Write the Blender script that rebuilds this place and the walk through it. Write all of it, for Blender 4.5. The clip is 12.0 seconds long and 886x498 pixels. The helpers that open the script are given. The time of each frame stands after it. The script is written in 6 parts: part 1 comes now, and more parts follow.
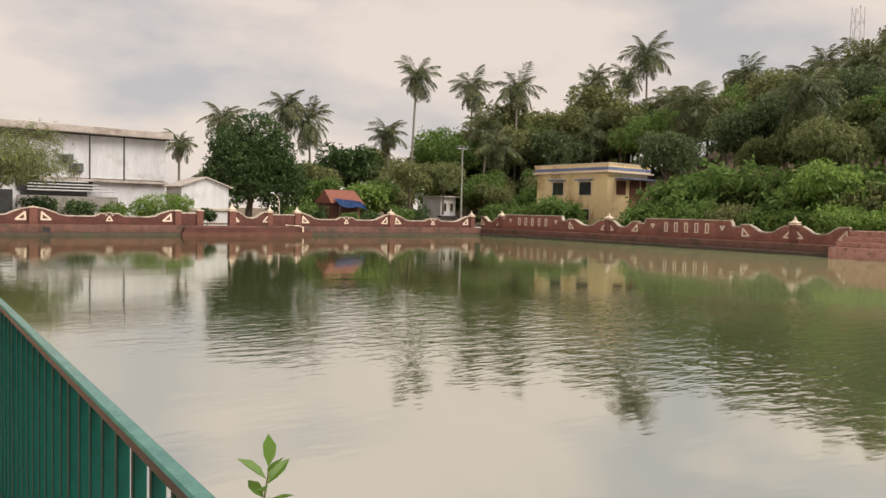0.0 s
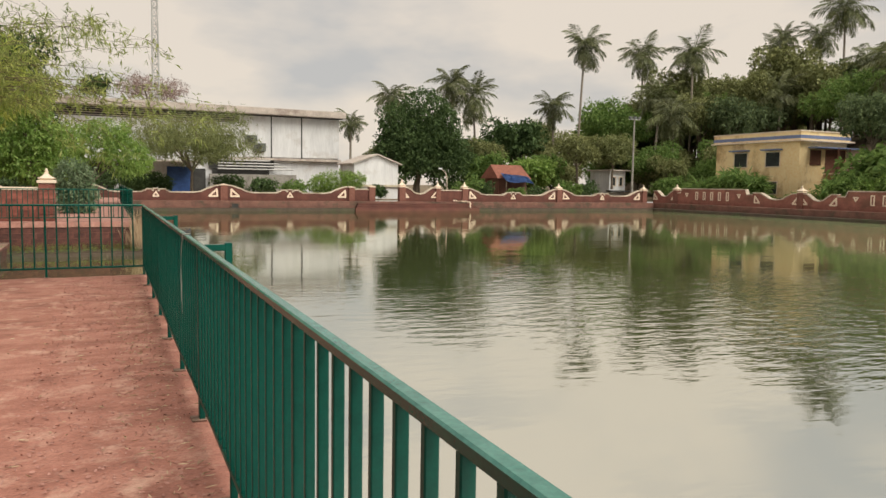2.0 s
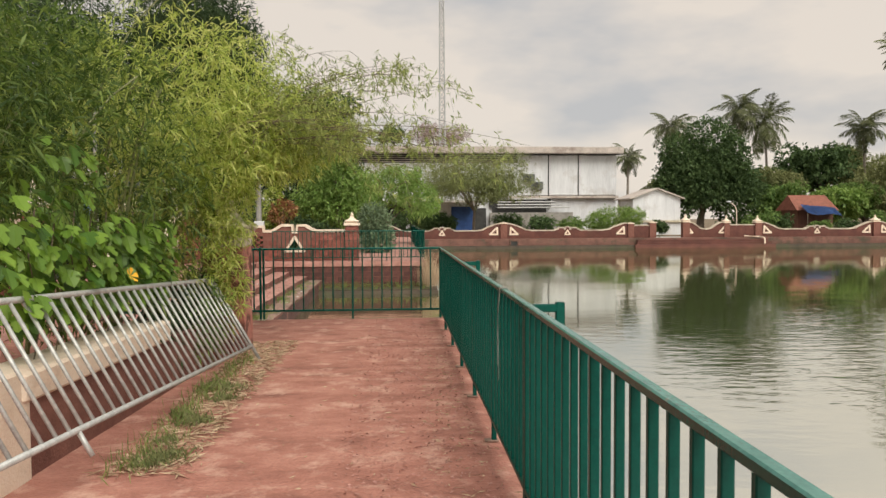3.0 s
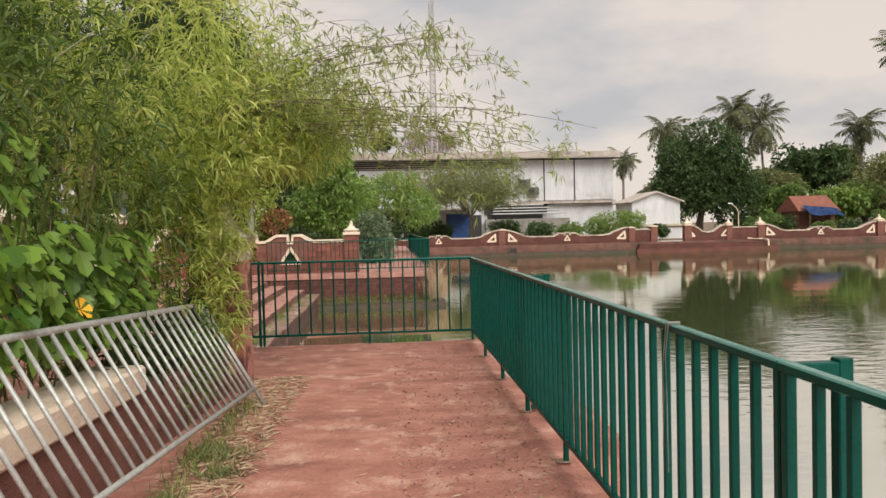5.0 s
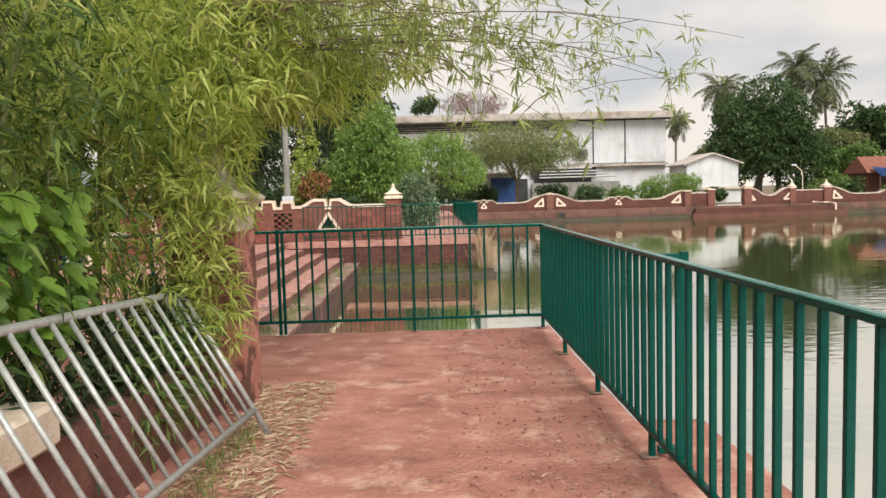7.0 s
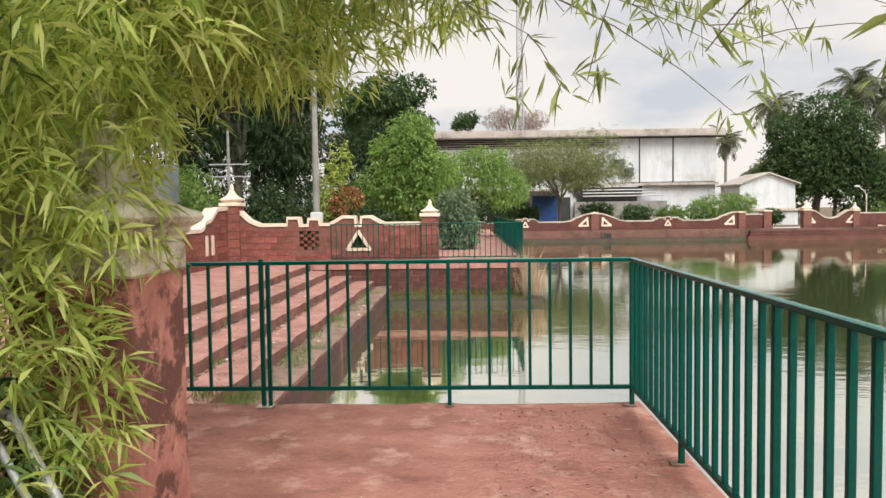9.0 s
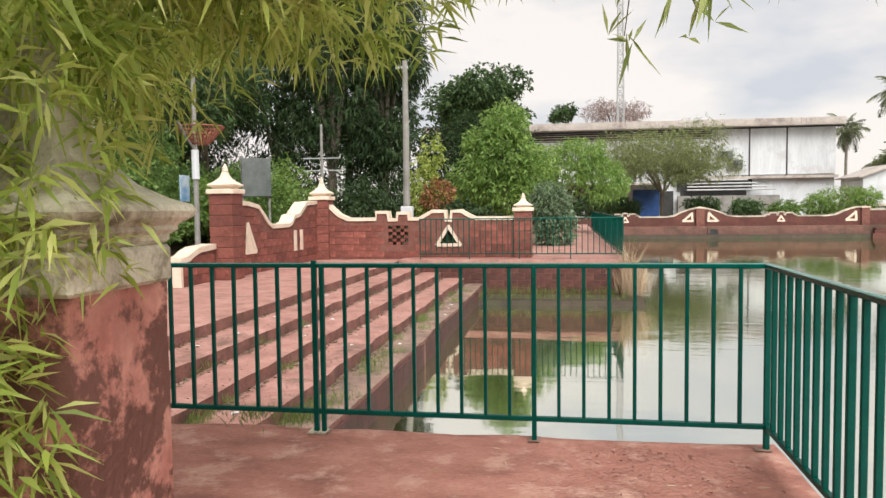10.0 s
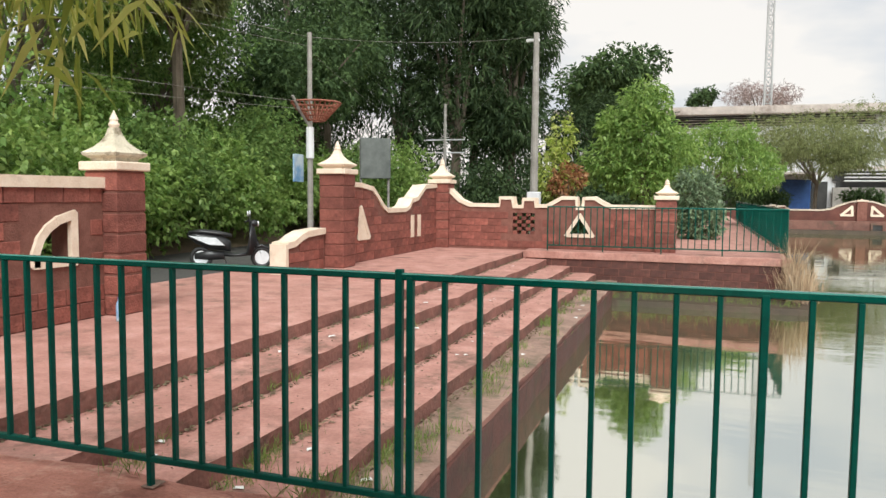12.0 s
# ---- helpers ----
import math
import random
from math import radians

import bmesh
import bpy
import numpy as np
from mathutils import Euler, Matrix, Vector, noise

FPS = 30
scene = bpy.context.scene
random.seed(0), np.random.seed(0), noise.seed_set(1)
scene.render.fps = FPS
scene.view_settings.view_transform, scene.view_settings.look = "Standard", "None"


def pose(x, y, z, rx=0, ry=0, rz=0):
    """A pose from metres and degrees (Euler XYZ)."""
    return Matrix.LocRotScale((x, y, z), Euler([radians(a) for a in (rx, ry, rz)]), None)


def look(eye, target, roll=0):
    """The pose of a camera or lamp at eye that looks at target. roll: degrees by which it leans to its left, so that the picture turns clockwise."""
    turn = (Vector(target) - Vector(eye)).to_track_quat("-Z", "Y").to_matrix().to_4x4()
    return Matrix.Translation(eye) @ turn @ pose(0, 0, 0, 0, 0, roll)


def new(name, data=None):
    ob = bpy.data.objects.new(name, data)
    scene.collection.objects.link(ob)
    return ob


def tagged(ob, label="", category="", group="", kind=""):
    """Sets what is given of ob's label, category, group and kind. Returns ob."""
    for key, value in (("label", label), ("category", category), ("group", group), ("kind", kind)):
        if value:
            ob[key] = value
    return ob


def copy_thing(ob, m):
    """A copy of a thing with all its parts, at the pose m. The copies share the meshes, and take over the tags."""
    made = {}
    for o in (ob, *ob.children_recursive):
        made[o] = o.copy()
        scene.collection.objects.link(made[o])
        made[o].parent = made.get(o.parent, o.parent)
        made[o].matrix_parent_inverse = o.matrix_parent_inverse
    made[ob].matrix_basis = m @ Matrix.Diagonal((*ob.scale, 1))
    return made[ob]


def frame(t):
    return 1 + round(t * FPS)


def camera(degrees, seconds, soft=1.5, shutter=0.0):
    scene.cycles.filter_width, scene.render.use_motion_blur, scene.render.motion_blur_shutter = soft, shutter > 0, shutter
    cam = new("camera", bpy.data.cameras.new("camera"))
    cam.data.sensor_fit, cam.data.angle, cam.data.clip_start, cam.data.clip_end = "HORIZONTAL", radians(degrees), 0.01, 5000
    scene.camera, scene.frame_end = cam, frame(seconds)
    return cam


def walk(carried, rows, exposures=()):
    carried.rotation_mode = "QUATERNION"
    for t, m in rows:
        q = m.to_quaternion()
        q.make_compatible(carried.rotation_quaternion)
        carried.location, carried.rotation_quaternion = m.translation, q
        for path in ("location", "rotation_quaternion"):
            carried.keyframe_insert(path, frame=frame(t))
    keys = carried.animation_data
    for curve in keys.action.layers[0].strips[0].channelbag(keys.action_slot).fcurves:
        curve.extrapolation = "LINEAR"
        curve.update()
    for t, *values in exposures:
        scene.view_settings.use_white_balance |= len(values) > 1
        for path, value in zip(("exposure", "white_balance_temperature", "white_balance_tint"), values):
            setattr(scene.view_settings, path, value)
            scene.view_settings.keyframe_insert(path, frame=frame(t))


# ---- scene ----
cam = camera(62.3, 12.0)
PATH = [
    (0, (-0.433, -13.802, 1.588), (0.770, -12.207, 1.487), 1.4),
    (0.5, (-0.494, -13.472, 1.583), (0.662, -11.842, 1.492), 0.7),
    (1, (-0.519, -13.133, 1.536), (0.536, -11.439, 1.408), -0.3),
    (1.5, (-0.468, -12.791, 1.481), (0.482, -11.042, 1.285), -0.7),
    (2, (-0.513, -12.325, 1.481), (0.319, -10.515, 1.306), 0.9),
    (2.5, (-0.612, -11.752, 1.533), (-0.091, -9.824, 1.431), 0.5),
    (3, (-0.652, -11.315, 1.523), (-0.529, -9.321, 1.443), -0.3),
    (3.5, (-0.728, -10.923, 1.488), (-0.678, -8.925, 1.426), -1.1),
    (5.3, (-1.102, -9.283, 1.486), (-0.924, -7.292, 1.428), -1.3),
    (5.5, (-1.103, -9.09, 1.471), (-0.913, -7.101, 1.391), -1.2),
    (6, (-1.079, -8.616, 1.442), (-0.909, -6.629, 1.287), -1.2),
    (6.5, (-1.166, -8.092, 1.425), (-1.11, -6.106, 1.203), -0.9),
    (7, (-1.146, -7.622, 1.435), (-1.116, -5.628, 1.285), -1.6),
    (7.2, (-1.136, -7.413, 1.449), (-1.117, -5.417, 1.327), -1.3),
    (8.8, (-1.161, -5.623, 1.469), (-1.197, -3.626, 1.376), -0.7),
    (9, (-1.187, -5.412, 1.45), (-1.26, -3.416, 1.349), -0.8),
    (9.5, (-1.204, -4.959, 1.458), (-1.354, -2.967, 1.361), -0.5),
    (10, (-1.15, -4.481, 1.445), (-1.483, -2.512, 1.332), -0.7),
    (10.5, (-1.242, -4.026, 1.414), (-1.679, -2.081, 1.252), 0.3),
    (11, (-1.298, -3.627, 1.415), (-1.683, -1.67, 1.276), 0.5),
    (11.5, (-1.405, -3.191, 1.436), (-1.966, -1.275, 1.313), 1.2),
    (12, (-1.583, -2.804, 1.43), (-2.239, -0.921, 1.279), 0.5),
]
walk(cam, [(t, look(eye, target, roll)) for t, eye, target, roll in PATH], [(0.0, 0.07, 6650, 10), (1.5, 0.04, 6780, 5), (3.5, 0.07, 6480, 6), (5.5, 0.06, 6450, 8), (7.0, 0.31, 6250, 6), (9.0, 0.38, 6100, 5), (10.5, 0.45, 6050, 6), (12.0, 0.45, 5980, 3)])

# ---------------- world, sun ----------------
world = bpy.data.worlds.new("sky")
scene.world = world
world.use_nodes = True
wn, wl = world.node_tree.nodes, world.node_tree.links
wn.clear()
w_out = wn.new("ShaderNodeOutputWorld")
w_bg = wn.new("ShaderNodeBackground")
w_sky = wn.new("ShaderNodeTexSky")
w_sky.sky_type = "NISHITA"
w_sky.sun_disc = False
w_sky.sun_elevation = radians(47)
w_sky.sun_rotation = radians(157)
w_tc = wn.new("ShaderNodeTexCoord")
w_map = wn.new("ShaderNodeMapping")
w_map.inputs["Scale"].default_value = (1.0, 1.0, 2.6)
w_noise = wn.new("ShaderNodeTexNoise")
w_noise.inputs["Scale"].default_value = 3.2
w_noise.inputs["Detail"].default_value = 5
w_noise.inputs["Roughness"].default_value = 0.5
w_ramp = wn.new("ShaderNodeValToRGB")
w_ramp.color_ramp.elements[0].position = 0.38
w_ramp.color_ramp.elements[0].color = (0.54, 0.52, 0.53, 1)
w_ramp.color_ramp.elements[1].position = 0.56
w_ramp.color_ramp.elements[1].color = (0.80, 0.70, 0.63, 1)
w_dim = wn.new("ShaderNodeVectorMath")
w_dim.operation = "SCALE"
w_dim.inputs["Scale"].default_value = 0.09
w_mix = wn.new("ShaderNodeMix")
w_mix.data_type = "RGBA"
w_mix.inputs[0].default_value = 0.93
wl.new(w_tc.outputs["Generated"], w_map.inputs["Vector"])
wl.new(w_map.outputs["Vector"], w_noise.inputs["Vector"])
wl.new(w_noise.outputs["Fac"], w_ramp.inputs["Fac"])
wl.new(w_sky.outputs["Color"], w_dim.inputs[0])
wl.new(w_dim.outputs["Vector"], w_mix.inputs[6])
wl.new(w_ramp.outputs["Color"], w_mix.inputs[7])
wl.new(w_mix.outputs[2], w_bg.inputs["Color"])
w_bg.inputs["Strength"].default_value = 1.0
wl.new(w_bg.outputs["Background"], w_out.inputs["Surface"])

sun = new("sun", bpy.data.lights.new("sun", "SUN"))
sun.data.energy = 3.3
sun.data.angle = radians(40)
sun.data.color = (1.0, 0.95, 0.88)
sun.matrix_world = look((12, -29, 34), (0, 0, 0))


# ---------------- materials ----------------
def material(name, colours, scale=6.0, rough=0.8, bump=0.2, metal=0.0, fine=60.0, spread=(0.3, 0.7), stain=None, island=False, vary=0.0,
             stain_scale=0.7, stain_at=(0.52, 0.66), bump_scale=None, leaf=0.0, stretch=(1, 1, 1), spec=0.5):
    """A painted or natural surface: two colours mixed by noise, fine grain, optional stains, fine relief."""
    m = bpy.data.materials.new(name)
    m.use_nodes = True
    n, l = m.node_tree.nodes, m.node_tree.links
    b = n["Principled BSDF"]
    b.inputs["Roughness"].default_value = rough
    b.inputs["Metallic"].default_value = metal
    b.inputs["Specular IOR Level"].default_value = spec
    tc = n.new("ShaderNodeTexCoord")
    mp = n.new("ShaderNodeMapping")
    mp.inputs["Scale"].default_value = stretch
    l.new(tc.outputs["Object"], mp.inputs["Vector"])
    n1 = n.new("ShaderNodeTexNoise")
    n1.inputs["Scale"].default_value = scale
    n1.inputs["Detail"].default_value = 6
    n1.inputs["Roughness"].default_value = 0.65
    l.new(mp.outputs["Vector"], n1.inputs["Vector"])
    r = n.new("ShaderNodeValToRGB")
    r.color_ramp.elements[0].position, r.color_ramp.elements[1].position = spread
    r.color_ramp.elements[0].color = (*colours[0], 1)
    r.color_ramp.elements[1].color = (*colours[1], 1)
    if len(colours) > 2:
        e = r.color_ramp.elements.new(sum(spread) / 2)
        e.color = (*colours[2], 1)
    l.new(n1.outputs["Fac"], r.inputs["Fac"])
    colour = r.outputs["Color"]
    if island or vary:
        if island:
            g = n.new("ShaderNodeNewGeometry").outputs["Random Per Island"]
        else:
            g = n.new("ShaderNodeObjectInfo").outputs["Random"]
        if island:
            mixf = n.new("ShaderNodeMath")
            mixf.operation = "MULTIPLY_ADD"
            l.new(g, mixf.inputs[0])
            mixf.inputs[1].default_value = 0.55
            sc = n.new("ShaderNodeMath")
            sc.operation = "MULTIPLY"
            l.new(n1.outputs["Fac"], sc.inputs[0])
            sc.inputs[1].default_value = 0.5
            l.new(sc.outputs[0], mixf.inputs[2])
            l.new(mixf.outputs[0], r.inputs["Fac"])
        else:
            h = n.new("ShaderNodeHueSaturation")
            mr = n.new("ShaderNodeMapRange")
            mr.inputs["To Min"].default_value, mr.inputs["To Max"].default_value = 1 - vary, 1 + vary
            l.new(g, mr.inputs["Value"])
            l.new(mr.outputs["Result"], h.inputs["Value"])
            l.new(colour, h.inputs["Color"])
            colour = h.outputs["Color"]
    n2 = n.new("ShaderNodeTexNoise")
    n2.inputs["Scale"].default_value = fine
    n2.inputs["Detail"].default_value = 4
    l.new(mp.outputs["Vector"], n2.inputs["Vector"])
    if not leaf:
        grain = n.new("ShaderNodeMix")
        grain.data_type, grain.blend_type = "RGBA", "OVERLAY"
        grain.inputs[0].default_value = 0.28
        l.new(colour, grain.inputs[6])
        l.new(n2.outputs["Fac"], grain.inputs[7])
        colour = grain.outputs[2]
    if stain:
        n3 = n.new("ShaderNodeTexNoise")
        n3.inputs["Scale"].default_value = stain_scale
        n3.inputs["Detail"].default_value = 8
        n3.inputs["Roughness"].default_value = 0.7
        l.new(tc.outputs["Object"], n3.inputs["Vector"])
        sr = n.new("ShaderNodeMapRange")
        sr.inputs["From Min"].default_value, sr.inputs["From Max"].default_value = stain_at
        l.new(n3.outputs["Fac"], sr.inputs["Value"])
        sm = n.new("ShaderNodeMix")
        sm.data_type = "RGBA"
        l.new(sr.outputs["Result"], sm.inputs[0])
        l.new(colour, sm.inputs[6])
        sm.inputs[7].default_value = (*stain, 1)
        colour = sm.outputs[2]
    l.new(colour, b.inputs["Base Color"])
    if bump:
        bp = n.new("ShaderNodeBump")
        bp.inputs["Strength"].default_value = bump
        bp.inputs["Distance"].default_value = 0.02
        l.new((n1 if bump_scale == "coarse" else n2).outputs["Fac"], bp.inputs["Height"])
        l.new(bp.outputs["Normal"], b.inputs["Normal"])
    if leaf:
        tr = n.new("ShaderNodeBsdfTranslucent")
        l.new(colour, tr.inputs["Color"])
        ms = n.new("ShaderNodeMixShader")
        ms.inputs["Fac"].default_value = leaf
        l.new(b.outputs["BSDF"], ms.inputs[1])
        l.new(tr.outputs["BSDF"], ms.inputs[2])
        l.new(ms.outputs["Shader"], n["Material Output"].inputs["Surface"])
    return m


M_FLOOR = material("red_laterite_floor", [(0.185, 0.072, 0.052), (0.50, 0.247, 0.187), (0.372, 0.158, 0.117)], 2.6, 0.92, 0.9, fine=46, stain=(0.55, 0.325, 0.25), stain_scale=3.1, stain_at=(0.52, 0.66), stretch=(0.75, 1.2, 1.0), spread=(0.26, 0.74))
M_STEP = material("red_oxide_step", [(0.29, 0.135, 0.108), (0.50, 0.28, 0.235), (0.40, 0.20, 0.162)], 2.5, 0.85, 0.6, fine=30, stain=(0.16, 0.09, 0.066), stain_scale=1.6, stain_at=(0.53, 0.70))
# darker laterite for risers: shade painted into the colour, along with grime
M_RISER = material("shaded_grimy_riser", [(0.15, 0.062, 0.048), (0.29, 0.135, 0.108)], 3.0, 0.9, 0.7, fine=26, stain=(0.10, 0.055, 0.04), stain_scale=2.2, stain_at=(0.5, 0.68))
M_BLOCK = material("laterite_block", [(0.135, 0.040, 0.029), (0.28, 0.092, 0.068)], 5.0, 0.85, 0.6, fine=40, vary=0.28, stain=(0.12, 0.035, 0.025), stain_scale=2.0)
M_OLDCREAM = material("dirty_cream_cement", [(0.40, 0.33, 0.26), (0.62, 0.53, 0.43)], 2.0, 0.8, 0.25, stain=(0.22, 0.16, 0.12), stain_scale=0.8, stain_at=(0.5, 0.68))
M_ALGAE = material("algae_stained_masonry", [(0.035, 0.027, 0.017), (0.085, 0.055, 0.037)], 1.2, 0.7, 0.5, fine=10, stain=(0.035, 0.045, 0.015), stain_scale=0.6)
M_RIGHTWALL = material("brown_red_masonry", [(0.185, 0.070, 0.052), (0.34, 0.140, 0.105)], 1.2, 0.85, 0.4, fine=9, stain=(0.16, 0.075, 0.052), stain_scale=0.35)
M_DAMP = material("damp_laterite_block", [(0.050, 0.019, 0.014), (0.125, 0.043, 0.033)], 5.0, 0.75, 0.6, fine=40, vary=0.28, stain=(0.055, 0.045, 0.02), stain_scale=1.5)
M_LEDGE = material("damp_grey_red_ledge", [(0.16, 0.095, 0.07), (0.36, 0.235, 0.185)], 2.0, 0.85, 0.6, fine=25, stain=(0.10, 0.085, 0.05), stain_scale=1.8)
M_MORTAR = material("laterite_mortar", [(0.13, 0.05, 0.037), (0.23, 0.10, 0.075)], 5.0, 0.9, 0.5, fine=50)
M_FARWALL = material("red_painted_masonry", [(0.070, 0.024, 0.018), (0.15, 0.054, 0.040)], 1.2, 0.85, 0.4, fine=9, stain=(0.10, 0.042, 0.028), stain_scale=0.35)
M_PLINTH = material("wet_laterite_plinth", [(0.105, 0.048, 0.036), (0.215, 0.098, 0.072)], 1.5, 0.7, 0.5, fine=10, stain=(0.05, 0.045, 0.025), stain_scale=0.5)
M_CREAM = material("cream_painted_cement", [(0.66, 0.52, 0.40), (0.80, 0.68, 0.55)], 4.0, 0.75, 0.25, stain=(0.42, 0.34, 0.27), stain_scale=2.2, stain_at=(0.58, 0.75))
M_CEMENT = material("weathered_cement", [(0.46, 0.40, 0.30), (0.72, 0.65, 0.51)], 5.0, 0.9, 0.5, stain=(0.20, 0.16, 0.10), stain_scale=4.0, stain_at=(0.5, 0.64))
M_PAINTED = material("peeling_red_plaster", [(0.37, 0.125, 0.095), (0.56, 0.27, 0.21)], 4.0, 0.85, 0.5, fine=25, stain=(0.14, 0.055, 0.04), stain_scale=3.4, stain_at=(0.47, 0.53))
M_GREEN = material("green_gloss_paint", [(0.0008, 0.046, 0.034), (0.0016, 0.070, 0.052)], 8.0, 0.36, 0.05, spec=0.15, fine=90, stain=(0.02, 0.09, 0.06), stain_scale=3.0, stain_at=(0.6, 0.75))
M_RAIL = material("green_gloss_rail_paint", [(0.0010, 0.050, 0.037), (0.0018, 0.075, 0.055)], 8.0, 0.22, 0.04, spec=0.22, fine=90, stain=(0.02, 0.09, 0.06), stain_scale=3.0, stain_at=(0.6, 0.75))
# lighter copy of the rail green: skylight painted in, with fading and dust
M_RAILTOP = material("skylit_faded_green_paint", [(0.025, 0.145, 0.118), (0.075, 0.23, 0.19)], 14.0, 0.22, 0.05, fine=90, stain=(0.18, 0.17, 0.13), stain_scale=5.0, stain_at=(0.62, 0.72))
M_STEEL = material("galvanised_steel", [(0.34, 0.34, 0.325), (0.54, 0.53, 0.51)], 25.0, 0.48, 0.05, metal=0.35, fine=120, stain=(0.24, 0.17, 0.12), stain_scale=6, stain_at=(0.66, 0.8))
M_WHITE = material("white_sheet_wall", [(0.56, 0.56, 0.575), (0.73, 0.73, 0.745)], 0.4, 0.7, 0.1, fine=3, stain=(0.48, 0.45, 0.43), stain_scale=0.25, stretch=(3, 1, 0.4))
M_ROOF = material("fibre_cement_roof", [(0.42, 0.36, 0.32), (0.58, 0.51, 0.46)], 0.6, 0.85, 0.2, fine=4, stain=(0.28, 0.22, 0.19), stain_scale=0.4)
# near-black for sheets that stand in for shaded openings, also columns and grilles
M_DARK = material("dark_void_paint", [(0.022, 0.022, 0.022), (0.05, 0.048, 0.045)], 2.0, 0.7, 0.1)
M_BLUE = material("blue_sheet", [(0.012, 0.045, 0.17), (0.03, 0.09, 0.27)], 1.5, 0.5, 0.2, fine=5)
M_TILE = material("clay_tile_roof", [(0.17, 0.06, 0.04), (0.29, 0.11, 0.075)], 2.0, 0.85, 0.4, fine=6)
M_YELLOW = material("yellow_wall_paint", [(0.84, 0.62, 0.32), (0.92, 0.74, 0.44)], 0.5, 0.8, 0.15, fine=4, stain=(0.5, 0.33, 0.16), stain_scale=0.3)
M_BLUETRIM = material("blue_trim_paint", [(0.12, 0.16, 0.30), (0.20, 0.25, 0.42)], 1.0, 0.7, 0.1)
M_SHUTTER = material("brown_shutter", [(0.10, 0.04, 0.025), (0.17, 0.07, 0.045)], 3.0, 0.6, 0.1)
M_GLASS = material("dim_window_glass", [(0.03, 0.035, 0.035), (0.06, 0.065, 0.065)], 1.0, 0.08, 0.0)
M_POLE = material("cement_pole", [(0.20, 0.185, 0.165), (0.36, 0.34, 0.31)], 3.0, 0.85, 0.3, stain=(0.13, 0.12, 0.10), stain_scale=1.5)
M_MAST = material("galvanised_mast", [(0.40, 0.40, 0.40), (0.55, 0.54, 0.53)], 1.0, 0.6, 0.0, metal=0.2)
M_BARK = material("bark", [(0.09, 0.07, 0.05), (0.20, 0.16, 0.12)], 6.0, 0.9, 0.6, fine=25, stretch=(1, 1, 0.3))
M_PALMBARK = material("palm_bark", [(0.17, 0.14, 0.11), (0.30, 0.26, 0.21)], 3.0, 0.9, 0.4, stretch=(1, 1, 5))
M_CULM = material("bamboo_culm", [(0.10, 0.12, 0.035), (0.19, 0.19, 0.065)], 4.0, 0.5, 0.1)
M_TWIG = material("twig", [(0.10, 0.075, 0.045), (0.18, 0.14, 0.08)], 9.0, 0.8, 0.1)
M_BAMBOO = material("bamboo_leaf", [(0.16, 0.24, 0.035), (0.70, 0.70, 0.26), (0.46, 0.54, 0.11)], 1.2, 0.45, 0, island=True, leaf=0.5, spread=(0.2, 0.85))
M_SPRAY = material("olive_bamboo_leaf", [(0.15, 0.21, 0.045), (0.46, 0.50, 0.17)], 1.2, 0.5, 0, island=True, leaf=0.5, spread=(0.2, 0.85))
M_BAMBOOG = material("green_bamboo_leaf", [(0.030, 0.070, 0.012), (0.27, 0.35, 0.075), (0.105, 0.17, 0.034)], 1.6, 0.5, 0, island=True, leaf=0.5, spread=(0.2, 0.85))
M_VINE = material("vine_leaf", [(0.05, 0.13, 0.016), (0.26, 0.41, 0.055)], 2.0, 0.45, 0, island=True, leaf=0.4, spread=(0.2, 0.85))
M_LEAFD = material("dark_leaf", [(0.034, 0.066, 0.025), (0.115, 0.175, 0.060)], 0.3, 0.7, 0, island=True, spec=0.25, leaf=0.25, spread=(0.2, 0.85))
# leaf green paled and greyed, distant haze put into the colour
M_HILL = material("hazed_hillside_leaf", [(0.075, 0.110, 0.055), (0.205, 0.265, 0.120)], 0.3, 0.7, 0, island=True, spec=0.25, leaf=0.35, spread=(0.2, 0.85))
# dark evergreen green that also carries painted shade for low, hidden growth
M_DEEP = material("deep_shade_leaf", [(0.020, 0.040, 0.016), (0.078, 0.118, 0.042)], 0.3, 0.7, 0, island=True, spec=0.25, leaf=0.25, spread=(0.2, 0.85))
M_LEAFM = material("mid_leaf", [(0.08, 0.155, 0.04), (0.27, 0.38, 0.11)], 0.3, 0.7, 0, island=True, spec=0.25, leaf=0.45, spread=(0.2, 0.85))
M_LEAFO = material("olive_leaf", [(0.12, 0.14, 0.055), (0.33, 0.34, 0.145)], 0.3, 0.7, 0, island=True, spec=0.25, leaf=0.3, spread=(0.2, 0.85))
M_LEAFB = material("bright_leaf", [(0.12, 0.23, 0.04), (0.38, 0.50, 0.14)], 0.4, 0.5, 0, island=True, leaf=0.5, spread=(0.2, 0.85))
M_LEAFG = material("grey_green_leaf", [(0.10, 0.16, 0.08), (0.28, 0.36, 0.21)], 0.5, 0.5, 0, island=True, leaf=0.3, spread=(0.2, 0.85))
M_FEATHER = material("feathery_leaf", [(0.13, 0.16, 0.055), (0.30, 0.32, 0.13)], 0.4, 0.6, 0, island=True, leaf=0.35, spread=(0.2, 0.85))
M_PALM = material("palm_frond", [(0.07, 0.09, 0.035), (0.19, 0.20, 0.085)], 0.5, 0.45, 0, leaf=0.25, vary=0.3)
M_GRASS = material("grass_blade", [(0.09, 0.16, 0.03), (0.28, 0.34, 0.09)], 2.0, 0.6, 0, island=True, leaf=0.3, spread=(0.2, 0.85))
M_STRAW = material("dry_bamboo_litter", [(0.26, 0.16, 0.09), (0.55, 0.42, 0.28)], 3.0, 0.8, 0, island=True, spread=(0.2, 0.85))
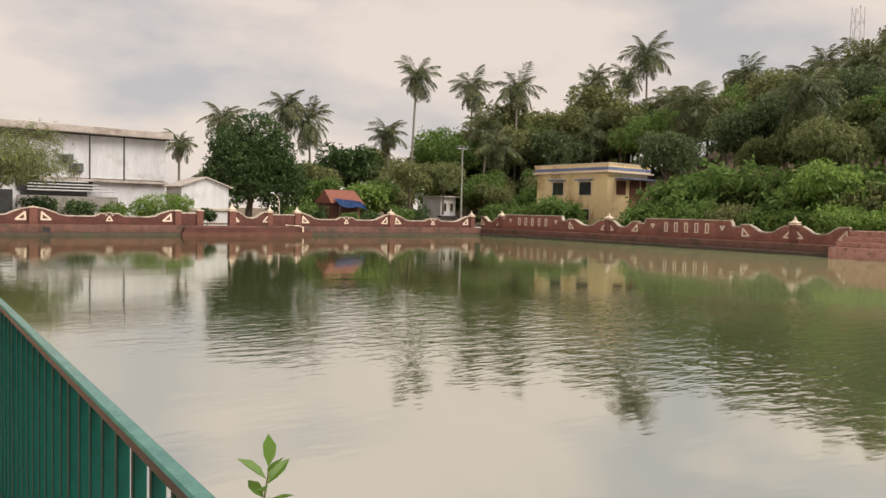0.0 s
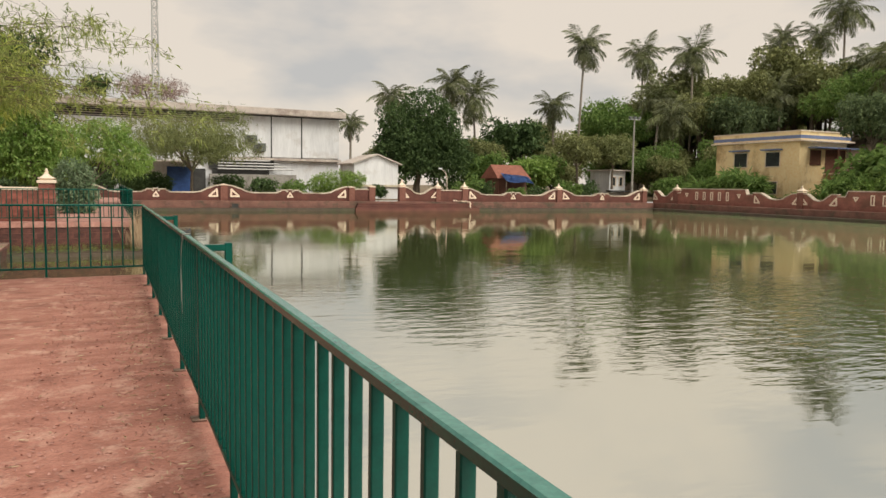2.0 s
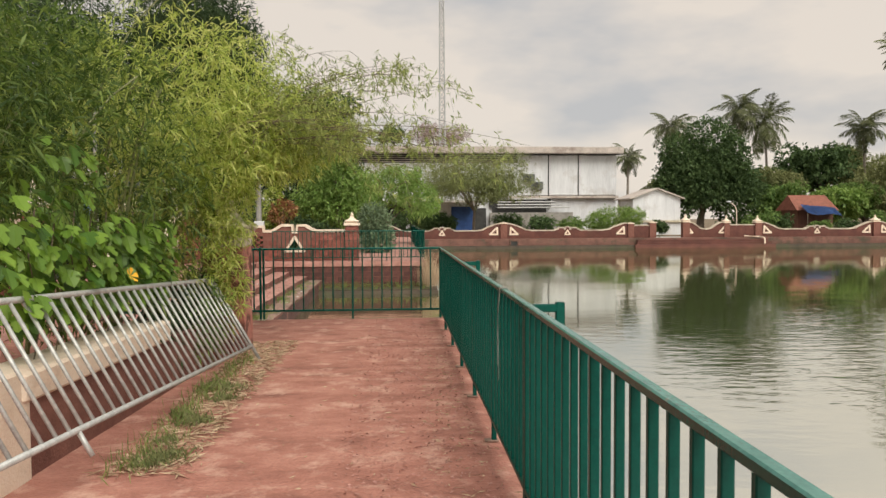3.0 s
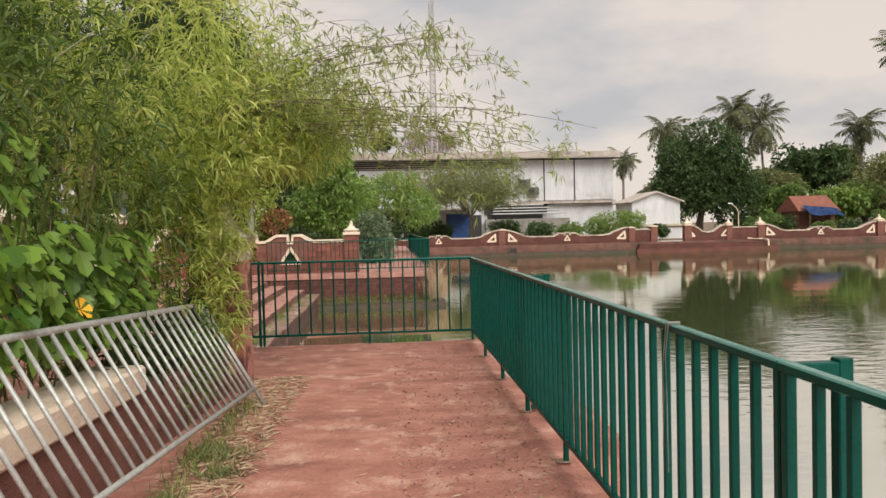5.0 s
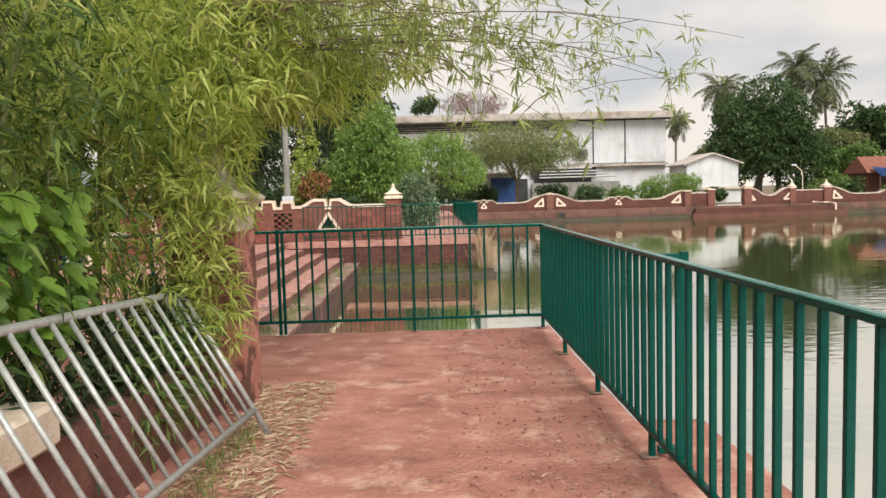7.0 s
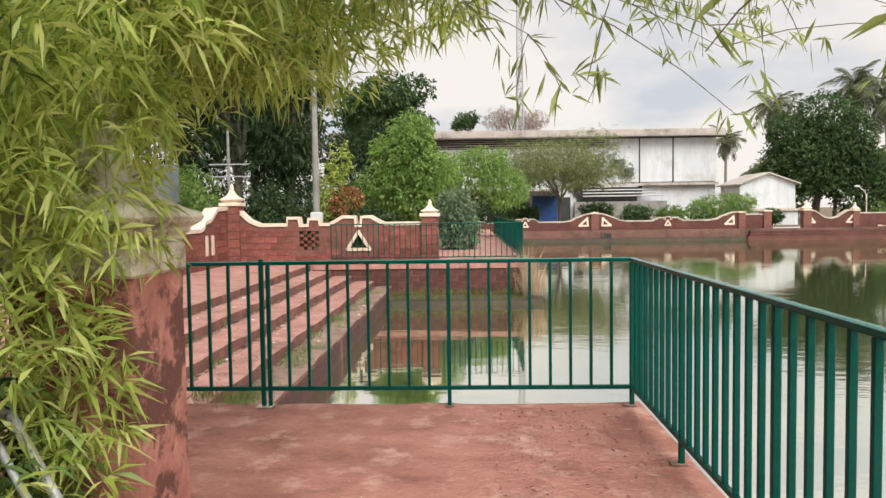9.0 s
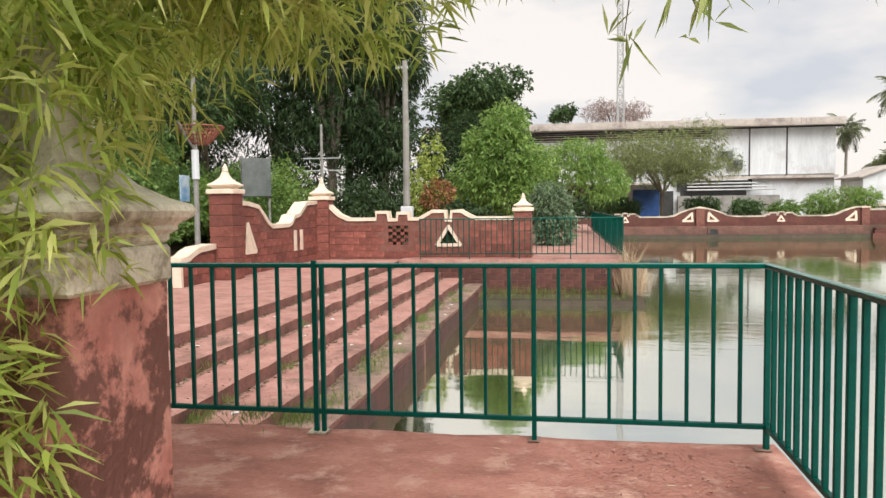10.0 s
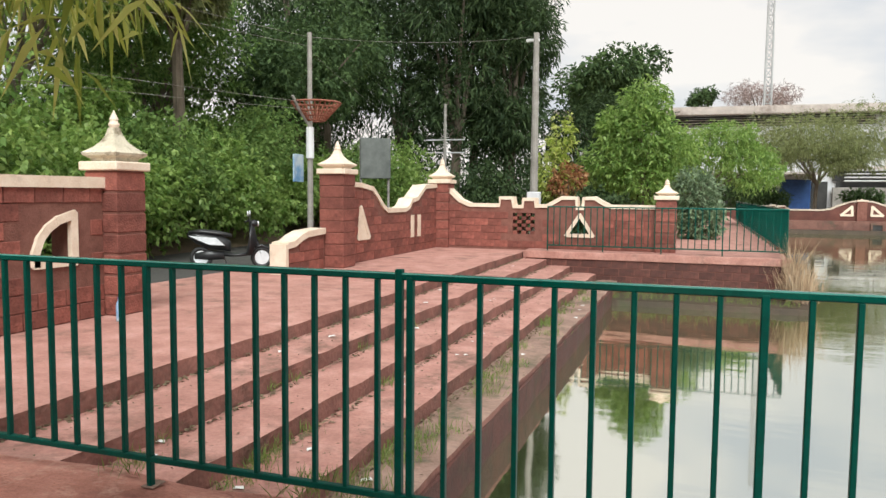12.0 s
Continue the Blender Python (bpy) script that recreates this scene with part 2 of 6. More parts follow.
M_FLOWER = material("yellow_petal", [(0.85, 0.40, 0.02), (0.95, 0.55, 0.04)], 9.0, 0.5, 0, leaf=0.3)
M_EARTH = material("earth", [(0.12, 0.085, 0.055), (0.24, 0.17, 0.11)], 0.8, 0.95, 0.5, stain=(0.10, 0.13, 0.05), stain_scale=0.25)
M_ASPHALT = material("asphalt", [(0.045, 0.043, 0.04), (0.07, 0.066, 0.06)], 4.0, 0.9, 0.4)
M_RUBBER = material("black_rubber", [(0.012, 0.012, 0.012), (0.03, 0.03, 0.03)], 20.0, 0.6, 0.1)
M_BLACK = material("black_plastic", [(0.015, 0.015, 0.016), (0.035, 0.035, 0.037)], 10.0, 0.35, 0.0)
M_SILVER = material("white_silver_paint", [(0.60, 0.62, 0.64), (0.74, 0.76, 0.78)], 8.0, 0.25, 0.0)
M_LAMP = material("clear_lamp", [(0.7, 0.7, 0.68), (0.85, 0.85, 0.82)], 5.0, 0.15, 0.0)
M_RUST = material("rusty_wire", [(0.20, 0.07, 0.045), (0.34, 0.13, 0.08)], 12.0, 0.8, 0.1)
M_SIGN = material("faded_blue_sign", [(0.14, 0.30, 0.52), (0.50, 0.58, 0.62)], 1.6, 0.5, 0.0, spread=(0.42, 0.58))
M_BOARD = material("grey_sheet_board", [(0.07, 0.08, 0.075), (0.16, 0.17, 0.16)], 2.0, 0.5, 0.0)
M_PAPER = material("litter_paper", [(0.62, 0.60, 0.58), (0.80, 0.79, 0.77)], 20.0, 0.7, 0.0)

# still green water with fine ripples in patches
M_WATER = bpy.data.materials.new("pond_water")
M_WATER.use_nodes = True
n, l = M_WATER.node_tree.nodes, M_WATER.node_tree.links
b = n["Principled BSDF"]
b.inputs["Specular Tint"].default_value = (0.95, 0.955, 0.90, 1)
b.inputs["Roughness"].default_value = 0.05
b.inputs["IOR"].default_value = 18.0
tc = n.new("ShaderNodeTexCoord")
# silt clouds the water towards the wooded bank
way = n.new("ShaderNodeVectorMath")
way.operation = "DOT_PRODUCT"
way.inputs[1].default_value = (0.8, -0.5, 0.0)
l.new(tc.outputs["Object"], way.inputs[0])
drift = n.new("ShaderNodeTexNoise")
drift.inputs["Scale"].default_value = 0.12
drift.inputs["Detail"].default_value = 3
l.new(tc.outputs["Object"], drift.inputs["Vector"])
edge = n.new("ShaderNodeMath")
edge.operation = "MULTIPLY_ADD"
edge.inputs[1].default_value = 14.0
l.new(drift.outputs["Fac"], edge.inputs[0])
l.new(way.outputs["Value"], edge.inputs[2])
silt = n.new("ShaderNodeMapRange")
silt.interpolation_type = "SMOOTHSTEP"
silt.inputs["From Min"].default_value, silt.inputs["From Max"].default_value = 13.0, 36.0
l.new(edge.outputs[0], silt.inputs["Value"])
murk = n.new("ShaderNodeMix")
murk.data_type = "RGBA"
murk.inputs[6].default_value = (0.075, 0.085, 0.035, 1)
murk.inputs[7].default_value = (0.36, 0.40, 0.21, 1)
l.new(silt.outputs["Result"], murk.inputs[0])
l.new(murk.outputs[2], b.inputs["Base Color"])
waves = []
for scale, stretch, turn in ((1.6, (0.35, 1.0, 1), 36), (4.5, (0.45, 1.0, 1), 30), (0.45, (0.4, 1.0, 1), 40)):
    mp = n.new("ShaderNodeMapping")
    mp.inputs["Rotation"].default_value = (0, 0, radians(turn))
    mp.inputs["Scale"].default_value = stretch
    nz = n.new("ShaderNodeTexNoise")
    nz.inputs["Scale"].default_value = scale
    nz.inputs["Detail"].default_value = 2.5
    l.new(tc.outputs["Object"], mp.inputs["Vector"])
    l.new(mp.outputs["Vector"], nz.inputs["Vector"])
    waves.append(nz.outputs["Fac"])
patch = n.new("ShaderNodeTexNoise")
patch.inputs["Scale"].default_value = 0.06
patch.inputs["Detail"].default_value = 2
l.new(tc.outputs["Object"], patch.inputs["Vector"])
pm = n.new("ShaderNodeMapRange")
pm.inputs["From Min"].default_value, pm.inputs["From Max"].default_value = 0.42, 0.62
pm.inputs["To Min"].default_value, pm.inputs["To Max"].default_value = 3.2, 10.5
l.new(patch.outputs["Fac"], pm.inputs["Value"])
# a band of wind ripples lies slantwise across the pond, calm water on both sides of it
across = n.new("ShaderNodeVectorMath")
across.operation = "DOT_PRODUCT"
across.inputs[1].default_value = (0.75, 0.66, 0.0)
l.new(tc.outputs["Object"], across.inputs[0])
sway = n.new("ShaderNodeMath")
sway.operation = "MULTIPLY_ADD"
sway.inputs[1].default_value = 6.0
l.new(drift.outputs["Fac"], sway.inputs[0])
l.new(across.outputs["Value"], sway.inputs[2])
off = n.new("ShaderNodeMath")
off.operation = "SUBTRACT"
off.inputs[1].default_value = 12.0
l.new(sway.outputs[0], off.inputs[0])
far_off = n.new("ShaderNodeMath")
far_off.operation = "ABSOLUTE"
l.new(off.outputs[0], far_off.inputs[0])
band = n.new("ShaderNodeMapRange")
band.interpolation_type = "SMOOTHSTEP"
band.inputs["From Min"].default_value, band.inputs["From Max"].default_value = 3.0, 9.0
band.inputs["To Min"].default_value, band.inputs["To Max"].default_value = 1.0, 0.06
l.new(far_off.outputs[0], band.inputs["Value"])
along = n.new("ShaderNodeVectorMath")
along.operation = "DOT_PRODUCT"
along.inputs[1].default_value = (-0.66, 0.75, 0.0)
l.new(tc.outputs["Object"], along.inputs[0])
fade = n.new("ShaderNodeMapRange")
fade.interpolation_type = "SMOOTHSTEP"
fade.inputs["From Min"].default_value, fade.inputs["From Max"].default_value = -6.0, 4.0
fade.inputs["To Min"].default_value, fade.inputs["To Max"].default_value = 1.0, 0.12
l.new(along.outputs["Value"], fade.inputs["Value"])
blow = n.new("ShaderNodeMath")
blow.operation = "MULTIPLY"
l.new(pm.outputs["Result"], blow.inputs[0])
l.new(fade.outputs["Result"], blow.inputs[1])
gust = n.new("ShaderNodeMath")
gust.operation = "MULTIPLY"
l.new(blow.outputs[0], gust.inputs[0])
l.new(band.outputs["Result"], gust.inputs[1])
add1 = n.new("ShaderNodeMath")
add1.operation = "MULTIPLY_ADD"
l.new(waves[1], add1.inputs[0])
l.new(gust.outputs[0], add1.inputs[1])
l.new(waves[0], add1.inputs[2])
add2 = n.new("ShaderNodeMath")
add2.operation = "MULTIPLY_ADD"
l.new(waves[2], add2.inputs[0])
add2.inputs[1].default_value = 1.6
l.new(add1.outputs[0], add2.inputs[2])
bp = n.new("ShaderNodeBump")
bp.inputs["Strength"].default_value = 0.092
bp.inputs["Distance"].default_value = 0.05
l.new(add2.outputs[0], bp.inputs["Height"])
l.new(bp.outputs["Normal"], b.inputs["Normal"])


# ---------------- mesh helpers ----------------
def box(bm, lo, hi, bevel=0.0):
    vs = [bm.verts.new((x, y, z)) for x in (lo[0], hi[0]) for y in (lo[1], hi[1]) for z in (lo[2], hi[2])]
    for f in ((0, 1, 3, 2), (4, 6, 7, 5), (0, 4, 5, 1), (2, 3, 7, 6), (0, 2, 6, 4), (1, 5, 7, 3)):
        bm.faces.new([vs[i] for i in f])
    if bevel:
        es = {e for v in vs for e in v.link_edges}
        bmesh.ops.bevel(bm, geom=list(es), offset=bevel, segments=1, affect="EDGES", profile=0.5)
    return bm


def rod(bm, p0, p1, r0, r1=None, sides=8, cap=True):
    r1 = r0 if r1 is None else r1
    p0, p1 = Vector(p0), Vector(p1)
    q = (p1 - p0).to_track_quat("Z", "Y")
    rings = []
    for p, r in ((p0, r0), (p1, r1)):
        rings.append([bm.verts.new(p + q @ Vector((r * math.cos(2 * math.pi * i / sides), r * math.sin(2 * math.pi * i / sides), 0))) for i in range(sides)])
    for i in range(sides):
        j = (i + 1) % sides
        bm.faces.new((rings[0][i], rings[0][j], rings[1][j], rings[1][i]))
    if cap:
        bm.faces.new(rings[0][::-1])
        bm.faces.new(rings[1])
    return bm


def tube(bm, pts, radii, sides=7):
    """A bent tapered stem through pts."""
    rings = []
    for i, p in enumerate(pts):
        d = Vector(pts[min(i + 1, len(pts) - 1)]) - Vector(pts[max(i - 1, 0)])
        q = d.to_track_quat("Z", "Y")
        rings.append([bm.verts.new(Vector(p) + q @ Vector((radii[i] * math.cos(2 * math.pi * k / sides), radii[i] * math.sin(2 * math.pi * k / sides), 0))) for k in range(sides)])
    for a, c in zip(rings, rings[1:]):
        off = min(range(sides), key=lambda s: (a[0].co - c[s].co).length)
        for k in range(sides):
            bm.faces.new((a[k], a[(k + 1) % sides], c[(k + 1 + off) % sides], c[(k + off) % sides]))
    bm.faces.new(rings[0][::-1])
    bm.faces.new(rings[-1])
    return bm


def lathe(bm, profile, sides=4, turn=45.0, centre=(0, 0)):
    """A turned or square-turned solid from (radius, height) pairs."""
    rings = []
    for r, z in profile:
        rings.append([bm.verts.new((centre[0] + max(r, 0.002) * math.cos(radians(turn) + 2 * math.pi * i / sides), centre[1] + max(r, 0.002) * math.sin(radians(turn) + 2 * math.pi * i / sides), z)) for i in range(sides)])
    for a, c in zip(rings, rings[1:]):
        for i in range(sides):
            j = (i + 1) % sides
            bm.faces.new((a[i], a[j], c[j], c[i]))
    bm.faces.new(rings[0][::-1])
    bm.faces.new(rings[-1])
    return bm


def slab(bm, outline, thick, y0=0.0):
    """An upright plate: outline in (x, z), from y0 to y0 + thick."""
    a = [bm.verts.new((x, y0, z)) for x, z in outline]
    c = [bm.verts.new((x, y0 + thick, z)) for x, z in outline]
    bm.faces.new(a)
    bm.faces.new(c[::-1])
    for i in range(len(a)):
        j = (i + 1) % len(a)
        bm.faces.new((a[i], c[i], c[j], a[j]))
    return bm


def mesh_of(name, bm, mat, smooth=False):
    bmesh.ops.recalc_face_normals(bm, faces=bm.faces[:])
    me = bpy.data.meshes.new(name)
    bm.to_mesh(me)
    bm.free()
    me.materials.append(mat)
    if smooth:
        me.polygons.foreach_set("use_smooth", [True] * len(me.polygons))
    return me


def part(name, bm, mat, parent=None, label="", smooth=False, m=None):
    ob = new(name, mesh_of(name, bm, mat, smooth))
    if m is not None:
        ob.matrix_basis = m
    if parent is not None:
        ob.parent = parent
    if label:
        ob["label"] = label
    return ob


def share(name, me, parent, m):
    ob = new(name, me)
    ob.parent = parent
    ob.matrix_basis = m
    return ob


def thing(name, label, category, group="", kind="", m=None):
    ob = new(name)
    if m is not None:
        ob.matrix_basis = m
    return tagged(ob, label, category, group, kind)


def structure(name, bm, mat, label, category="", smooth=False, m=None):
    return tagged(part(name, bm, mat, None, "", smooth, m), label, category or name.split("_")[0], "", "structure")


def strip_along(bm, pts, thick, over, depth, y0):
    """A coping that follows the top line pts of (x, z): thick high, over wide beyond the wall on both faces."""
    low = [(x, z - 0.012) for x, z in pts]
    high = []
    for i, (x, z) in enumerate(pts):
        a, c = pts[max(i - 1, 0)], pts[min(i + 1, len(pts) - 1)]
        dx, dz = c[0] - a[0], c[1] - a[1]
        k = math.hypot(dx, dz) or 1
        high.append((x - dz / k * thick, z + dx / k * thick))
    for i in range(len(pts) - 1):
        slab(bm, [low[i], low[i + 1], high[i + 1], high[i]], depth + 2 * over, y0 - over)
    return bm


# ---------------- ground, water, slabs ----------------
WATER_Z = -1.0
bm = bmesh.new()
big = 1500
xs, ys = (-big, -5.75, 56.5, big), (-big, -45, 53.2, big)
gv = [[bm.verts.new((x, y, -0.09)) for y in ys] for x in xs]
for i in range(3):
    for j in range(3):
        if not (i == 1 and j == 1):
            bm.faces.new((gv[i][j], gv[i + 1][j], gv[i + 1][j + 1], gv[i][j + 1]))
structure("ground", bm, M_EARTH, "brown earth with patches of low green growth", "ground")

bm = bmesh.new()
wv = [bm.verts.new(p) for p in ((-6, -46, WATER_Z), (57, -46, WATER_Z), (57, 54, WATER_Z), (-6, 54, WATER_Z))]
bm.faces.new(wv)
structure("water", bm, M_WATER, "murky green pond water with fine ripples", "water")


def rough_slab(lo, hi, step=0.25, jitter=0.012, seed=1, low=0.006):
    """A floor slab with a slightly uneven top and worn edges."""
    rng = random.Random(seed)
    nx, ny = max(2, int((hi[0] - lo[0]) / step)), max(2, int((hi[1] - lo[1]) / step))
    bm = bmesh.new()
    top = []
    for i in range(nx + 1):
        row = []
        for j in range(ny + 1):
            x, y = lo[0] + (hi[0] - lo[0]) * i / nx, lo[1] + (hi[1] - lo[1]) * j / ny
            e = i in (0, nx) or j in (0, ny)
            z = hi[2] - low * (0.5 + 0.5 * noise.noise((x * 1.3, y * 1.3, seed)))
            if e:
                z -= (0.5 + noise.noise((x * 2.2, y * 2.2, seed + 5))) * jitter * 0.5 + rng.random() * jitter * 0.1
                x += noise.noise((x * 1.7, y * 1.7, seed + 9)) * jitter * (i in (0, nx)) * 1.3
                y += noise.noise((x * 1.7, y * 1.7, seed + 3)) * jitter * (j in (0, ny)) * 1.3
            row.append(bm.verts.new((x, y, z)))
        top.append(row)
    for i in range(nx):
        for j in range(ny):
            bm.faces.new((top[i][j], top[i + 1][j], top[i + 1][j + 1], top[i][j + 1]))
    rim = [top[i][0] for i in range(nx + 1)] + [top[nx][j] for j in range(1, ny + 1)] + [top[i][ny] for i in range(nx - 1, -1, -1)] + [top[0][j] for j in range(ny - 1, 0, -1)]
    foot = [bm.verts.new((v.co.x, v.co.y, lo[2])) for v in rim]
    for i in range(len(rim)):
        j = (i + 1) % len(rim)
        bm.faces.new((rim[i], foot[i], foot[j], rim[j]))
    return bm


structure("floor_walkway", rough_slab((-5.72, -26, -1.7), (0.09, 0.12, 0.0), 0.16, 0.03), M_FLOOR, "worn red laterite walkway floor beside the pond", "floor")
plaza = structure("floor_plaza", rough_slab((-9.6, -3.0, -0.5), (-5.71, 15.8, 0.0), 0.3, 0.02, 2), M_STEP, "red oxide plaza floor at the top of the steps", "floor")
# upright faces take the darker coat with riser shade and grime in it
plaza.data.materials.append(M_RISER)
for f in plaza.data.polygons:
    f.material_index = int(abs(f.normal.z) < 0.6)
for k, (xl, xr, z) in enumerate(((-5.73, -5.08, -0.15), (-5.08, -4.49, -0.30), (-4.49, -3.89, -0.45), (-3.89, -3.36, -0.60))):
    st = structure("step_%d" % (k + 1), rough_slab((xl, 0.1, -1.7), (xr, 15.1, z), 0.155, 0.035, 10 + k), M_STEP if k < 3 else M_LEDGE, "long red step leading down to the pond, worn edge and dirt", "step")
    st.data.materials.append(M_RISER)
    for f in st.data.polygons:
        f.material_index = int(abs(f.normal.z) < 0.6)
structure("wall_step_face", rough_slab((-3.365, 0.1, -1.7), (-3.335, 13.7, -0.66), 0.3, 0.02, 24), M_DAMP, "dark wet masonry face of the lowest step", "wall")
structure("buttress", rough_slab((0.07, -4.55, -1.7), (0.56, -3.05, -0.03), 0.12, 0.05, 26), M_FLOOR, "worn red laterite buttress beside the walkway, rising from the pond", "buttress")
structure("floor_platform", rough_slab((-5.68, 15.0, -1.7), (0.36, 24.0, 0.05), 0.2, 0.025, 20), M_STEP, "red oxide floor of the raised landing", "floor")
structure("floor_far_walkway", rough_slab((-2.4, 24.0, -1.7), (0.36, 52.2, 0.046), 0.3, 0.02, 21), M_STEP, "long red walkway along the pond", "floor")
structure("ledge_platform", rough_slab((-3.4, 13.60, -1.7), (0.72, 14.99, -0.86), 0.16, 0.06, 22), M_ALGAE, "damp mossy laterite ledge at the foot of the landing", "ledge")

# ---------------- railings ----------------
bm = bmesh.new()
bar_mesh = mesh_of("baluster", box(bm, (-0.0105, -0.0145, 0), (0.0105, 0.0145, 0.93), 0.003), M_GREEN)
bm = bmesh.new()
post_mesh = mesh_of("post", box(bm, (-0.0145, -0.017, 0), (0.0145, 0.017, 1.085), 0.004), M_GREEN)


bm = bmesh.new()
plate_mesh = mesh_of("foot_plate", box(bm, (-0.035, -0.065, 0.0), (0.035, 0.03, 0.008), 0.002), M_LEDGE)


def railing(label, length, m, post_step=1.35, gaps=9, top=1.10, skip_first=False):
    """A welded railing that runs along its own +x."""
    r = thing("railing", label, "railing", "", "", m)
    bm = bmesh.new()
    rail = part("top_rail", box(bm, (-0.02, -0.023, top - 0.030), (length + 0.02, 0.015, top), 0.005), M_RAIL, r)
    # faces that point up get the lighter green with skylight in its colour
    rail.data.materials.append(M_RAILTOP)
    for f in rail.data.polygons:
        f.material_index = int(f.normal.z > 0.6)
    bm = bmesh.new()
    part("bottom_rail", box(bm, (-0.02, -0.016, 0.125), (length + 0.02, 0.016, 0.155), 0.004), M_GREEN, r)
    k, x = 0, 0.0
    while x <= length + 0.01:
        if k % gaps == 0:
            if not (skip_first and k == 0):
                share("post", post_mesh, r, pose(x, 0, 0))
                share("foot_plate", plate_mesh, r, pose(x, 0, 0.001))
        else:
            share("baluster", bar_mesh, r, pose(x, 0, 0.14))
        k += 1
        x = k * post_step / gaps
    return r


# side railing along the pond, from the corner back past the start of the walk
side = railing("long dark green steel railing along the pond edge", 7.62, pose(0, 0, 0, 0, 0, -90), 1.27, 9)
railing("dark green steel railing beside the start of the walkway", 12.7, pose(0, -7.66, 0, 0, 0, -90.15), 1.27, 9)
for y in (3.81, 7.63):
    bm = bmesh.new()
    part("tie_bar", box(bm, (y - 0.02, 0.03, 1.05), (y + 0.02, 0.19, 1.09), 0.004), M_GREEN, side)
    bm = bmesh.new()
    part("tie_bar", box(bm, (y - 0.02, 0.03, 0.02), (y + 0.02, 0.19, 0.06), 0.004), M_GREEN, side)
    bm = bmesh.new()
    part("outer_post", box(bm, (y - 0.022, 0.15, -0.9), (y + 0.022, 0.194, 1.10), 0.004), M_GREEN, side)
bm = bmesh.new()
rod(bm, (6.87, -0.030, 1.104), (6.87, 0.018, 1.104), 0.006)
for k, x in enumerate((6.86, 6.88)):
    tube(bm, [(x, -0.031, 1.10), (x - 0.01, -0.04, 0.98), (x + 0.012 * k, -0.045, 0.84), (x - 0.02 + 0.03 * k, -0.042, 0.62 - 0.08 * k)], [0.002] * 4, 5)
part("tied_string", bm, M_POLE, side, "old pale string knotted round the top rail")
railing("green steel railing across the end of the walkway", 6.0, pose(0, 0, 0, 0, 0, 180), 1.35, 9, skip_first=True)
bm = bmesh.new()
gate_post = thing("railing_joint_post", "green double post where two railing panels meet", "post", "", "", pose(-2.75, 0.0, 0))
part("shaft", box(bm, (-0.016, -0.016, 0), (0.016, 0.016, 1.115), 0.003), M_GREEN, gate_post)
bm = bmesh.new()
part("foot_plate", box(bm, (-0.05, -0.05, 0), (0.07, 0.05, 0.012), 0.003), M_CEMENT, gate_post)
railing("green steel railing on the front of the landing", 5.4, pose(-5.1, 15.14, 0.045), 1.35, 9)
railing("green steel railing on the pond side of the far walkway", 24.3, pose(0.3, 15.14, 0.045, 0, 0, 90), 1.35, 9, skip_first=True)

# ---------------- masonry walls and piers ----------------
def height_at(pts, x):
    for (xa, za), (xb, zb) in zip(pts, pts[1:]):
        if xa <= x <= xb:
            return za + (zb - za) * (x - xa) / max(xb - xa, 1e-6)
    return pts[0][1] if x < pts[0][0] else pts[-1][1]


BAR_COUNT = [0]


def bar2d(bm, p, q, w, thick, y0):
    BAR_COUNT[0] += 1
    y0 -= 0.0025 * (BAR_COUNT[0] % 3)
    dx, dz = q[0] - p[0], q[1] - p[1]
    k = math.hypot(dx, dz)
    ox, oz = -dz / k * w / 2, dx / k * w / 2
    ex, ez = dx / k * w * 0.3, dz / k * w * 0.3
    p, q = (p[0] - ex, p[1] - ez), (q[0] + ex, q[1] + ez)
    slab(bm, [(p[0] + ox, p[1] + oz), (p[0] - ox, p[1] - oz), (q[0] - ox, q[1] - oz), (q[0] + ox, q[1] + oz)], thick, y0)


def cream_triangle(wall, pts, w=0.08):
    bm = bmesh.new()
    for i in range(3):
        bar2d(bm, pts[i], pts[(i + 1) % 3], w, 0.05, -0.035)
    part("triangle_frame", bm, M_CREAM, wall, "cream painted triangular frame")


def cream_slot(wall, x, z0, z1, w=0.16):
    bm = bmesh.new()
    for a, c in (((x - w / 2, z0), (x - w / 2, z1)), ((x + w / 2, z0), (x + w / 2, z1)), ((x - w / 2, z1), (x + w / 2, z1)), ((x - w / 2, z0), (x + w / 2, z0))):
        bar2d(bm, a, c, 0.10, 0.05, -0.035)
    part("slot_frame", bm, M_CREAM, wall, "cream painted frame of a narrow slot")


BLOCK_W, BLOCK_H = 0.36, 0.185
bm = bmesh.new()
block_mesh = mesh_of("block", box(bm, (0.006, -0.014, 0.006), (BLOCK_W - 0.006, 0.02, BLOCK_H - 0.006), 0.006), M_BLOCK)
bm = bmesh.new()
half_mesh = mesh_of("half_block", box(bm, (0.006, -0.014, 0.006), (BLOCK_W / 2 - 0.006, 0.02, BLOCK_H - 0.006), 0.006), M_BLOCK)


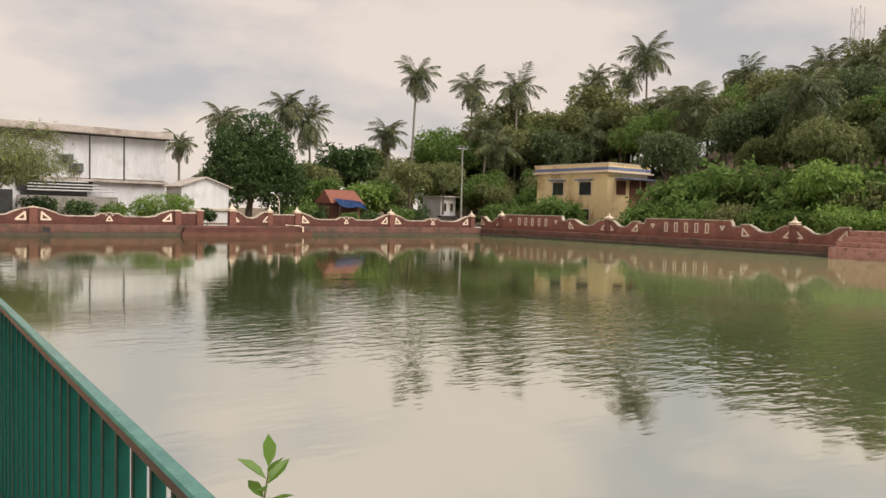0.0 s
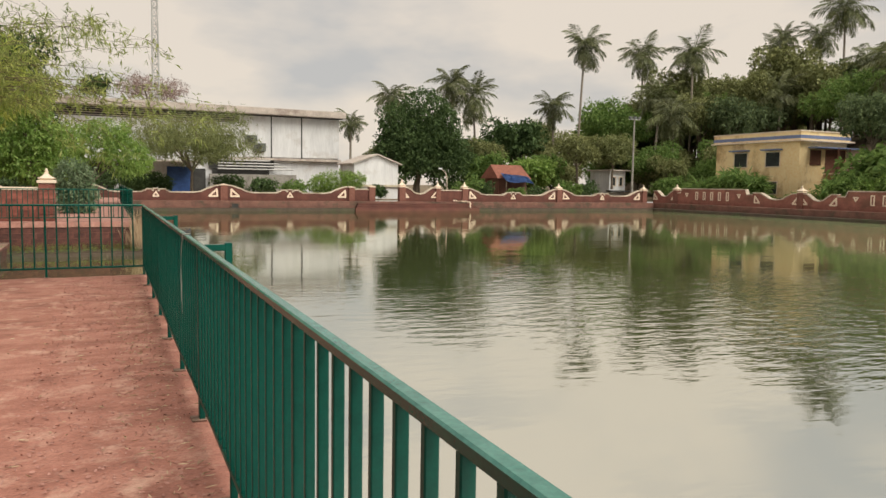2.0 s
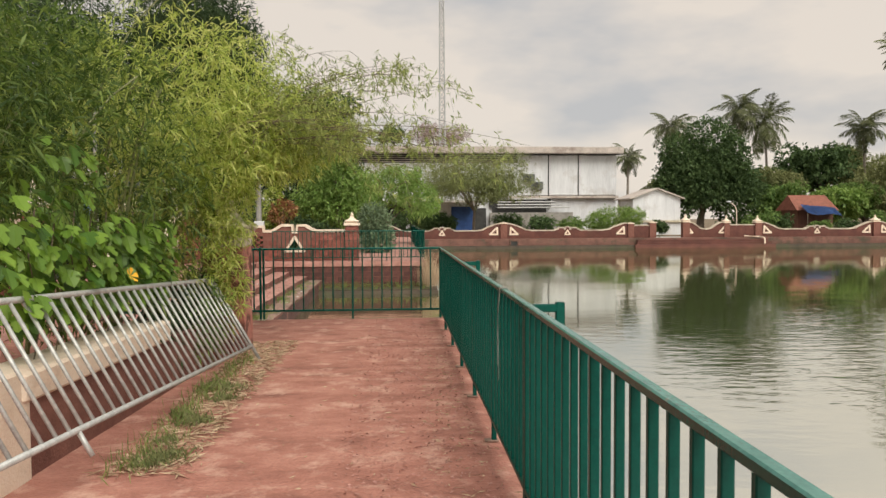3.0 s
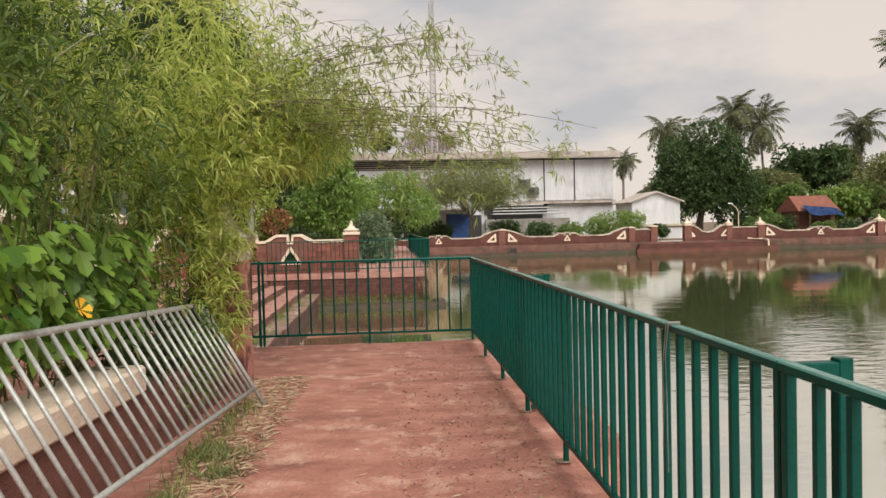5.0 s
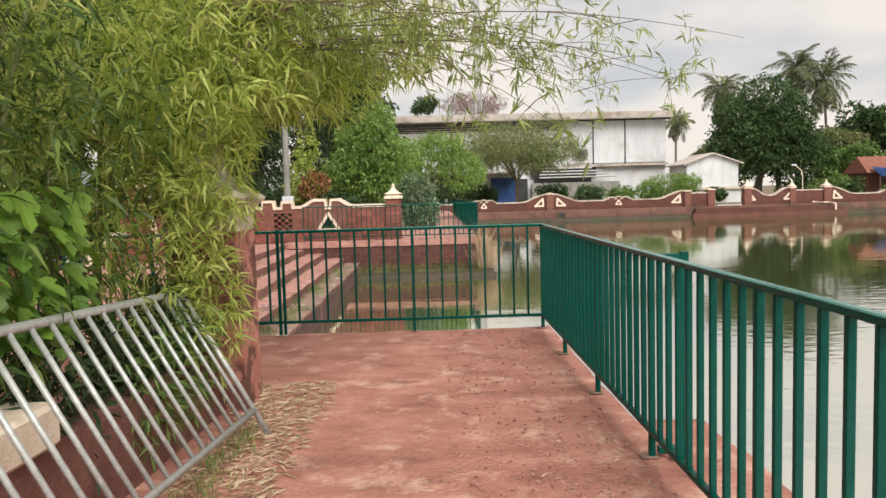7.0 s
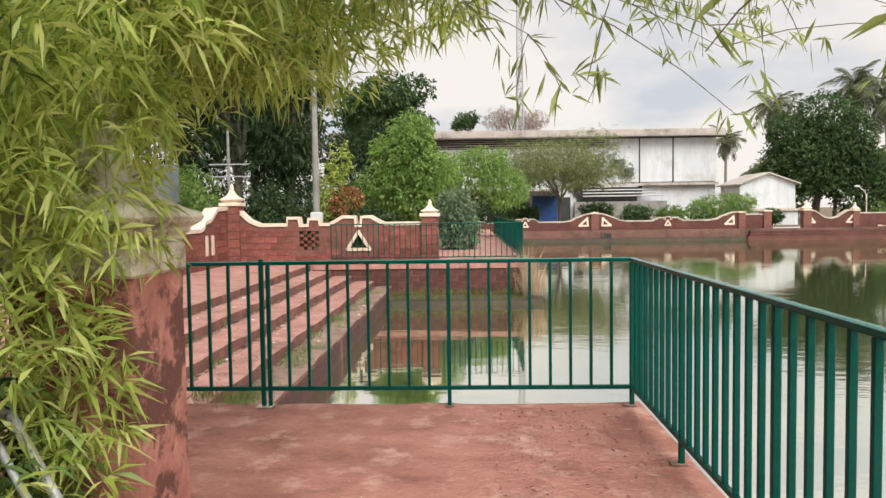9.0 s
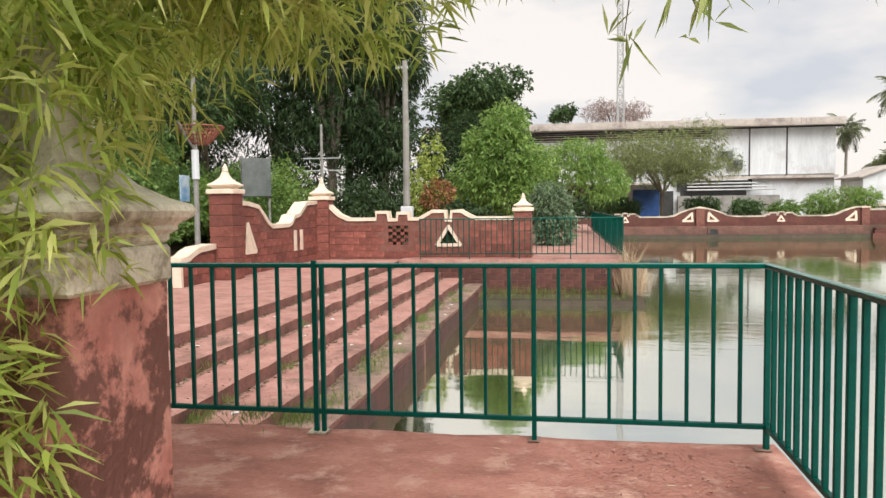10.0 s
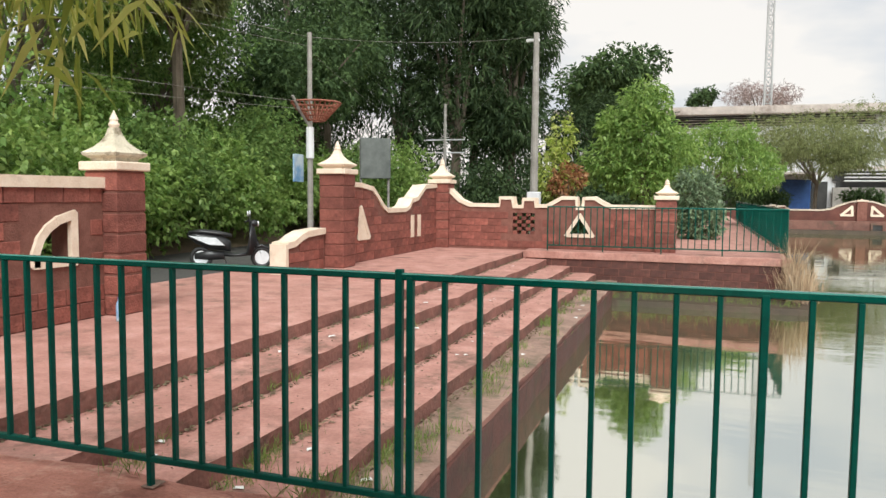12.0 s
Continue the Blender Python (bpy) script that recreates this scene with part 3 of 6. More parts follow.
def lay_blocks(wall, pts, base, x0, x1, skip=(), full=None, half=None):
    """Laterite blocks in running bond, proud of the wall's face, below its top line."""
    rng = random.Random(int(x0 * 31 + x1))
    row, z = 0, base
    while z < 2.0:
        x = x0
        first = True
        while x < x1 - 0.1:
            w = BLOCK_W / 2 if (first and row % 2) or x + BLOCK_W > x1 else BLOCK_W
            first = False
            top = min(height_at(pts, x), height_at(pts, x + w), height_at(pts, x + w / 2))
            if z + BLOCK_H <= top + 0.02 and x + w <= x1 + 0.02 and not any(x + w > s[0] and x < s[1] and z + BLOCK_H > s[2] and z < s[3] for s in skip):
                share("block", (full or block_mesh) if w == BLOCK_W else (half or half_mesh), wall, pose(x, (rng.random() - 0.5) * 0.01, z))
            x += w
        z += BLOCK_H
        row += 1


def coping(wall, pts, thick=0.085, over=0.035, depth=0.3):
    bm = bmesh.new()
    part("coping", strip_along(bm, pts, thick, over, depth, 0), M_CREAM, wall, "cream painted coping that follows the curved top")


# wall at the back of the landing, with a notched crown over a triangular opening and a pierced brick panel
TOP_AB = [(-8.5, 1.66), (-8.25, 1.66), (-8.05, 1.50), (-7.75, 1.22), (-7.45, 1.10), (-6.62, 1.10), (-6.60, 1.30), (-6.32, 1.30), (-6.28, 1.08), (-6.0, 1.08), (-5.98, 1.27),
          (-5.72, 1.27), (-5.70, 1.10), (-5.38, 1.10), (-5.15, 1.22), (-5.0, 1.31), (-4.67, 1.31), (-4.65, 1.06), (-4.45, 1.06), (-4.43, 1.31), (-4.20, 1.31), (-4.02, 1.20), (-3.80, 1.10), (-2.5, 1.10)]
AB = pose(0.14, 15.75, 0)
wall_ab = tagged(new("wall_landing"), "dark red laterite block wall with a cream coping, behind the landing", "wall", "", "structure")
wall_ab.matrix_basis = AB
left = [p for p in TOP_AB if p[0] <= -6.28]
right_l = [p for p in TOP_AB if -5.70 <= p[0] <= -4.60]
right_r = [p for p in TOP_AB if p[0] >= -4.5]
bm = bmesh.new()
slab(bm, [(-8.5, -0.4), (-6.28, -0.4), *reversed(left)], 0.3)
slab(bm, [(-6.28, -0.4), (-5.70, -0.4), (-5.70, 0.40), (-6.28, 0.40)], 0.3)
slab(bm, [(-6.28, 0.95), (-5.70, 0.95), (-5.70, 1.27), (-5.98, 1.27), (-6.0, 1.08), (-6.28, 1.08)], 0.3)
slab(bm, [(-5.70, -0.4), (-4.55, -0.4), (-4.55, 0.40), (-4.86, 0.40), (-4.55, 0.90), (-4.55, 1.06), (-4.65, 1.06), *reversed(right_l[:-1])], 0.3)
slab(bm, [(-4.55, -0.4), (-2.5, -0.4), *reversed(right_r[1:]), (-4.45, 1.06), (-4.55, 1.06), (-4.55, 0.90), (-4.24, 0.40), (-4.55, 0.40)], 0.3)
part("wall_core", bm, M_MORTAR, wall_ab)
coping(wall_ab, TOP_AB)
cream_triangle(wall_ab, [(-4.88, 0.40), (-4.22, 0.40), (-4.55, 0.92)], 0.09)
lay_blocks(wall_ab, TOP_AB, 0.05, -8.2, -2.7, ((-5.0, -4.1, 0.30, 1.05), (-6.30, -5.66, 0.38, 1.0)))
bm = bmesh.new()
brick_mesh = mesh_of("brick", box(bm, (0, 0.02, 0), (0.12, 0.26, 0.085), 0.006), M_BLOCK)
for r in range(6):
    for c in range(5):
        if (r + c) % 2 == 0:
            x = -6.28 + c * 0.115
            share("brick", brick_mesh, wall_ab, pose(x, 0, 0.40 + r * 0.092))

# wall between the gate pier and the corner pier
TOP_CB = [(10.1, 1.58), (11.0, 1.55), (11.55, 1.48), (11.85, 1.28), (12.1, 1.10), (12.36, 1.0), (13.4, 1.0), (13.65, 1.06), (13.85, 1.22), (14.2, 1.26), (14.5, 1.42), (14.75, 1.56), (15.7, 1.60)]
wall_cb = tagged(new("wall_gate_side"), "red laterite block wall with a stepped cream coping", "wall", "", "structure")
wall_cb.matrix_basis = pose(-8.2, 0, 0, 0, 0, 90)
bm = bmesh.new()
slab(bm, [(10.1, -0.4), (15.75, -0.4), *reversed(TOP_CB)], 0.3)
part("wall_core", bm, M_MORTAR, wall_cb)
coping(wall_cb, TOP_CB)
lay_blocks(wall_cb, TOP_CB, 0.0, 10.2, 15.6)
cream_triangle(wall_cb, [(10.85, 0.50), (11.35, 0.50), (10.95, 1.12)], 0.10)
bm = bmesh.new()
slab(bm, [(10.86, 0.52), (11.28, 0.52), (10.96, 1.02)], 0.03, -0.03)
part("triangle_panel", bm, M_CREAM, wall_cb)
for x in (13.75, 14.2):
    bm = bmesh.new()
    slab(bm, [(x, 0.36), (x + 0.2, 0.36), (x + 0.2, 0.90), (x, 0.90)], 0.05, -0.03)
    part("cream_bar", bm, M_CREAM, wall_cb)

# wall on the near side of the gate, with an arched opening
wall_d = tagged(new("wall_gate_near"), "red laterite wall with a cream coping and an arched opening", "wall", "", "structure")
wall_d.matrix_basis = pose(-8.0, 0, 0, 0, 0, 90)
arch = [(2.88, 0.66), (2.88, 0.78), (2.94, 0.92), (3.04, 1.03), (3.17, 1.11), (3.38, 1.17)]
bm = bmesh.new()
slab(bm, [(-3.0, -0.4), (2.88, -0.4), (2.88, 1.47), (-3.0, 1.47)], 0.3)
slab(bm, [(2.88, -0.4), (3.38, -0.4), (3.38, 0.66), (2.88, 0.66)], 0.3)
slab(bm, [(2.88, 0.78), *arch[2:], (3.38, 1.47), (2.88, 1.47)], 0.3)
slab(bm, [(3.38, -0.4), (3.9, -0.4), (3.9, 1.47), (3.38, 1.47)], 0.3)
part("wall_core", bm, M_MORTAR, wall_d)
coping(wall_d, [(-3.0, 1.47), (3.85, 1.47)], 0.11, 0.05)
bm = bmesh.new()
for a, c in zip(arch, arch[1:]):
    bar2d(bm, a, c, 0.09, 0.06, -0.035)
bar2d(bm, (3.38, 0.66), (3.38, 1.17), 0.09, 0.06, -0.035)
bar2d(bm, (2.88, 0.66), (3.38, 0.66), 0.09, 0.06, -0.035)
part("arch_frame", bm, M_CREAM, wall_d, "cream painted frame of a half arch")
lay_blocks(wall_d, [(-3.0, 1.47), (3.9, 1.47)], 0.0, 0.2, 3.85, ((2.77, 3.47, 0.55, 1.25),))

# low wing wall beside the gate
TOP_W = [(8.25, 0.46), (8.5, 0.48), (8.72, 0.57), (8.95, 0.63), (9.6, 0.66)]
wall_w = tagged(new("wall_gate_wing"), "low red wing wall with a cream coping beside the gate pier", "wall", "", "structure")
wall_w.matrix_basis = pose(-8.3, 0, 0, 0, 0, 90)
bm = bmesh.new()
slab(bm, [(8.25, -0.4), (9.6, -0.4), *reversed(TOP_W)], 0.25)
part("wall_core", bm, M_MORTAR, wall_w)
coping(wall_w, TOP_W, 0.1, 0.04, 0.25)
lay_blocks(wall_w, TOP_W, 0.0, 8.3, 9.55)
bm = bmesh.new()
slab(bm, [(8.17, 0.0), (8.247, 0.0), (8.247, 0.53), (8.17, 0.53)], 0.33, -0.04)
part("end_trim", bm, M_CREAM, wall_w)


def pier(name, label, x, y, w, h, tip, group="gate piers", cap=0.10, base=0.0, blocks=True, top_mat=None):
    """A square pier of laterite courses with a cream cap slab and a pointed concave finial."""
    p = thing(name, label, "pier", group, "", pose(x, y, 0))
    bm = bmesh.new()
    part("shaft", box(bm, (-w / 2 + 0.012, -w / 2 + 0.012, base - 0.4), (w / 2 - 0.012, w / 2 - 0.012, h)), M_MORTAR, p)
    if blocks:
        bm = bmesh.new()
        cm = mesh_of("block", box(bm, (-w / 2, -w / 2, 0.005), (w / 2, w / 2, 0.215), 0.008), M_BLOCK)
        k = int((h - base) / 0.222)
        for i in range(k):
            share("block", cm, p, pose(0, 0, base + i * (h - base) / k, 0, 0, 90 * (i % 4)))
    bm = bmesh.new()
    part("cap", box(bm, (-w / 2 - 0.045, -w / 2 - 0.045, h), (w / 2 + 0.045, w / 2 + 0.045, h + cap), 0.012), M_CREAM, p, "cream painted cap slab")
    s = (w / 2) * 1.414
    z, d = h + cap, tip - h - cap
    bm = bmesh.new()
    lathe(bm, [(s * 0.76, z), (s * 0.80, z + 0.06 * d), (s * 1.05, z + 0.12 * d), (s * 1.10, z + 0.17 * d), (s * 0.92, z + 0.22 * d), (s * 0.66, z + 0.30 * d), (s * 0.44, z + 0.40 * d), (s * 0.29, z + 0.52 * d), (s * 0.20, z + 0.66 * d)])
    part("finial", bm, top_mat or M_CREAM, p, "weathered pointed finial")
    bm = bmesh.new()
    r = s * 0.17
    lathe(bm, [(r * 0.9, z + 0.66 * d), (r * 1.15, z + 0.72 * d), (r * 0.8, z + 0.78 * d), (r * 0.9, z + 0.82 * d), (r * 0.55, z + 0.9 * d), (0.0, tip)], 10, 0)
    part("knob", bm, M_CREAM, p)
    return p


pier("pier", "red laterite gate pier with a grey pointed finial", -8.02, 4.04, 0.46, 1.66, 2.36, top_mat=M_CEMENT)
pier("pier", "red laterite gate pier with a cream pointed finial", -8.17, 9.90, 0.51, 1.78, 2.42)
pier("pier", "red corner pier with a cream finial above the wall", -8.12, 15.85, 0.52, 1.70, 2.38)
pier("pier", "slim red pier with a cream finial ending the wall", -2.33, 15.85, 0.48, 1.32, 1.83)

# block face of the landing above the water
face = tagged(new("wall_landing_face"), "dark red laterite block face of the landing above the water", "wall", "", "structure")
face.matrix_basis = pose(0, 14.985, 0)
bm = bmesh.new()
slab(bm, [(-5.6, -1.5), (0.34, -1.5), (0.34, -0.005), (-5.6, -0.005)], 0.02, -0.005)
part("wall_core", bm, M_MORTAR, face)
damp_block, damp_half = block_mesh.copy(), half_mesh.copy()
for me in (damp_block, damp_half):
    me.materials[0] = M_DAMP
lay_blocks(face, [(-5.6, -0.13), (0.34, -0.13)], -0.87, -5.5, 0.34, (), damp_block, damp_half)
bm = bmesh.new()
part("edge_course", box(bm, (-5.6, -0.05, -0.13), (0.40, -0.006, 0.045), 0.01), M_STEP, face)

# near pier and low parapet at the edge of the walkway, under the bamboo
near = thing("pier", "stained red plastered pier with a moulded grey cement cap", "pier", "", "", pose(-2.66, -2.54, 0))
bm = bmesh.new()
box(bm, (-0.235, -0.235, -0.1), (0.235, 0.235, 1.22))
bmesh.ops.subdivide_edges(bm, edges=bm.edges[:], cuts=7, use_grid_fill=True)
for v in bm.verts:
    v.co += Vector((noise.noise(v.co * 5), noise.noise(v.co * 5 + Vector((9, 0, 0))), 0)) * 0.014
part("shaft", bm, M_PAINTED, near, "red plaster peeling from laterite")
bm = bmesh.new()
part("collar", box(bm, (-0.25, -0.25, 1.22), (0.25, 0.25, 1.34), 0.012), M_CEMENT, near)
bm = bmesh.new()
s = 0.25 * 1.414
lathe(bm, [(s * 0.92, 1.34), (s * 0.98, 1.355), (s * 0.98, 1.37), (s * 1.06, 1.385), (s * 1.06, 1.40), (s * 1.20, 1.425), (s * 1.24, 1.445), (s * 1.20, 1.465), (s * 1.0, 1.485), (s * 0.72, 1.53), (s * 0.50, 1.60), (s * 0.36, 1.69), (s * 0.27, 1.80), (s * 0.21, 1.90)])
part("cap", bm, M_CEMENT, near, "moulded weathered cement cap")
bm = bmesh.new()
lathe(bm, [(0.06, 1.90), (0.072, 1.93), (0.045, 1.96), (0.05, 1.99), (0.0, 2.08)], 10, 0)
part("knob", bm, M_CEMENT, near)
par = tagged(new("wall_parapet"), "low dark red parapet wall with a cream cement coping", "wall", "", "structure")
par.matrix_basis = pose(-2.68, -2.76, 0, 0, 0, -93.5)
bm = bmesh.new()
part("wall_core", box(bm, (0, -0.17, -0.3), (4.15, 0.08, 0.46)), M_MORTAR, par)
bm = bmesh.new()
part("coping", box(bm, (1.9, -0.24, 0.46), (4.2, 0.12, 0.64), 0.02), M_CREAM, par)
bm = bmesh.new()
part("end_pier", box(bm, (4.10, -0.22, -0.3), (4.45, 0.10, 0.66), 0.02), M_CREAM, par)

# ---------------- far pond walls ----------------
def bay(L, style):
    """Top line of one bay between piers."""
    if style == "slots":
        return [(0, 0.95), (0.07 * L, 0.95), (0.09 * L, 1.42), (0.91 * L, 1.42), (0.93 * L, 0.95), (L, 0.95)]
    if style == "low":
        return [(0, 0.9), (L, 0.9)]
    if style == "dip":
        return [(0, 1.12), (0.16 * L, 1.12), (0.26 * L, 0.90), (0.36 * L, 0.62), (0.50 * L, 0.52), (0.64 * L, 0.62), (0.74 * L, 0.90), (0.84 * L, 1.12), (L, 1.12)]
    return [(0, 1.10), (0.05 * L, 1.10), (0.08 * L, 1.0), (0.13 * L, 0.80), (0.17 * L, 0.58), (0.22 * L, 0.50), (0.40 * L, 0.50), (0.415 * L, 0.62), (0.43 * L, 0.62), (0.432 * L, 0.74), (0.47 * L, 0.74), (0.472 * L, 0.60), (0.485 * L, 0.60), (0.487 * L, 0.80),
            (0.513 * L, 0.80), (0.515 * L, 0.60), (0.528 * L, 0.60), (0.53 * L, 0.74), (0.57 * L, 0.74), (0.572 * L, 0.62), (0.585 * L, 0.62), (0.60 * L, 0.50), (0.78 * L, 0.50), (0.83 * L, 0.58), (0.87 * L, 0.80), (0.92 * L, 1.0), (0.95 * L, 1.10), (L, 1.10)]


def pond_wall(name, label, m, u0, u1, style, coat=None):
    w = tagged(new(name), label, "wall", "", "structure")
    w.matrix_basis = m
    L = u1 - u0
    pts = [(u0 + x, z) for x, z in bay(L, style)]
    bm = bmesh.new()
    slab(bm, [(u0, -0.3), (u1, -0.3), *reversed(pts)], 0.35)
    part("wall_core", bm, coat or M_FARWALL, w)
    bm = bmesh.new()
    part("coping", strip_along(bm, pts, 0.085, 0.05, 0.35, 0), M_OLDCREAM, w)
    if style == "wave":
        for c, s in ((u0 + 0.08 * L, 1), (u1 - 0.08 * L, -1)):
            cream_triangle(w, [(c - 0.32 * s, 0.22), (c + 0.34 * s, 0.22), (c - 0.28 * s, 0.80)], 0.15)
        cream_triangle(w, [(u0 + L / 2 - 0.22, 0.18), (u0 + L / 2 + 0.22, 0.18), (u0 + L / 2, 0.55)], 0.11)
    if style == "slots":
        for i in range(5):
            cream_slot(w, u0 + L * (0.3 + 0.1 * i), 0.36, 1.12, 0.26)
        for c in (u0 + 0.16 * L, u1 - 0.16 * L):
            cream_triangle(w, [(c - 0.18, 0.95), (c + 0.18, 0.95), (c, 0.65)], 0.10)
    if style == "dip":
        for c, s in ((u0 + 0.10 * L, 1), (u1 - 0.10 * L, -1)):
            cream_triangle(w, [(c - 0.28 * s, 0.25), (c + 0.30 * s, 0.25), (c - 0.24 * s, 0.85)], 0.14)
    return w


FAR = pose(0, 52, 0)
for k, (a, c, style) in enumerate(((-2.2, 8.55, "wave"), (8.55, 19.8, "wave"), (19.8, 21.9, "low"), (24.7, 28.45, "dip"), (28.45, 31.3, "low"), (31.3, 42.2, "wave"), (42.2, 53.2, "wave"))):
    pond_wall("wall_far_%d" % (k + 1), "dark red far pond wall with a scalloped cream coping", FAR, a, c, style)
RIGHT = pose(55, 0, 0, 0, 0, -90)
for k, (a, c, style) in enumerate(((-52.4, -48.9, "dip"), (-48.9, -38.6, "slots"), (-38.6, -33.3, "dip"), (-33.3, -29.7, "dip"), (-29.7, -19.4, "slots"), (-19.4, -15.0, "dip"), (-15.0, -10.9, "dip"), (-10.9, 40, "low"))):
    pond_wall("wall_right_%d" % (k + 1), "brown red pond wall with a cream coping and framed slots", RIGHT, a, c, style, M_RIGHTWALL)
for x, h, tip, w in ((8.55, 1.22, 1.30, 0.6), (19.8, 1.15, 1.22, 0.55), (21.75, 1.22, 1.30, 0.6), (24.75, 1.25, 1.98, 0.62), (28.45, 1.18, 1.82, 0.5), (31.3, 1.18, 1.78, 0.6), (42.2, 1.22, 1.80, 0.62), (53.3, 1.2, 1.8, 0.6)):
    pier("pier", "far red wall pier with a small cream cap", x, 52.12, w, h - 0.08, tip, "far wall piers", 0.08, -0.3, False)
for y in (48.9, 33.3, 15.0):
    pier("pier", "red pier with a cream finial in the pond wall", 55.15, y, 0.62, 1.25, 1.92, "far wall piers", 0.08, -0.3, False)
# plinths and landing steps at the water
structure("plinth_far", rough_slab((-2.2, 51.0, -1.8), (54.2, 52.05, -0.14), 0.5, 0.08, 31), M_PLINTH, "damp laterite plinth below the far wall", "plinth")
structure("plinth_far_foot", rough_slab((0.4, 50.3, -1.8), (53.5, 51.02, -0.72), 0.5, 0.1, 32), M_ALGAE, "stained laterite ledge at the water line", "plinth")
structure("plinth_right", rough_slab((53.9, -40, -1.8), (55.05, 52.0, -0.14), 0.6, 0.08, 33), M_PLINTH, "damp laterite plinth below the pond wall", "plinth")
structure("plinth_right_foot", rough_slab((53.2, -40, -1.8), (53.92, 51.5, -0.70), 0.6, 0.1, 34), M_ALGAE, "stained laterite ledge at the water line", "plinth")
for k in range(3):
    structure("step_far_%d" % (k + 1), rough_slab((20.0 - k * 0.2, 50.62 - 0.32 * k + 0.0, -1.8), (31.5 + k * 0.2, 51.0 - 0.32 * k, -0.30 - 0.19 * k), 0.4, 0.04, 40 + k), M_FARWALL, "red bathing step in front of the gap in the far wall", "step")
for k in range(4):
    structure("step_right_%d" % (k + 1), rough_slab((53.6 - 0.4 * k, 3.0, -1.8), (55.2 - 0.4 * k, 10.2 + 0.3 * k, 0.95 - 0.38 * k), 0.4, 0.04, 50 + k), M_STEP, "broad red bathing step beside the pond wall", "step")
structure("wall_near_bank", box(bmesh.new(), (0, -45.2, -1.8), (55, -44.6, 0.9)), M_FARWALL, "red pond wall on the near bank", "wall")

# outfall pipe and dark culvert in the far plinth
f = thing("outfall_pipe", "white bent plastic outfall pipe above the water", "pipe", "", "", pose(30.9, 50.95, 0))
bm = bmesh.new()
tube(bm, [(-1.3, 0.06, -0.02), (0, 0.0, -0.10), (0.06, -0.75, -0.16), (0.08, -0.85, -0.25), (0.08, -0.85, -1.1)], [0.07] * 5, 8)
part("pipe", bm, M_CREAM, f)
bm = bmesh.new()
f = thing("culvert", "square dark culvert mouth in the far plinth", "culvert", "", "", pose(9.3, 50.99, 0))
for lo, hi in (((-0.4, -0.12, -0.85), (-0.28, 0.1, -0.25)), ((0.28, -0.12, -0.85), (0.4, 0.1, -0.25)), ((-0.28, -0.12, -0.37), (0.28, 0.1, -0.25))):
    box(bm, lo, hi)
part("frame", bm, M_PLINTH, f)
# near-black block in the frame, the shade of the mouth as colour
bm = bmesh.new()
part("opening", box(bm, (-0.28, -0.06, -0.85), (0.28, 0.0, -0.37)), M_DARK, f)

# ---------------- buildings ----------------
def window(parent, x, z, w, h, y, frame_mat, glass=None, depth=0.12):
    bm = bmesh.new()
    for lo, hi in (((x, y - 0.05, z), (x + 0.09, y + depth, z + h)), ((x + w - 0.09, y - 0.05, z), (x + w, y + depth, z + h)), ((x + 0.09, y - 0.05, z), (x + w - 0.09, y + depth, z + 0.09)), ((x + 0.09, y - 0.05, z + h - 0.09), (x + w - 0.09, y + depth, z + h))):
        box(bm, lo, hi)
    win = part("window", bm, frame_mat, parent)
    bm = bmesh.new()
    part("pane", box(bm, (x + 0.09, y - 0.01, z + 0.09), (x + w - 0.09, y + 0.02, z + h - 0.09)), glass or M_GLASS, win)
    return win


# long white shed behind the far wall
shed = thing("shed", "large white sheet-clad works building with a long pale roof", "building", "", "", pose(-0.6, 74, -0.02) @ Matrix.Diagonal((0.885, 0.885, 0.895, 1)))
bm = bmesh.new()
part("wall", box(bm, (-16, 0, -0.2), (29, 22, 10.4)), M_WHITE, shed)
bm = bmesh.new()
slab(bm, [(-17.5, 10.35), (29.6, 10.2), (29.6, 10.98), (-17.5, 11.2)], 3.0, -1.6)
for k in range(96):
    x = -17.4 + k * 0.487
    box(bm, (x, -1.65, 10.36), (x + 0.25, -1.58, 10.95))
part("roof", bm, M_ROOF, shed, "pale ribbed cement sheet roof with a deep eave")
bm = bmesh.new()
a = [bm.verts.new(p) for p in ((-17.5, -1.4, 10.99), (29.6, -1.4, 10.99), (29.6, 11, 12.0), (-17.5, 11, 12.0), (29.6, 23, 10.9), (-17.5, 23, 10.9))]
bm.faces.new((a[0], a[1], a[2], a[3]))
bm.faces.new((a[3], a[2], a[4], a[5]))
part("roof_sheet", bm, M_ROOF, shed)
# solid dark strip in place of the shade under the eave
bm = bmesh.new()
part("eave_shade", box(bm, (-16.5, -0.5, 10.05), (29.5, -0.3, 10.19)), M_DARK, shed, "dark strip painted as the shade under the eave")
for x in (19.9, 23.9):
    bm = bmesh.new()
    part("column", box(bm, (x - 0.09, -0.27, 4.6), (x + 0.07, -0.02, 10.15)), M_DARK, shed)
for x0, x1 in ((16.5, 19.75), (20.05, 23.75), (24.05, 28.9)):
    bm = bmesh.new()
    box(bm, (x0 - 0.12, -0.22, 4.9), (x1 + 0.12, -0.03, 10.04))
    part("cladding_panel", bm, M_WHITE, shed)
bm = bmesh.new()
part("floor_band", box(bm, (12.0, -0.7, 4.45), (29.2, -0.03, 4.75)), M_ROOF, shed)
bm = bmesh.new()
part("dark_band", box(bm, (12.0, -0.30, 3.3), (20.2, -0.02, 4.4)), M_DARK, shed, "dark band on the wall below the cladding")
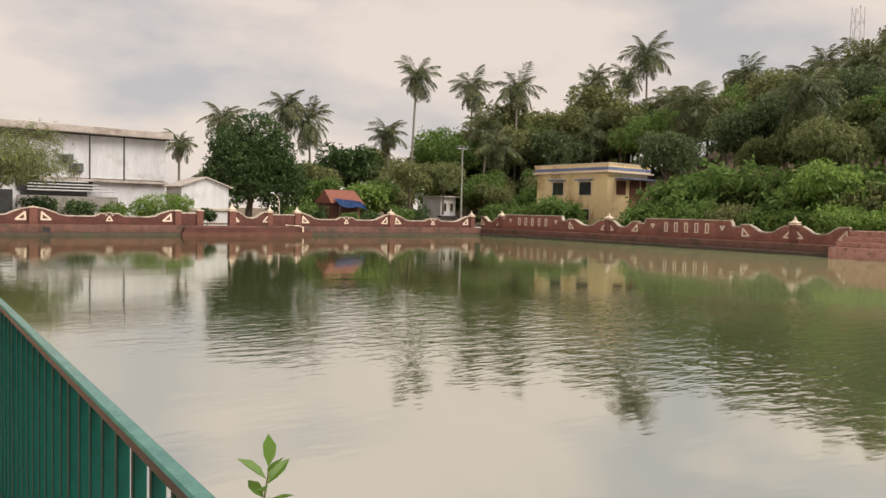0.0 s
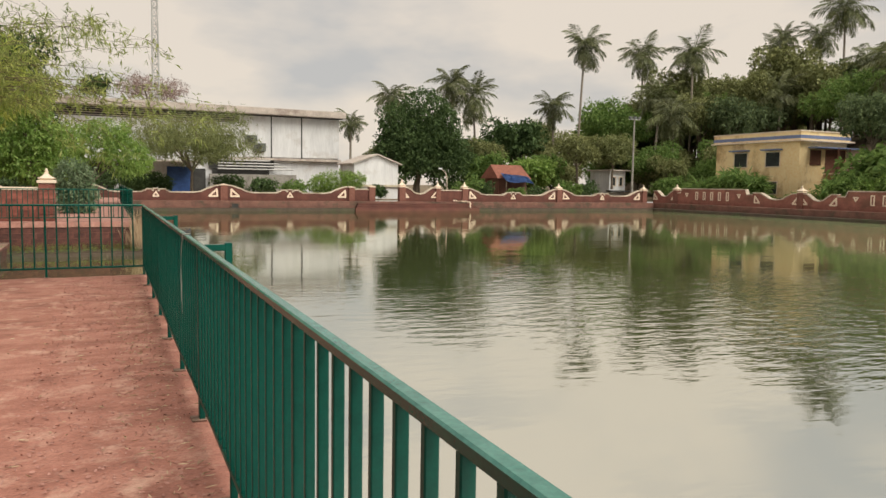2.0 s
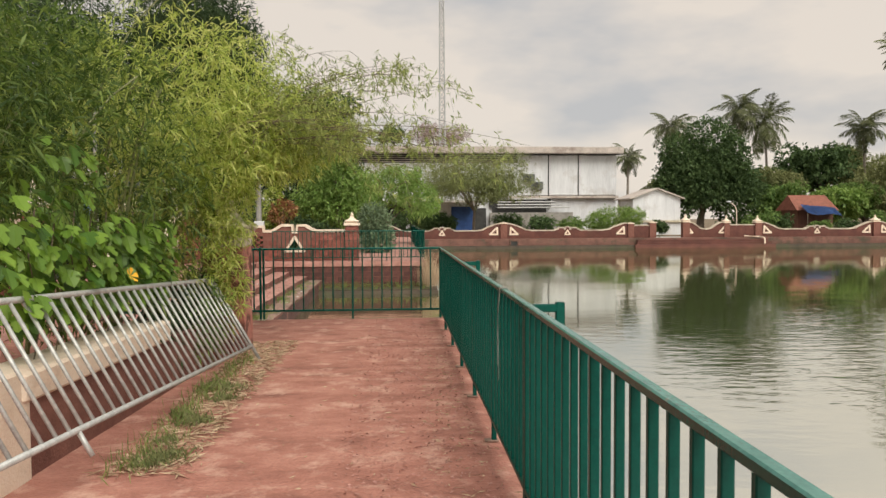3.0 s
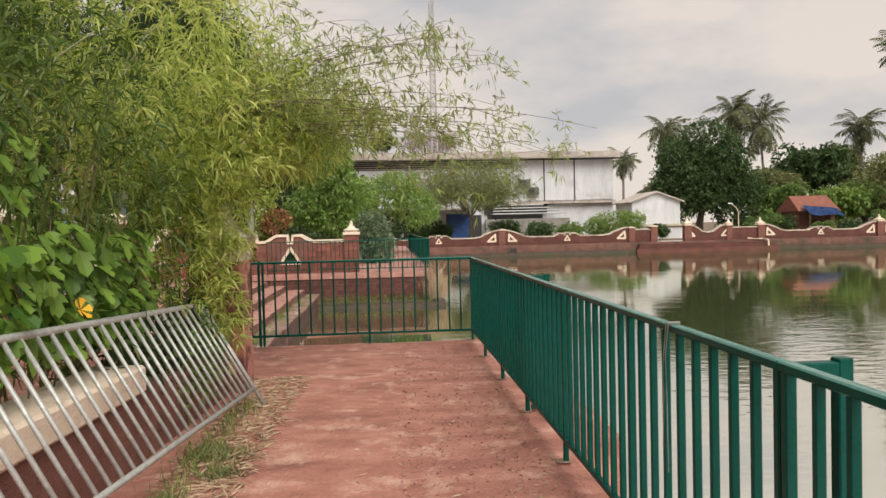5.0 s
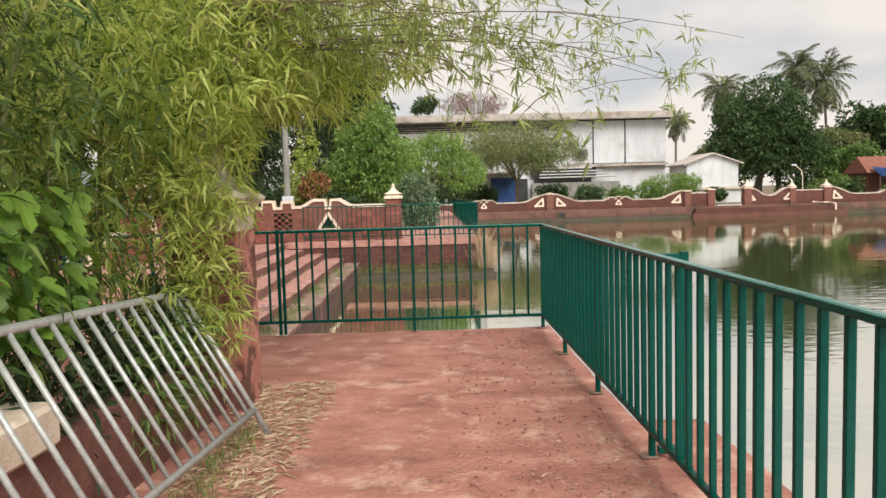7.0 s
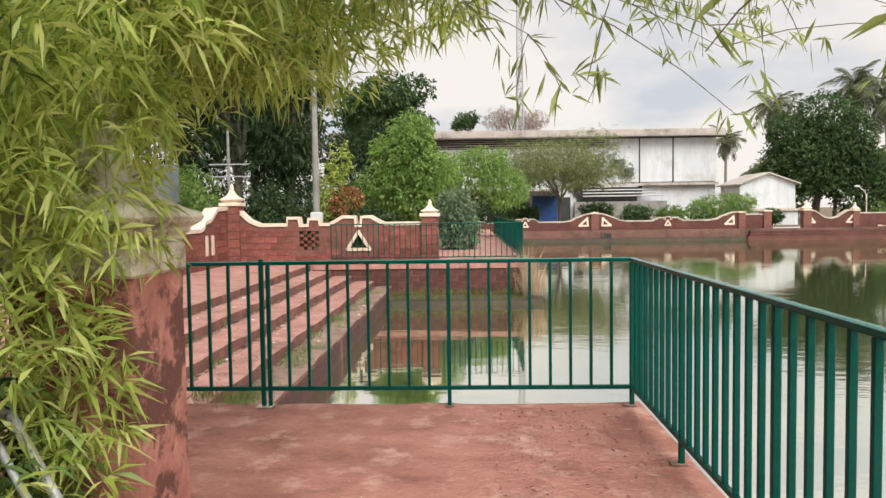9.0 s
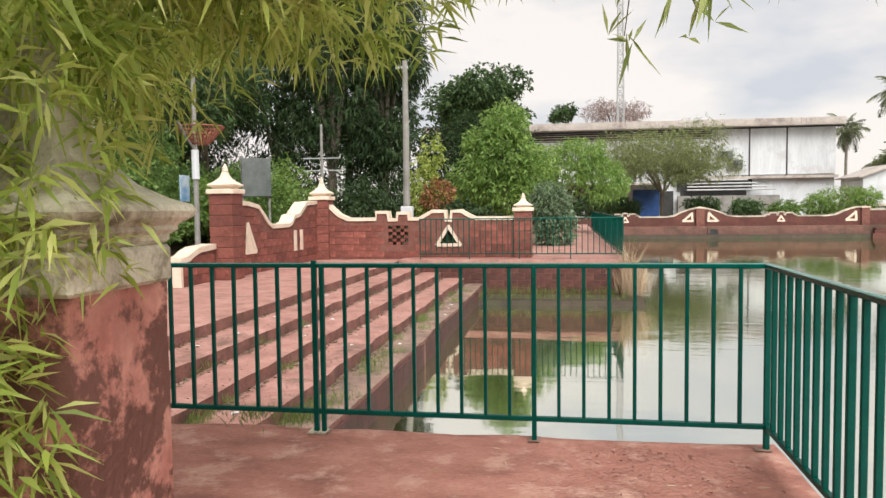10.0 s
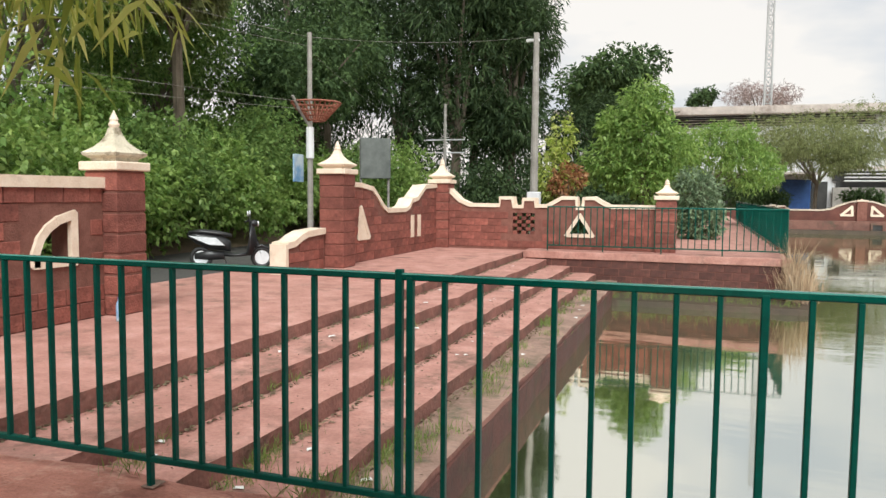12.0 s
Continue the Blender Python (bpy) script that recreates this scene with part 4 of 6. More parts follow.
for k in range(4):
    bm = bmesh.new()
    part("pipe", rod(bm, (13.0, -0.9, 3.25 + 0.36 * k), (22.6 - k, -0.9, 3.25 + 0.36 * k), 0.09), M_MAST, shed)
bm = bmesh.new()
part("low_wall", box(bm, (12.0, -1.0, -0.2), (23.0, -0.35, 2.6)), M_POLE, shed)
for x, z in ((16.5, 6.6), (17.6, 5.6)):
    bm = bmesh.new()
    u = part("air_unit", box(bm, (x, -0.75, z), (x + 1.5, -0.02, z + 1.0), 0.04), M_BOARD, shed)
    bm = bmesh.new()
    part("fan_grille", rod(bm, (x + 0.55, -0.80, z + 0.5), (x + 0.55, -0.74, z + 0.5), 0.4, 0.4, 16), M_DARK, u)
# dark sheet on the wall paints the shade behind the louvre beams
bm = bmesh.new()
part("louvre_shade", box(bm, (-15.5, -0.06, 9.1), (15.8, -0.02, 10.0)), M_DARK, shed, "flat dark strip painted as shade behind the louvre beams")
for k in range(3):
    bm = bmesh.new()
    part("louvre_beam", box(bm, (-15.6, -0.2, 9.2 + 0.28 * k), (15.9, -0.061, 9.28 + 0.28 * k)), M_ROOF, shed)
# dark panels laid on the wall stand in for shaded bays and doorway
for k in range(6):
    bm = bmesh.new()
    part("bay_shade", box(bm, (-15 + 3.3 * k, -0.08, 0), (-12.2 + 3.3 * k, -0.02, 3.6)), M_DARK, shed, "flat dark panel painted as a shaded bay under the canopy")
bm = bmesh.new()
part("blue_door", box(bm, (7.0, -0.3, 0), (10.0, -0.02, 3.4), 0.02), M_BLUE, shed, "blue sheet metal door")
bm = bmesh.new()
part("doorway", box(bm, (10.1, -0.2, 0), (11.6, -0.02, 3.2)), M_DARK, shed)
# one more dark panel, painted shade of the bay at the side
bm = bmesh.new()
part("side_bay_shade", box(bm, (12.4, -0.25, 0), (19.6, -0.025, 3.25)), M_DARK, shed, "flat dark panel painted as a shaded bay behind the low wall")
bm = bmesh.new()
part("canopy", box(bm, (-8, -3.5, 3.9), (10.4, 0.0, 4.1)), M_ROOF, shed)

# small white gabled hut
hut = thing("hut", "small white gabled pump hut with a thin dark eave", "building", "", "", pose(22.75, 60.5, 0) @ Matrix.Diagonal((1.05, 1, 1, 1)))
bm = bmesh.new()
slab(bm, [(0, -0.3), (4.6, -0.3), (4.6, 3.55), (2.3, 4.42), (0, 3.55)], 5.0)
part("wall", bm, M_WHITE, hut)
for s in (0, 1):
    bm = bmesh.new()
    pts = [(-0.35, 3.44), (2.3, 4.45)] if s == 0 else [(2.3, 4.45), (4.95, 3.44)]
    slab(bm, [pts[0], pts[1], (pts[1][0], pts[1][1] + 0.12), (pts[0][0], pts[0][1] + 0.12)], 5.6, -0.35)
    part("roof", bm, M_ROOF, hut)
bm = bmesh.new()
part("ledge", box(bm, (-0.2, -0.5, 1.15), (4.8, -0.02, 1.35)), M_CEMENT, hut)
bm = bmesh.new()
part("lower_wall", box(bm, (-0.1, -0.3, -0.3), (4.7, -0.02, 1.15)), M_WHITE, hut)

# yellow two-storey house on the far bank
house = thing("house", "yellow two-storey house with a flat roof and blue parapet band", "house", "", "", pose(62, 39.5, 0) @ Matrix.Diagonal((1, 1, 1.08, 1)))
H_W, H_L = 6.8, 10.9
bm = bmesh.new()
part("wall", box(bm, (0, 0, -0.2), (H_W, H_L, 6.0)), M_YELLOW, house)
bm = bmesh.new()
part("roof_slab", box(bm, (-0.55, -0.55, 5.85), (H_W + 0.55, H_L + 0.3, 6.0), 0.02), M_CREAM, house)
bm = bmesh.new()
part("parapet", box(bm, (-0.25, -0.25, 6.0), (H_W + 0.2, H_L + 0.2, 6.75), 0.02), M_YELLOW, house)
bm = bmesh.new()
part("blue_band", box(bm, (-0.28, -0.28, 6.12), (H_W + 0.23, H_L + 0.23, 6.42)), M_BLUETRIM, house, "faded blue painted band")
bm = bmesh.new()
part("parapet_cap", box(bm, (-0.33, -0.33, 6.75), (H_W + 0.28, H_L + 0.28, 6.86)), M_CREAM, house)
for u in (2.2, 6.4):
    w = window(house, 0, 0, 1.9, 1.5, -0.03, M_CREAM)
    w.matrix_basis = pose(0, u + 1.9, 3.5, 0, 0, -90)
    bm = bmesh.new()
    part("sunshade", box(bm, (-0.65, u - 0.2, 5.1), (-0.003, u + 2.1, 5.22)), M_BLUETRIM, house)
    w = window(house, 0, 0, 1.6, 1.3, -0.03, M_CREAM)
    w.matrix_basis = pose(0, u + 1.8, 0.9, 0, 0, -90)
w = window(house, 1.5, 3.7, 1.5, 1.4, -0.03, M_SHUTTER, M_SHUTTER)
bm = bmesh.new()
part("sunshade", box(bm, (1.2, -1.1, 5.25), (H_W + 1.6, -0.003, 5.37)), M_BLUETRIM, house)
bm = bmesh.new()
part("balcony_floor", box(bm, (3.6, -1.5, 2.85), (H_W + 1.4, -0.003, 3.0)), M_CREAM, house)
# flat brown sheet on the wall, painted as the shaded recess behind the balcony
bm = bmesh.new()
part("recess_shade", box(bm, (3.7, -0.06, 3.0), (H_W - 0.2, -0.003, 5.2)), M_SHUTTER, house)
for x in (3.7, 5.4, 7.6):
    bm = bmesh.new()
    part("balcony_post", box(bm, (x, -1.48, 3.0), (x + 0.1, -1.38, 5.25)), M_SHUTTER, house)
bm = bmesh.new()
for k in range(4):
    box(bm, (3.6, -1.47, 3.15 + 0.25 * k), (8.1, -1.42, 3.22 + 0.25 * k))
part("balcony_rail", bm, M_RUST, house)
bm = bmesh.new()
slab(bm, [(3.2, 0.0), (3.6, 0.0), (6.6, 2.95), (6.2, 2.95)], 0.9, -2.4)
part("outside_stair", bm, M_RUST, house)

# tiled cottage with a blue tarpaulin
cot = thing("cottage", "low cottage with a red clay tile roof among trees", "house", "", "", pose(38.3, 58, 0) @ Matrix.Diagonal((0.66, 0.8, 0.92, 1)))
bm = bmesh.new()
part("wall", box(bm, (0, 0, -0.2), (5.4, 4, 2.6)), M_SHUTTER, cot)
bm = bmesh.new()
a = [bm.verts.new(p) for p in ((-0.5, -0.6, 2.45), (5.9, -0.6, 2.45), (5.6, 2, 4.1), (-0.2, 2, 4.1), (5.9, 4.6, 2.45), (-0.5, 4.6, 2.45))]
bm.faces.new((a[0], a[1], a[2], a[3]))
bm.faces.new((a[3], a[2], a[4], a[5]))
bm.faces.new((a[0], a[3], a[5]))
bm.faces.new((a[1], a[4], a[2]))
part("roof", bm, M_TILE, cot)
tarp = thing("tarpaulin", "sagging bright blue tarpaulin stretched below a tiled roof", "tarpaulin", "", "", pose(38.4, 56.4, 0))
bm = bmesh.new()
g = [[bm.verts.new((i * 0.5, j * 0.45, 2.0 + 0.28 * j - 0.22 * math.sin(i * 0.9) * math.sin(j * 0.8 + 0.6) - 0.05 * i)) for j in range(4)] for i in range(8)]
for i in range(7):
    for j in range(3):
        bm.faces.new((g[i][j], g[i + 1][j], g[i + 1][j + 1], g[i][j + 1]))
bmesh.ops.solidify(bm, geom=bm.faces[:], thickness=0.02)
part("sheet", bm, M_BLUE, tarp)
for x, y, z in ((0.02, 0.02, 1.95), (3.46, 0.02, 1.7)):
    bm = bmesh.new()
    part("pole", rod(bm, (x, y, -0.1), (x, y, z), 0.04), M_BARK, tarp)
hm = thing("small_house", "small pale house with dark windows behind the far wall", "house", "", "", pose(56.2, 62, 0))
bm = bmesh.new()
part("wall", box(bm, (0, 0, -0.2), (2.4, 4, 3.5)), M_WHITE, hm)
window(hm, 0.35, 1.6, 0.6, 1.2, -0.03, M_CREAM)
window(hm, 1.4, 1.6, 0.6, 1.2, -0.03, M_CREAM)
bm = bmesh.new()
part("roof", box(bm, (-0.4, -0.5, 3.5), (2.8, 4.3, 3.65)), M_ROOF, hm)
bm = bmesh.new()
part("lower_band", box(bm, (-0.5, -1.0, 0.9), (3.2, -0.02, 1.1)), M_DARK, hm)

# ---------------- masts, poles ----------------
def lattice(name, label, x, y, z0, h, w):
    t = thing(name, label, "tower", "", "", pose(x, y, z0))
    for i, (sx, sy) in enumerate(((-1, -1), (1, -1), (1, 1), (-1, 1))):
        bm = bmesh.new()
        part("leg", rod(bm, (sx * w, sy * w, 0), (sx * w * 0.6, sy * w * 0.6, h), 0.12, 0.08, 5), M_MAST, t)
    k = int(h / (w * 2.2))
    bm = bmesh.new()
    for i in range(k):
        za, zb = h * i / k, h * (i + 1) / k
        wa, wb = w * (1 - 0.4 * i / k), w * (1 - 0.4 * (i + 1) / k)
        for (ax, ay), (bx, by) in zip(((-1, -1), (1, -1), (1, 1), (-1, 1)), ((1, -1), (1, 1), (-1, 1), (-1, -1))):
            rod(bm, (ax * wa, ay * wa, za), (bx * wb, by * wb, zb), 0.05, 0.05, 4)
            rod(bm, (ax * wa, ay * wa, za), (bx * wa, by * wa, za), 0.05, 0.05, 4)
    tagged(part("lattice", bm, M_MAST, t), kind="stuff")
    return t


lattice("telecom_tower", "slim grey lattice telecom mast far behind the shed", 6.2, 100, -0.1, 35.5, 0.5)
tw = lattice("telecom_tower", "grey lattice telecom tower on the wooded hill", 217.5, 84, 0, 62, 2.0)
for k in range(5):
    bm = bmesh.new()
    part("antenna", box(bm, (-2.4 + 1.1 * k, -2.1, 40 + 4.5 * (k % 3)), (-2.0 + 1.1 * k, -1.8, 43 + 4.5 * (k % 3))), M_WHITE, tw)
lp = thing("street_lamp", "tall grey floodlight pole behind the pond corner", "lamp", "", "", pose(52.9, 53.6, 0))
bm = bmesh.new()
part("pole", rod(bm, (0, 0, -0.1), (0, 0, 9.0), 0.13, 0.08), M_POLE, lp)
bm = bmesh.new()
part("crossbar", box(bm, (-0.75, -0.04, 8.95), (0.75, 0.04, 9.05)), M_MAST, lp)
for x in (-0.6, 0.0, 0.6):
    bm = bmesh.new()
    part("lamp_head", box(bm, (x - 0.17, -0.22, 9.05), (x + 0.17, 0.1, 9.30), 0.03), M_BOARD, lp)
lp = thing("street_lamp", "white bent street lamp behind the far wall", "lamp", "", "", pose(30.3, 54, 0))
bm = bmesh.new()
part("pole", tube(bm, [(0, 0, -0.1), (0, 0, 2.2), (-0.15, 0, 2.6), (-0.6, 0, 3.0)], [0.05, 0.04, 0.035, 0.03]), M_CREAM, lp)
bm = bmesh.new()
part("lamp_head", box(bm, (-0.95, -0.08, 2.98), (-0.55, 0.08, 3.1), 0.03), M_WHITE, lp)
lp = thing("utility_pole", "tall grey cement pole behind the landing wall", "pole", "", "", pose(-6.3, 19, 0))
bm = bmesh.new()
part("shaft", rod(bm, (0, 0, -0.2), (0, 0, 6.2), 0.13, 0.085, 10), M_POLE, lp)
bm = bmesh.new()
part("junction_box", box(bm, (-0.15, -0.3, 1.1), (0.25, -0.12, 1.5), 0.02), M_WHITE, lp)
bm = bmesh.new()
part("bracket", box(bm, (-0.3, -0.05, 5.95), (0.1, 0.05, 6.03)), M_MAST, lp)
lp = thing("utility_pole", "slim grey utility pole at the road with a wire basket", "pole", "", "", pose(-9.95, 12.0, 0))
bm = bmesh.new()
part("shaft", rod(bm, (0, 0, -0.2), (0, 0, 5.0), 0.072, 0.05, 10), M_POLE, lp)
bm = bmesh.new()
part("lamp_arm", tube(bm, [(0, 0, 2.9), (-0.1, -0.3, 3.25), (-0.15, -0.5, 3.55)], [0.035] * 3), M_POLE, lp)
bm = bmesh.new()
for k in range(5):
    z, r = 3.05 + 0.10 * k, 0.20 + 0.09 * k
    for i in range(16):
        a0, a1 = i / 16 * 6.2832, (i + 1) / 16 * 6.2832
        rod(bm, (r * math.cos(a0) + 0.1, r * math.sin(a0) + 0.1, z), (r * math.cos(a1) + 0.1, r * math.sin(a1) + 0.1, z), 0.022, 0.022, 4)
for i in range(28):
    a0 = i / 28 * 6.2832
    rod(bm, (0.2 * math.cos(a0) + 0.1, 0.2 * math.sin(a0) + 0.1, 3.05), (0.56 * math.cos(a0) + 0.1, 0.56 * math.sin(a0) + 0.1, 3.45), 0.018, 0.018, 4)
part("wire_basket", bm, M_RUST, lp, "rust red wire basket")
bm = bmesh.new()
part("sign", box(bm, (-0.16, -0.50, 1.66), (-0.13, -0.06, 2.28), 0.01), M_SIGN, lp, "faded blue and white notice")
bm = bmesh.new()
part("white_band", rod(bm, (0, 0, 2.2), (0, 0, 2.9), 0.09, 0.088, 10), M_WHITE, lp)
lp = thing("utility_pole", "thin old utility pole with crossarms among trees", "pole", "", "", pose(-11.05, 24.5, 0))
bm = bmesh.new()
part("shaft", rod(bm, (0, 0, -0.2), (0, 0, 4.9), 0.08, 0.055, 8), M_POLE, lp)
for z in (3.0, 3.5):
    bm = bmesh.new()
    part("crossarm", box(bm, (-0.8, -0.025, z), (0.8, 0.025, z + 0.045)), M_MAST, lp)
bd = thing("notice_board", "dark grey sheet board on two posts beside the road", "board", "", "", pose(-10.7, 17.2, 0, 0, 0, 38))
bm = bmesh.new()
part("panel", box(bm, (-0.46, -0.04, 1.85), (0.46, 0.04, 3.05), 0.02), M_BOARD, bd)
for x in (-0.42, 0.42):
    bm = bmesh.new()
    part("post", rod(bm, (x, 0.08, -0.1), (x, 0.08, 3.1), 0.04), M_POLE, bd)


def cable(p, q, sag, label="thin black overhead cable"):
    bm = bmesh.new()
    pts = [Vector(p).lerp(Vector(q), i / 12) - Vector((0, 0, sag * 4 * (i / 12) * (1 - i / 12))) for i in range(13)]
    tube(bm, pts, [0.0045] * 13, 5)
    tagged(part("cable", bm, M_POLE), label, "cable", "overhead cables")


cable((-6.3, 19, 6.1), (-9.95, 12.0, 4.9), 0.15)
cable((-9.95, 12.0, 4.9), (-11.5, -6, 4.6), 0.25)
cable((-9.95, 12.0, 4.7), (-11.7, -6, 4.35), 0.25)
cable((-9.95, 12.0, 3.45), (-11.8, -6, 3.1), 0.12)
cable((-9.95, 12.0, 3.3), (-12.0, -6, 2.85), 0.16)
cable((-9.95, 12.0, 4.6), (-11.3, 24.5, 3.5), 0.3)
cable((-6.3, 19, 5.9), (-11.3, 24.5, 3.6), 0.3)
structure("road", box(bmesh.new(), (-13.2, -60, -0.3), (-9.5, 60, -0.03)), M_ASPHALT, "narrow grey road beyond the gate", "road")
structure("verge", box(bmesh.new(), (-5.8, 16.0, -1.5), (-2.3, 53.0, 0.0)), M_EARTH, "bare earth strip beside the far walkway", "ground")

# ---------------- foliage helpers ----------------
def unit(a):
    return a / np.maximum(np.linalg.norm(a, axis=1, keepdims=True), 1e-9)


def leaf_mesh(name, p, d, length, width, mat, rng, sag=0.15, mid=0.42):
    """Pointed folded leaves: root p, way d, one length and width each."""
    k = len(p)
    d = unit(d)
    side_way = unit(np.cross(d, rng.normal(size=(k, 3)) * np.array((0.6, 0.6, 1.0)) + np.array((0, 0, 0.6))))
    up = np.cross(side_way, d)
    L, W = length[:, None], width[:, None]
    a = p
    b_ = p + d * L * mid + side_way * W * 0.5 + up * W * 0.18
    c = p + d * L + np.array((0, 0, -1.0)) * L * sag
    e = p + d * L * mid - side_way * W * 0.5 + up * W * 0.18
    v = np.stack((a, b_, c, e), 1).reshape(-1, 3)
    me = bpy.data.meshes.new(name)
    me.vertices.add(4 * k)
    me.vertices.foreach_set("co", v.ravel())
    me.loops.add(4 * k)
    me.loops.foreach_set("vertex_index", np.arange(4 * k, dtype=np.int32))
    me.polygons.add(k)
    me.polygons.foreach_set("loop_start", np.arange(0, 4 * k, 4, dtype=np.int32))
    me.update(calc_edges=True)
    me.materials.append(mat)
    return me


def in_blobs(rng, blobs, k, inner=0.55):
    """Random places in the outer part of ellipsoids, with the ways outwards."""
    vol = np.array([b[3] * b[4] + b[4] * b[5] + b[3] * b[5] for b in blobs])
    pick = rng.choice(len(blobs), k, p=vol / vol.sum())
    B = np.array(blobs)[pick]
    d = unit(rng.normal(size=(k, 3)))
    r = (inner ** 3 + (1 - inner ** 3) * rng.random(k)) ** (1 / 3)
    r *= 1 + 0.16 * rng.normal(size=k) * (rng.random(k) < 0.3)
    return B[:, :3] + d * r[:, None] * B[:, 3:6], d


def crown(name, blobs, k, length, width, mat, seed, parent, inner=0.55, down=0.35, cluster=5, keep=None, spread=0.8, sag=0.15, label=""):
    rng = np.random.default_rng(seed)
    c, d = in_blobs(rng, blobs, max(1, k // cluster), inner)
    p = np.repeat(c, cluster, 0)
    way = np.repeat(d, cluster, 0)
    p = p + rng.normal(size=p.shape) * length * (0.25 if cluster < 7 else 0.08)
    way = way * 0.7 + rng.normal(size=way.shape) * spread + np.array((0, 0, -down))
    if keep is not None:
        m = keep(p)
        p, way = p[m], way[m]
    n_ = len(p)
    ob = new(name, leaf_mesh(name, p, way, length * (0.6 + 0.8 * rng.random(n_)), width * (0.7 + 0.6 * rng.random(n_)), mat, rng, sag))
    if parent is not None:
        ob.parent = parent
    return tagged(ob, label, "", "", "stuff")


def tree(name, label, x, y, z0, blobs, k, length, width, mat, seed, trunk=0.2, bark=None, inner=0.5, group="", cluster=5, down=0.35, limbs=6, spread=0.8):
    """A tapered trunk, limbs into the crown's masses, and a crown of many leaves. Blobs are relative to the foot."""
    t = thing(name, label, "tree", group, "", pose(x, y, z0))
    rng = random.Random(seed)
    top = max(b[2] for b in blobs)
    fork = max(0.25 * top, min(b[2] - b[5] for b in blobs) * 0.9)
    bm = bmesh.new()
    tube(bm, [(0, 0, -0.3), (0.15 * trunk, 0.1, fork * 0.5), (0.5 * trunk, -0.2 * trunk, fork)], [trunk, trunk * 0.8, trunk * 0.65], 8)
    part("trunk", bm, bark or M_BARK, t)
    for i in range(limbs):
        b_ = blobs[i % len(blobs)]
        e = (b_[0] + (rng.random() - 0.5) * b_[3], b_[1] + (rng.random() - 0.5) * b_[4], b_[2] + (rng.random() - 0.2) * b_[5] * 0.7)
        bm = bmesh.new()
        tube(bm, [(0.5 * trunk, -0.2 * trunk, fork * 0.92), ((e[0]) * 0.45, e[1] * 0.45, fork + (e[2] - fork) * 0.55), e], [trunk * 0.45, trunk * 0.28, trunk * 0.08], 6)
        part("limb", bm, bark or M_BARK, t)
    crown("crown", blobs, k, length, width, mat, seed, t, inner, down, cluster, None, spread)
    return t


def lumps(seed, r, h, n_=7, squash=0.8):
    """An uneven crown: overlapping masses of about radius r round height h."""
    rng = random.Random(seed)
    out = [(0, 0, h, r * 0.75, r * 0.75, r * 0.7 * squash)]
    for i in range(n_):
        a = 6.283 * (i + rng.random() * 0.7) / n_
        q = r * (0.45 + 0.3 * rng.random())
        s = r * (0.32 + 0.22 * rng.random())
        out.append((q * math.cos(a), q * math.sin(a), h + (rng.random() - 0.45) * r * 0.9 * squash, s, s, s * squash))
    return out


# ---------------- wooded hill and far trees ----------------
def hill_z(x, y):
    return 21.5 * math.exp(-(((x - 150) / 62) ** 2 + ((y - 35) / 62) ** 2))


bm = bmesh.new()
g = []
for i in range(41):
    row = []
    for j in range(41):
        x, y = 57 + i * 7.0, -130 + j * 8.0
        edge = min(1.0, i / 3)
        row.append(bm.verts.new((x, y, -0.085 + edge * (hill_z(x, y) + 0.4 * noise.noise((x * 0.08, y * 0.08, 0))) * 1.0)))
    g.append(row)
for i in range(40):
    for j in range(40):
        bm.faces.new((g[i][j], g[i + 1][j], g[i + 1][j + 1], g[i][j + 1]))
structure("ground_hill", bm, M_EARTH, "wooded earth hillside behind the pond", "ground", True)

protos = []
for s, mat, lab in ((1, M_HILL, "dark broadleaf tree on the wooded hillside"), (2, M_LEAFM, "mid-green broadleaf tree on the wooded hillside"), (3, M_LEAFO, "olive brown broadleaf tree on the wooded hillside"), (4, M_LEAFO, "tall olive green tree on the wooded hillside"), (5, M_FEATHER, "spreading yellow-olive tree on the wooded hillside")):
    px, py = 78 + 9 * s, 92 - 9 * s
    protos.append(tree("tree", lab, px, py, hill_z(px, py) - 0.2, lumps(s, 4.2 if s != 4 else 3.2, 7.5 if s != 4 else 9.5, 9, 0.85 if s != 4 else 1.2), 7000, 0.44, 0.20, mat, 100 + s, 0.28, group="hillside trees", cluster=4, down=0.2))
rng = random.Random(77)


def blocked(x, y):
    hd = (x + 0.5) / max(y + 13.8, 0.1)
    return (59 < x < 71.5 and 36.5 < y < 53) or (x < 72 and y > 20 and 0.93 < hd < 1.36) or (x < 57.5 and y < 54.5) or (36 < x < 46 and 55 < y < 63) or (54.5 < x < 60.5 and 59 < y < 67) or (x < 31 and y < 108)


count = 0
for k in range(2000):
    x, y = 30 + rng.random() * 150, -45 + rng.random() * 150
    if blocked(x, y) or (x + y) < 92 + 10 * rng.random() and x < 60 or (x < 74 and y > 20 and rng.random() < 0.5):
        continue
    if any((x - a) ** 2 + (y - c) ** 2 < 14 for a, c in [(o.location.x, o.location.y) for o in protos]):
        continue
    i = rng.randrange(5)
    s = 0.75 + 0.5 * rng.random()
    if x < 76:
        s *= 0.72
    copy_thing(protos[i], pose(x, y, hill_z(x, y) - 0.3, 0, 0, rng.random() * 360) @ Matrix.Scale(s, 4))
    count += 1
    if count > 190:
        break

for k in range(46):
    x, y = 73 + rng.random() * 24, 56 + rng.random() * 34
    i = rng.choice((0, 1, 2, 2, 3))
    copy_thing(protos[i], pose(x, y, hill_z(x, y) - 0.3, 0, 0, rng.random() * 360) @ Matrix.Scale(0.85 + 0.4 * rng.random(), 4))
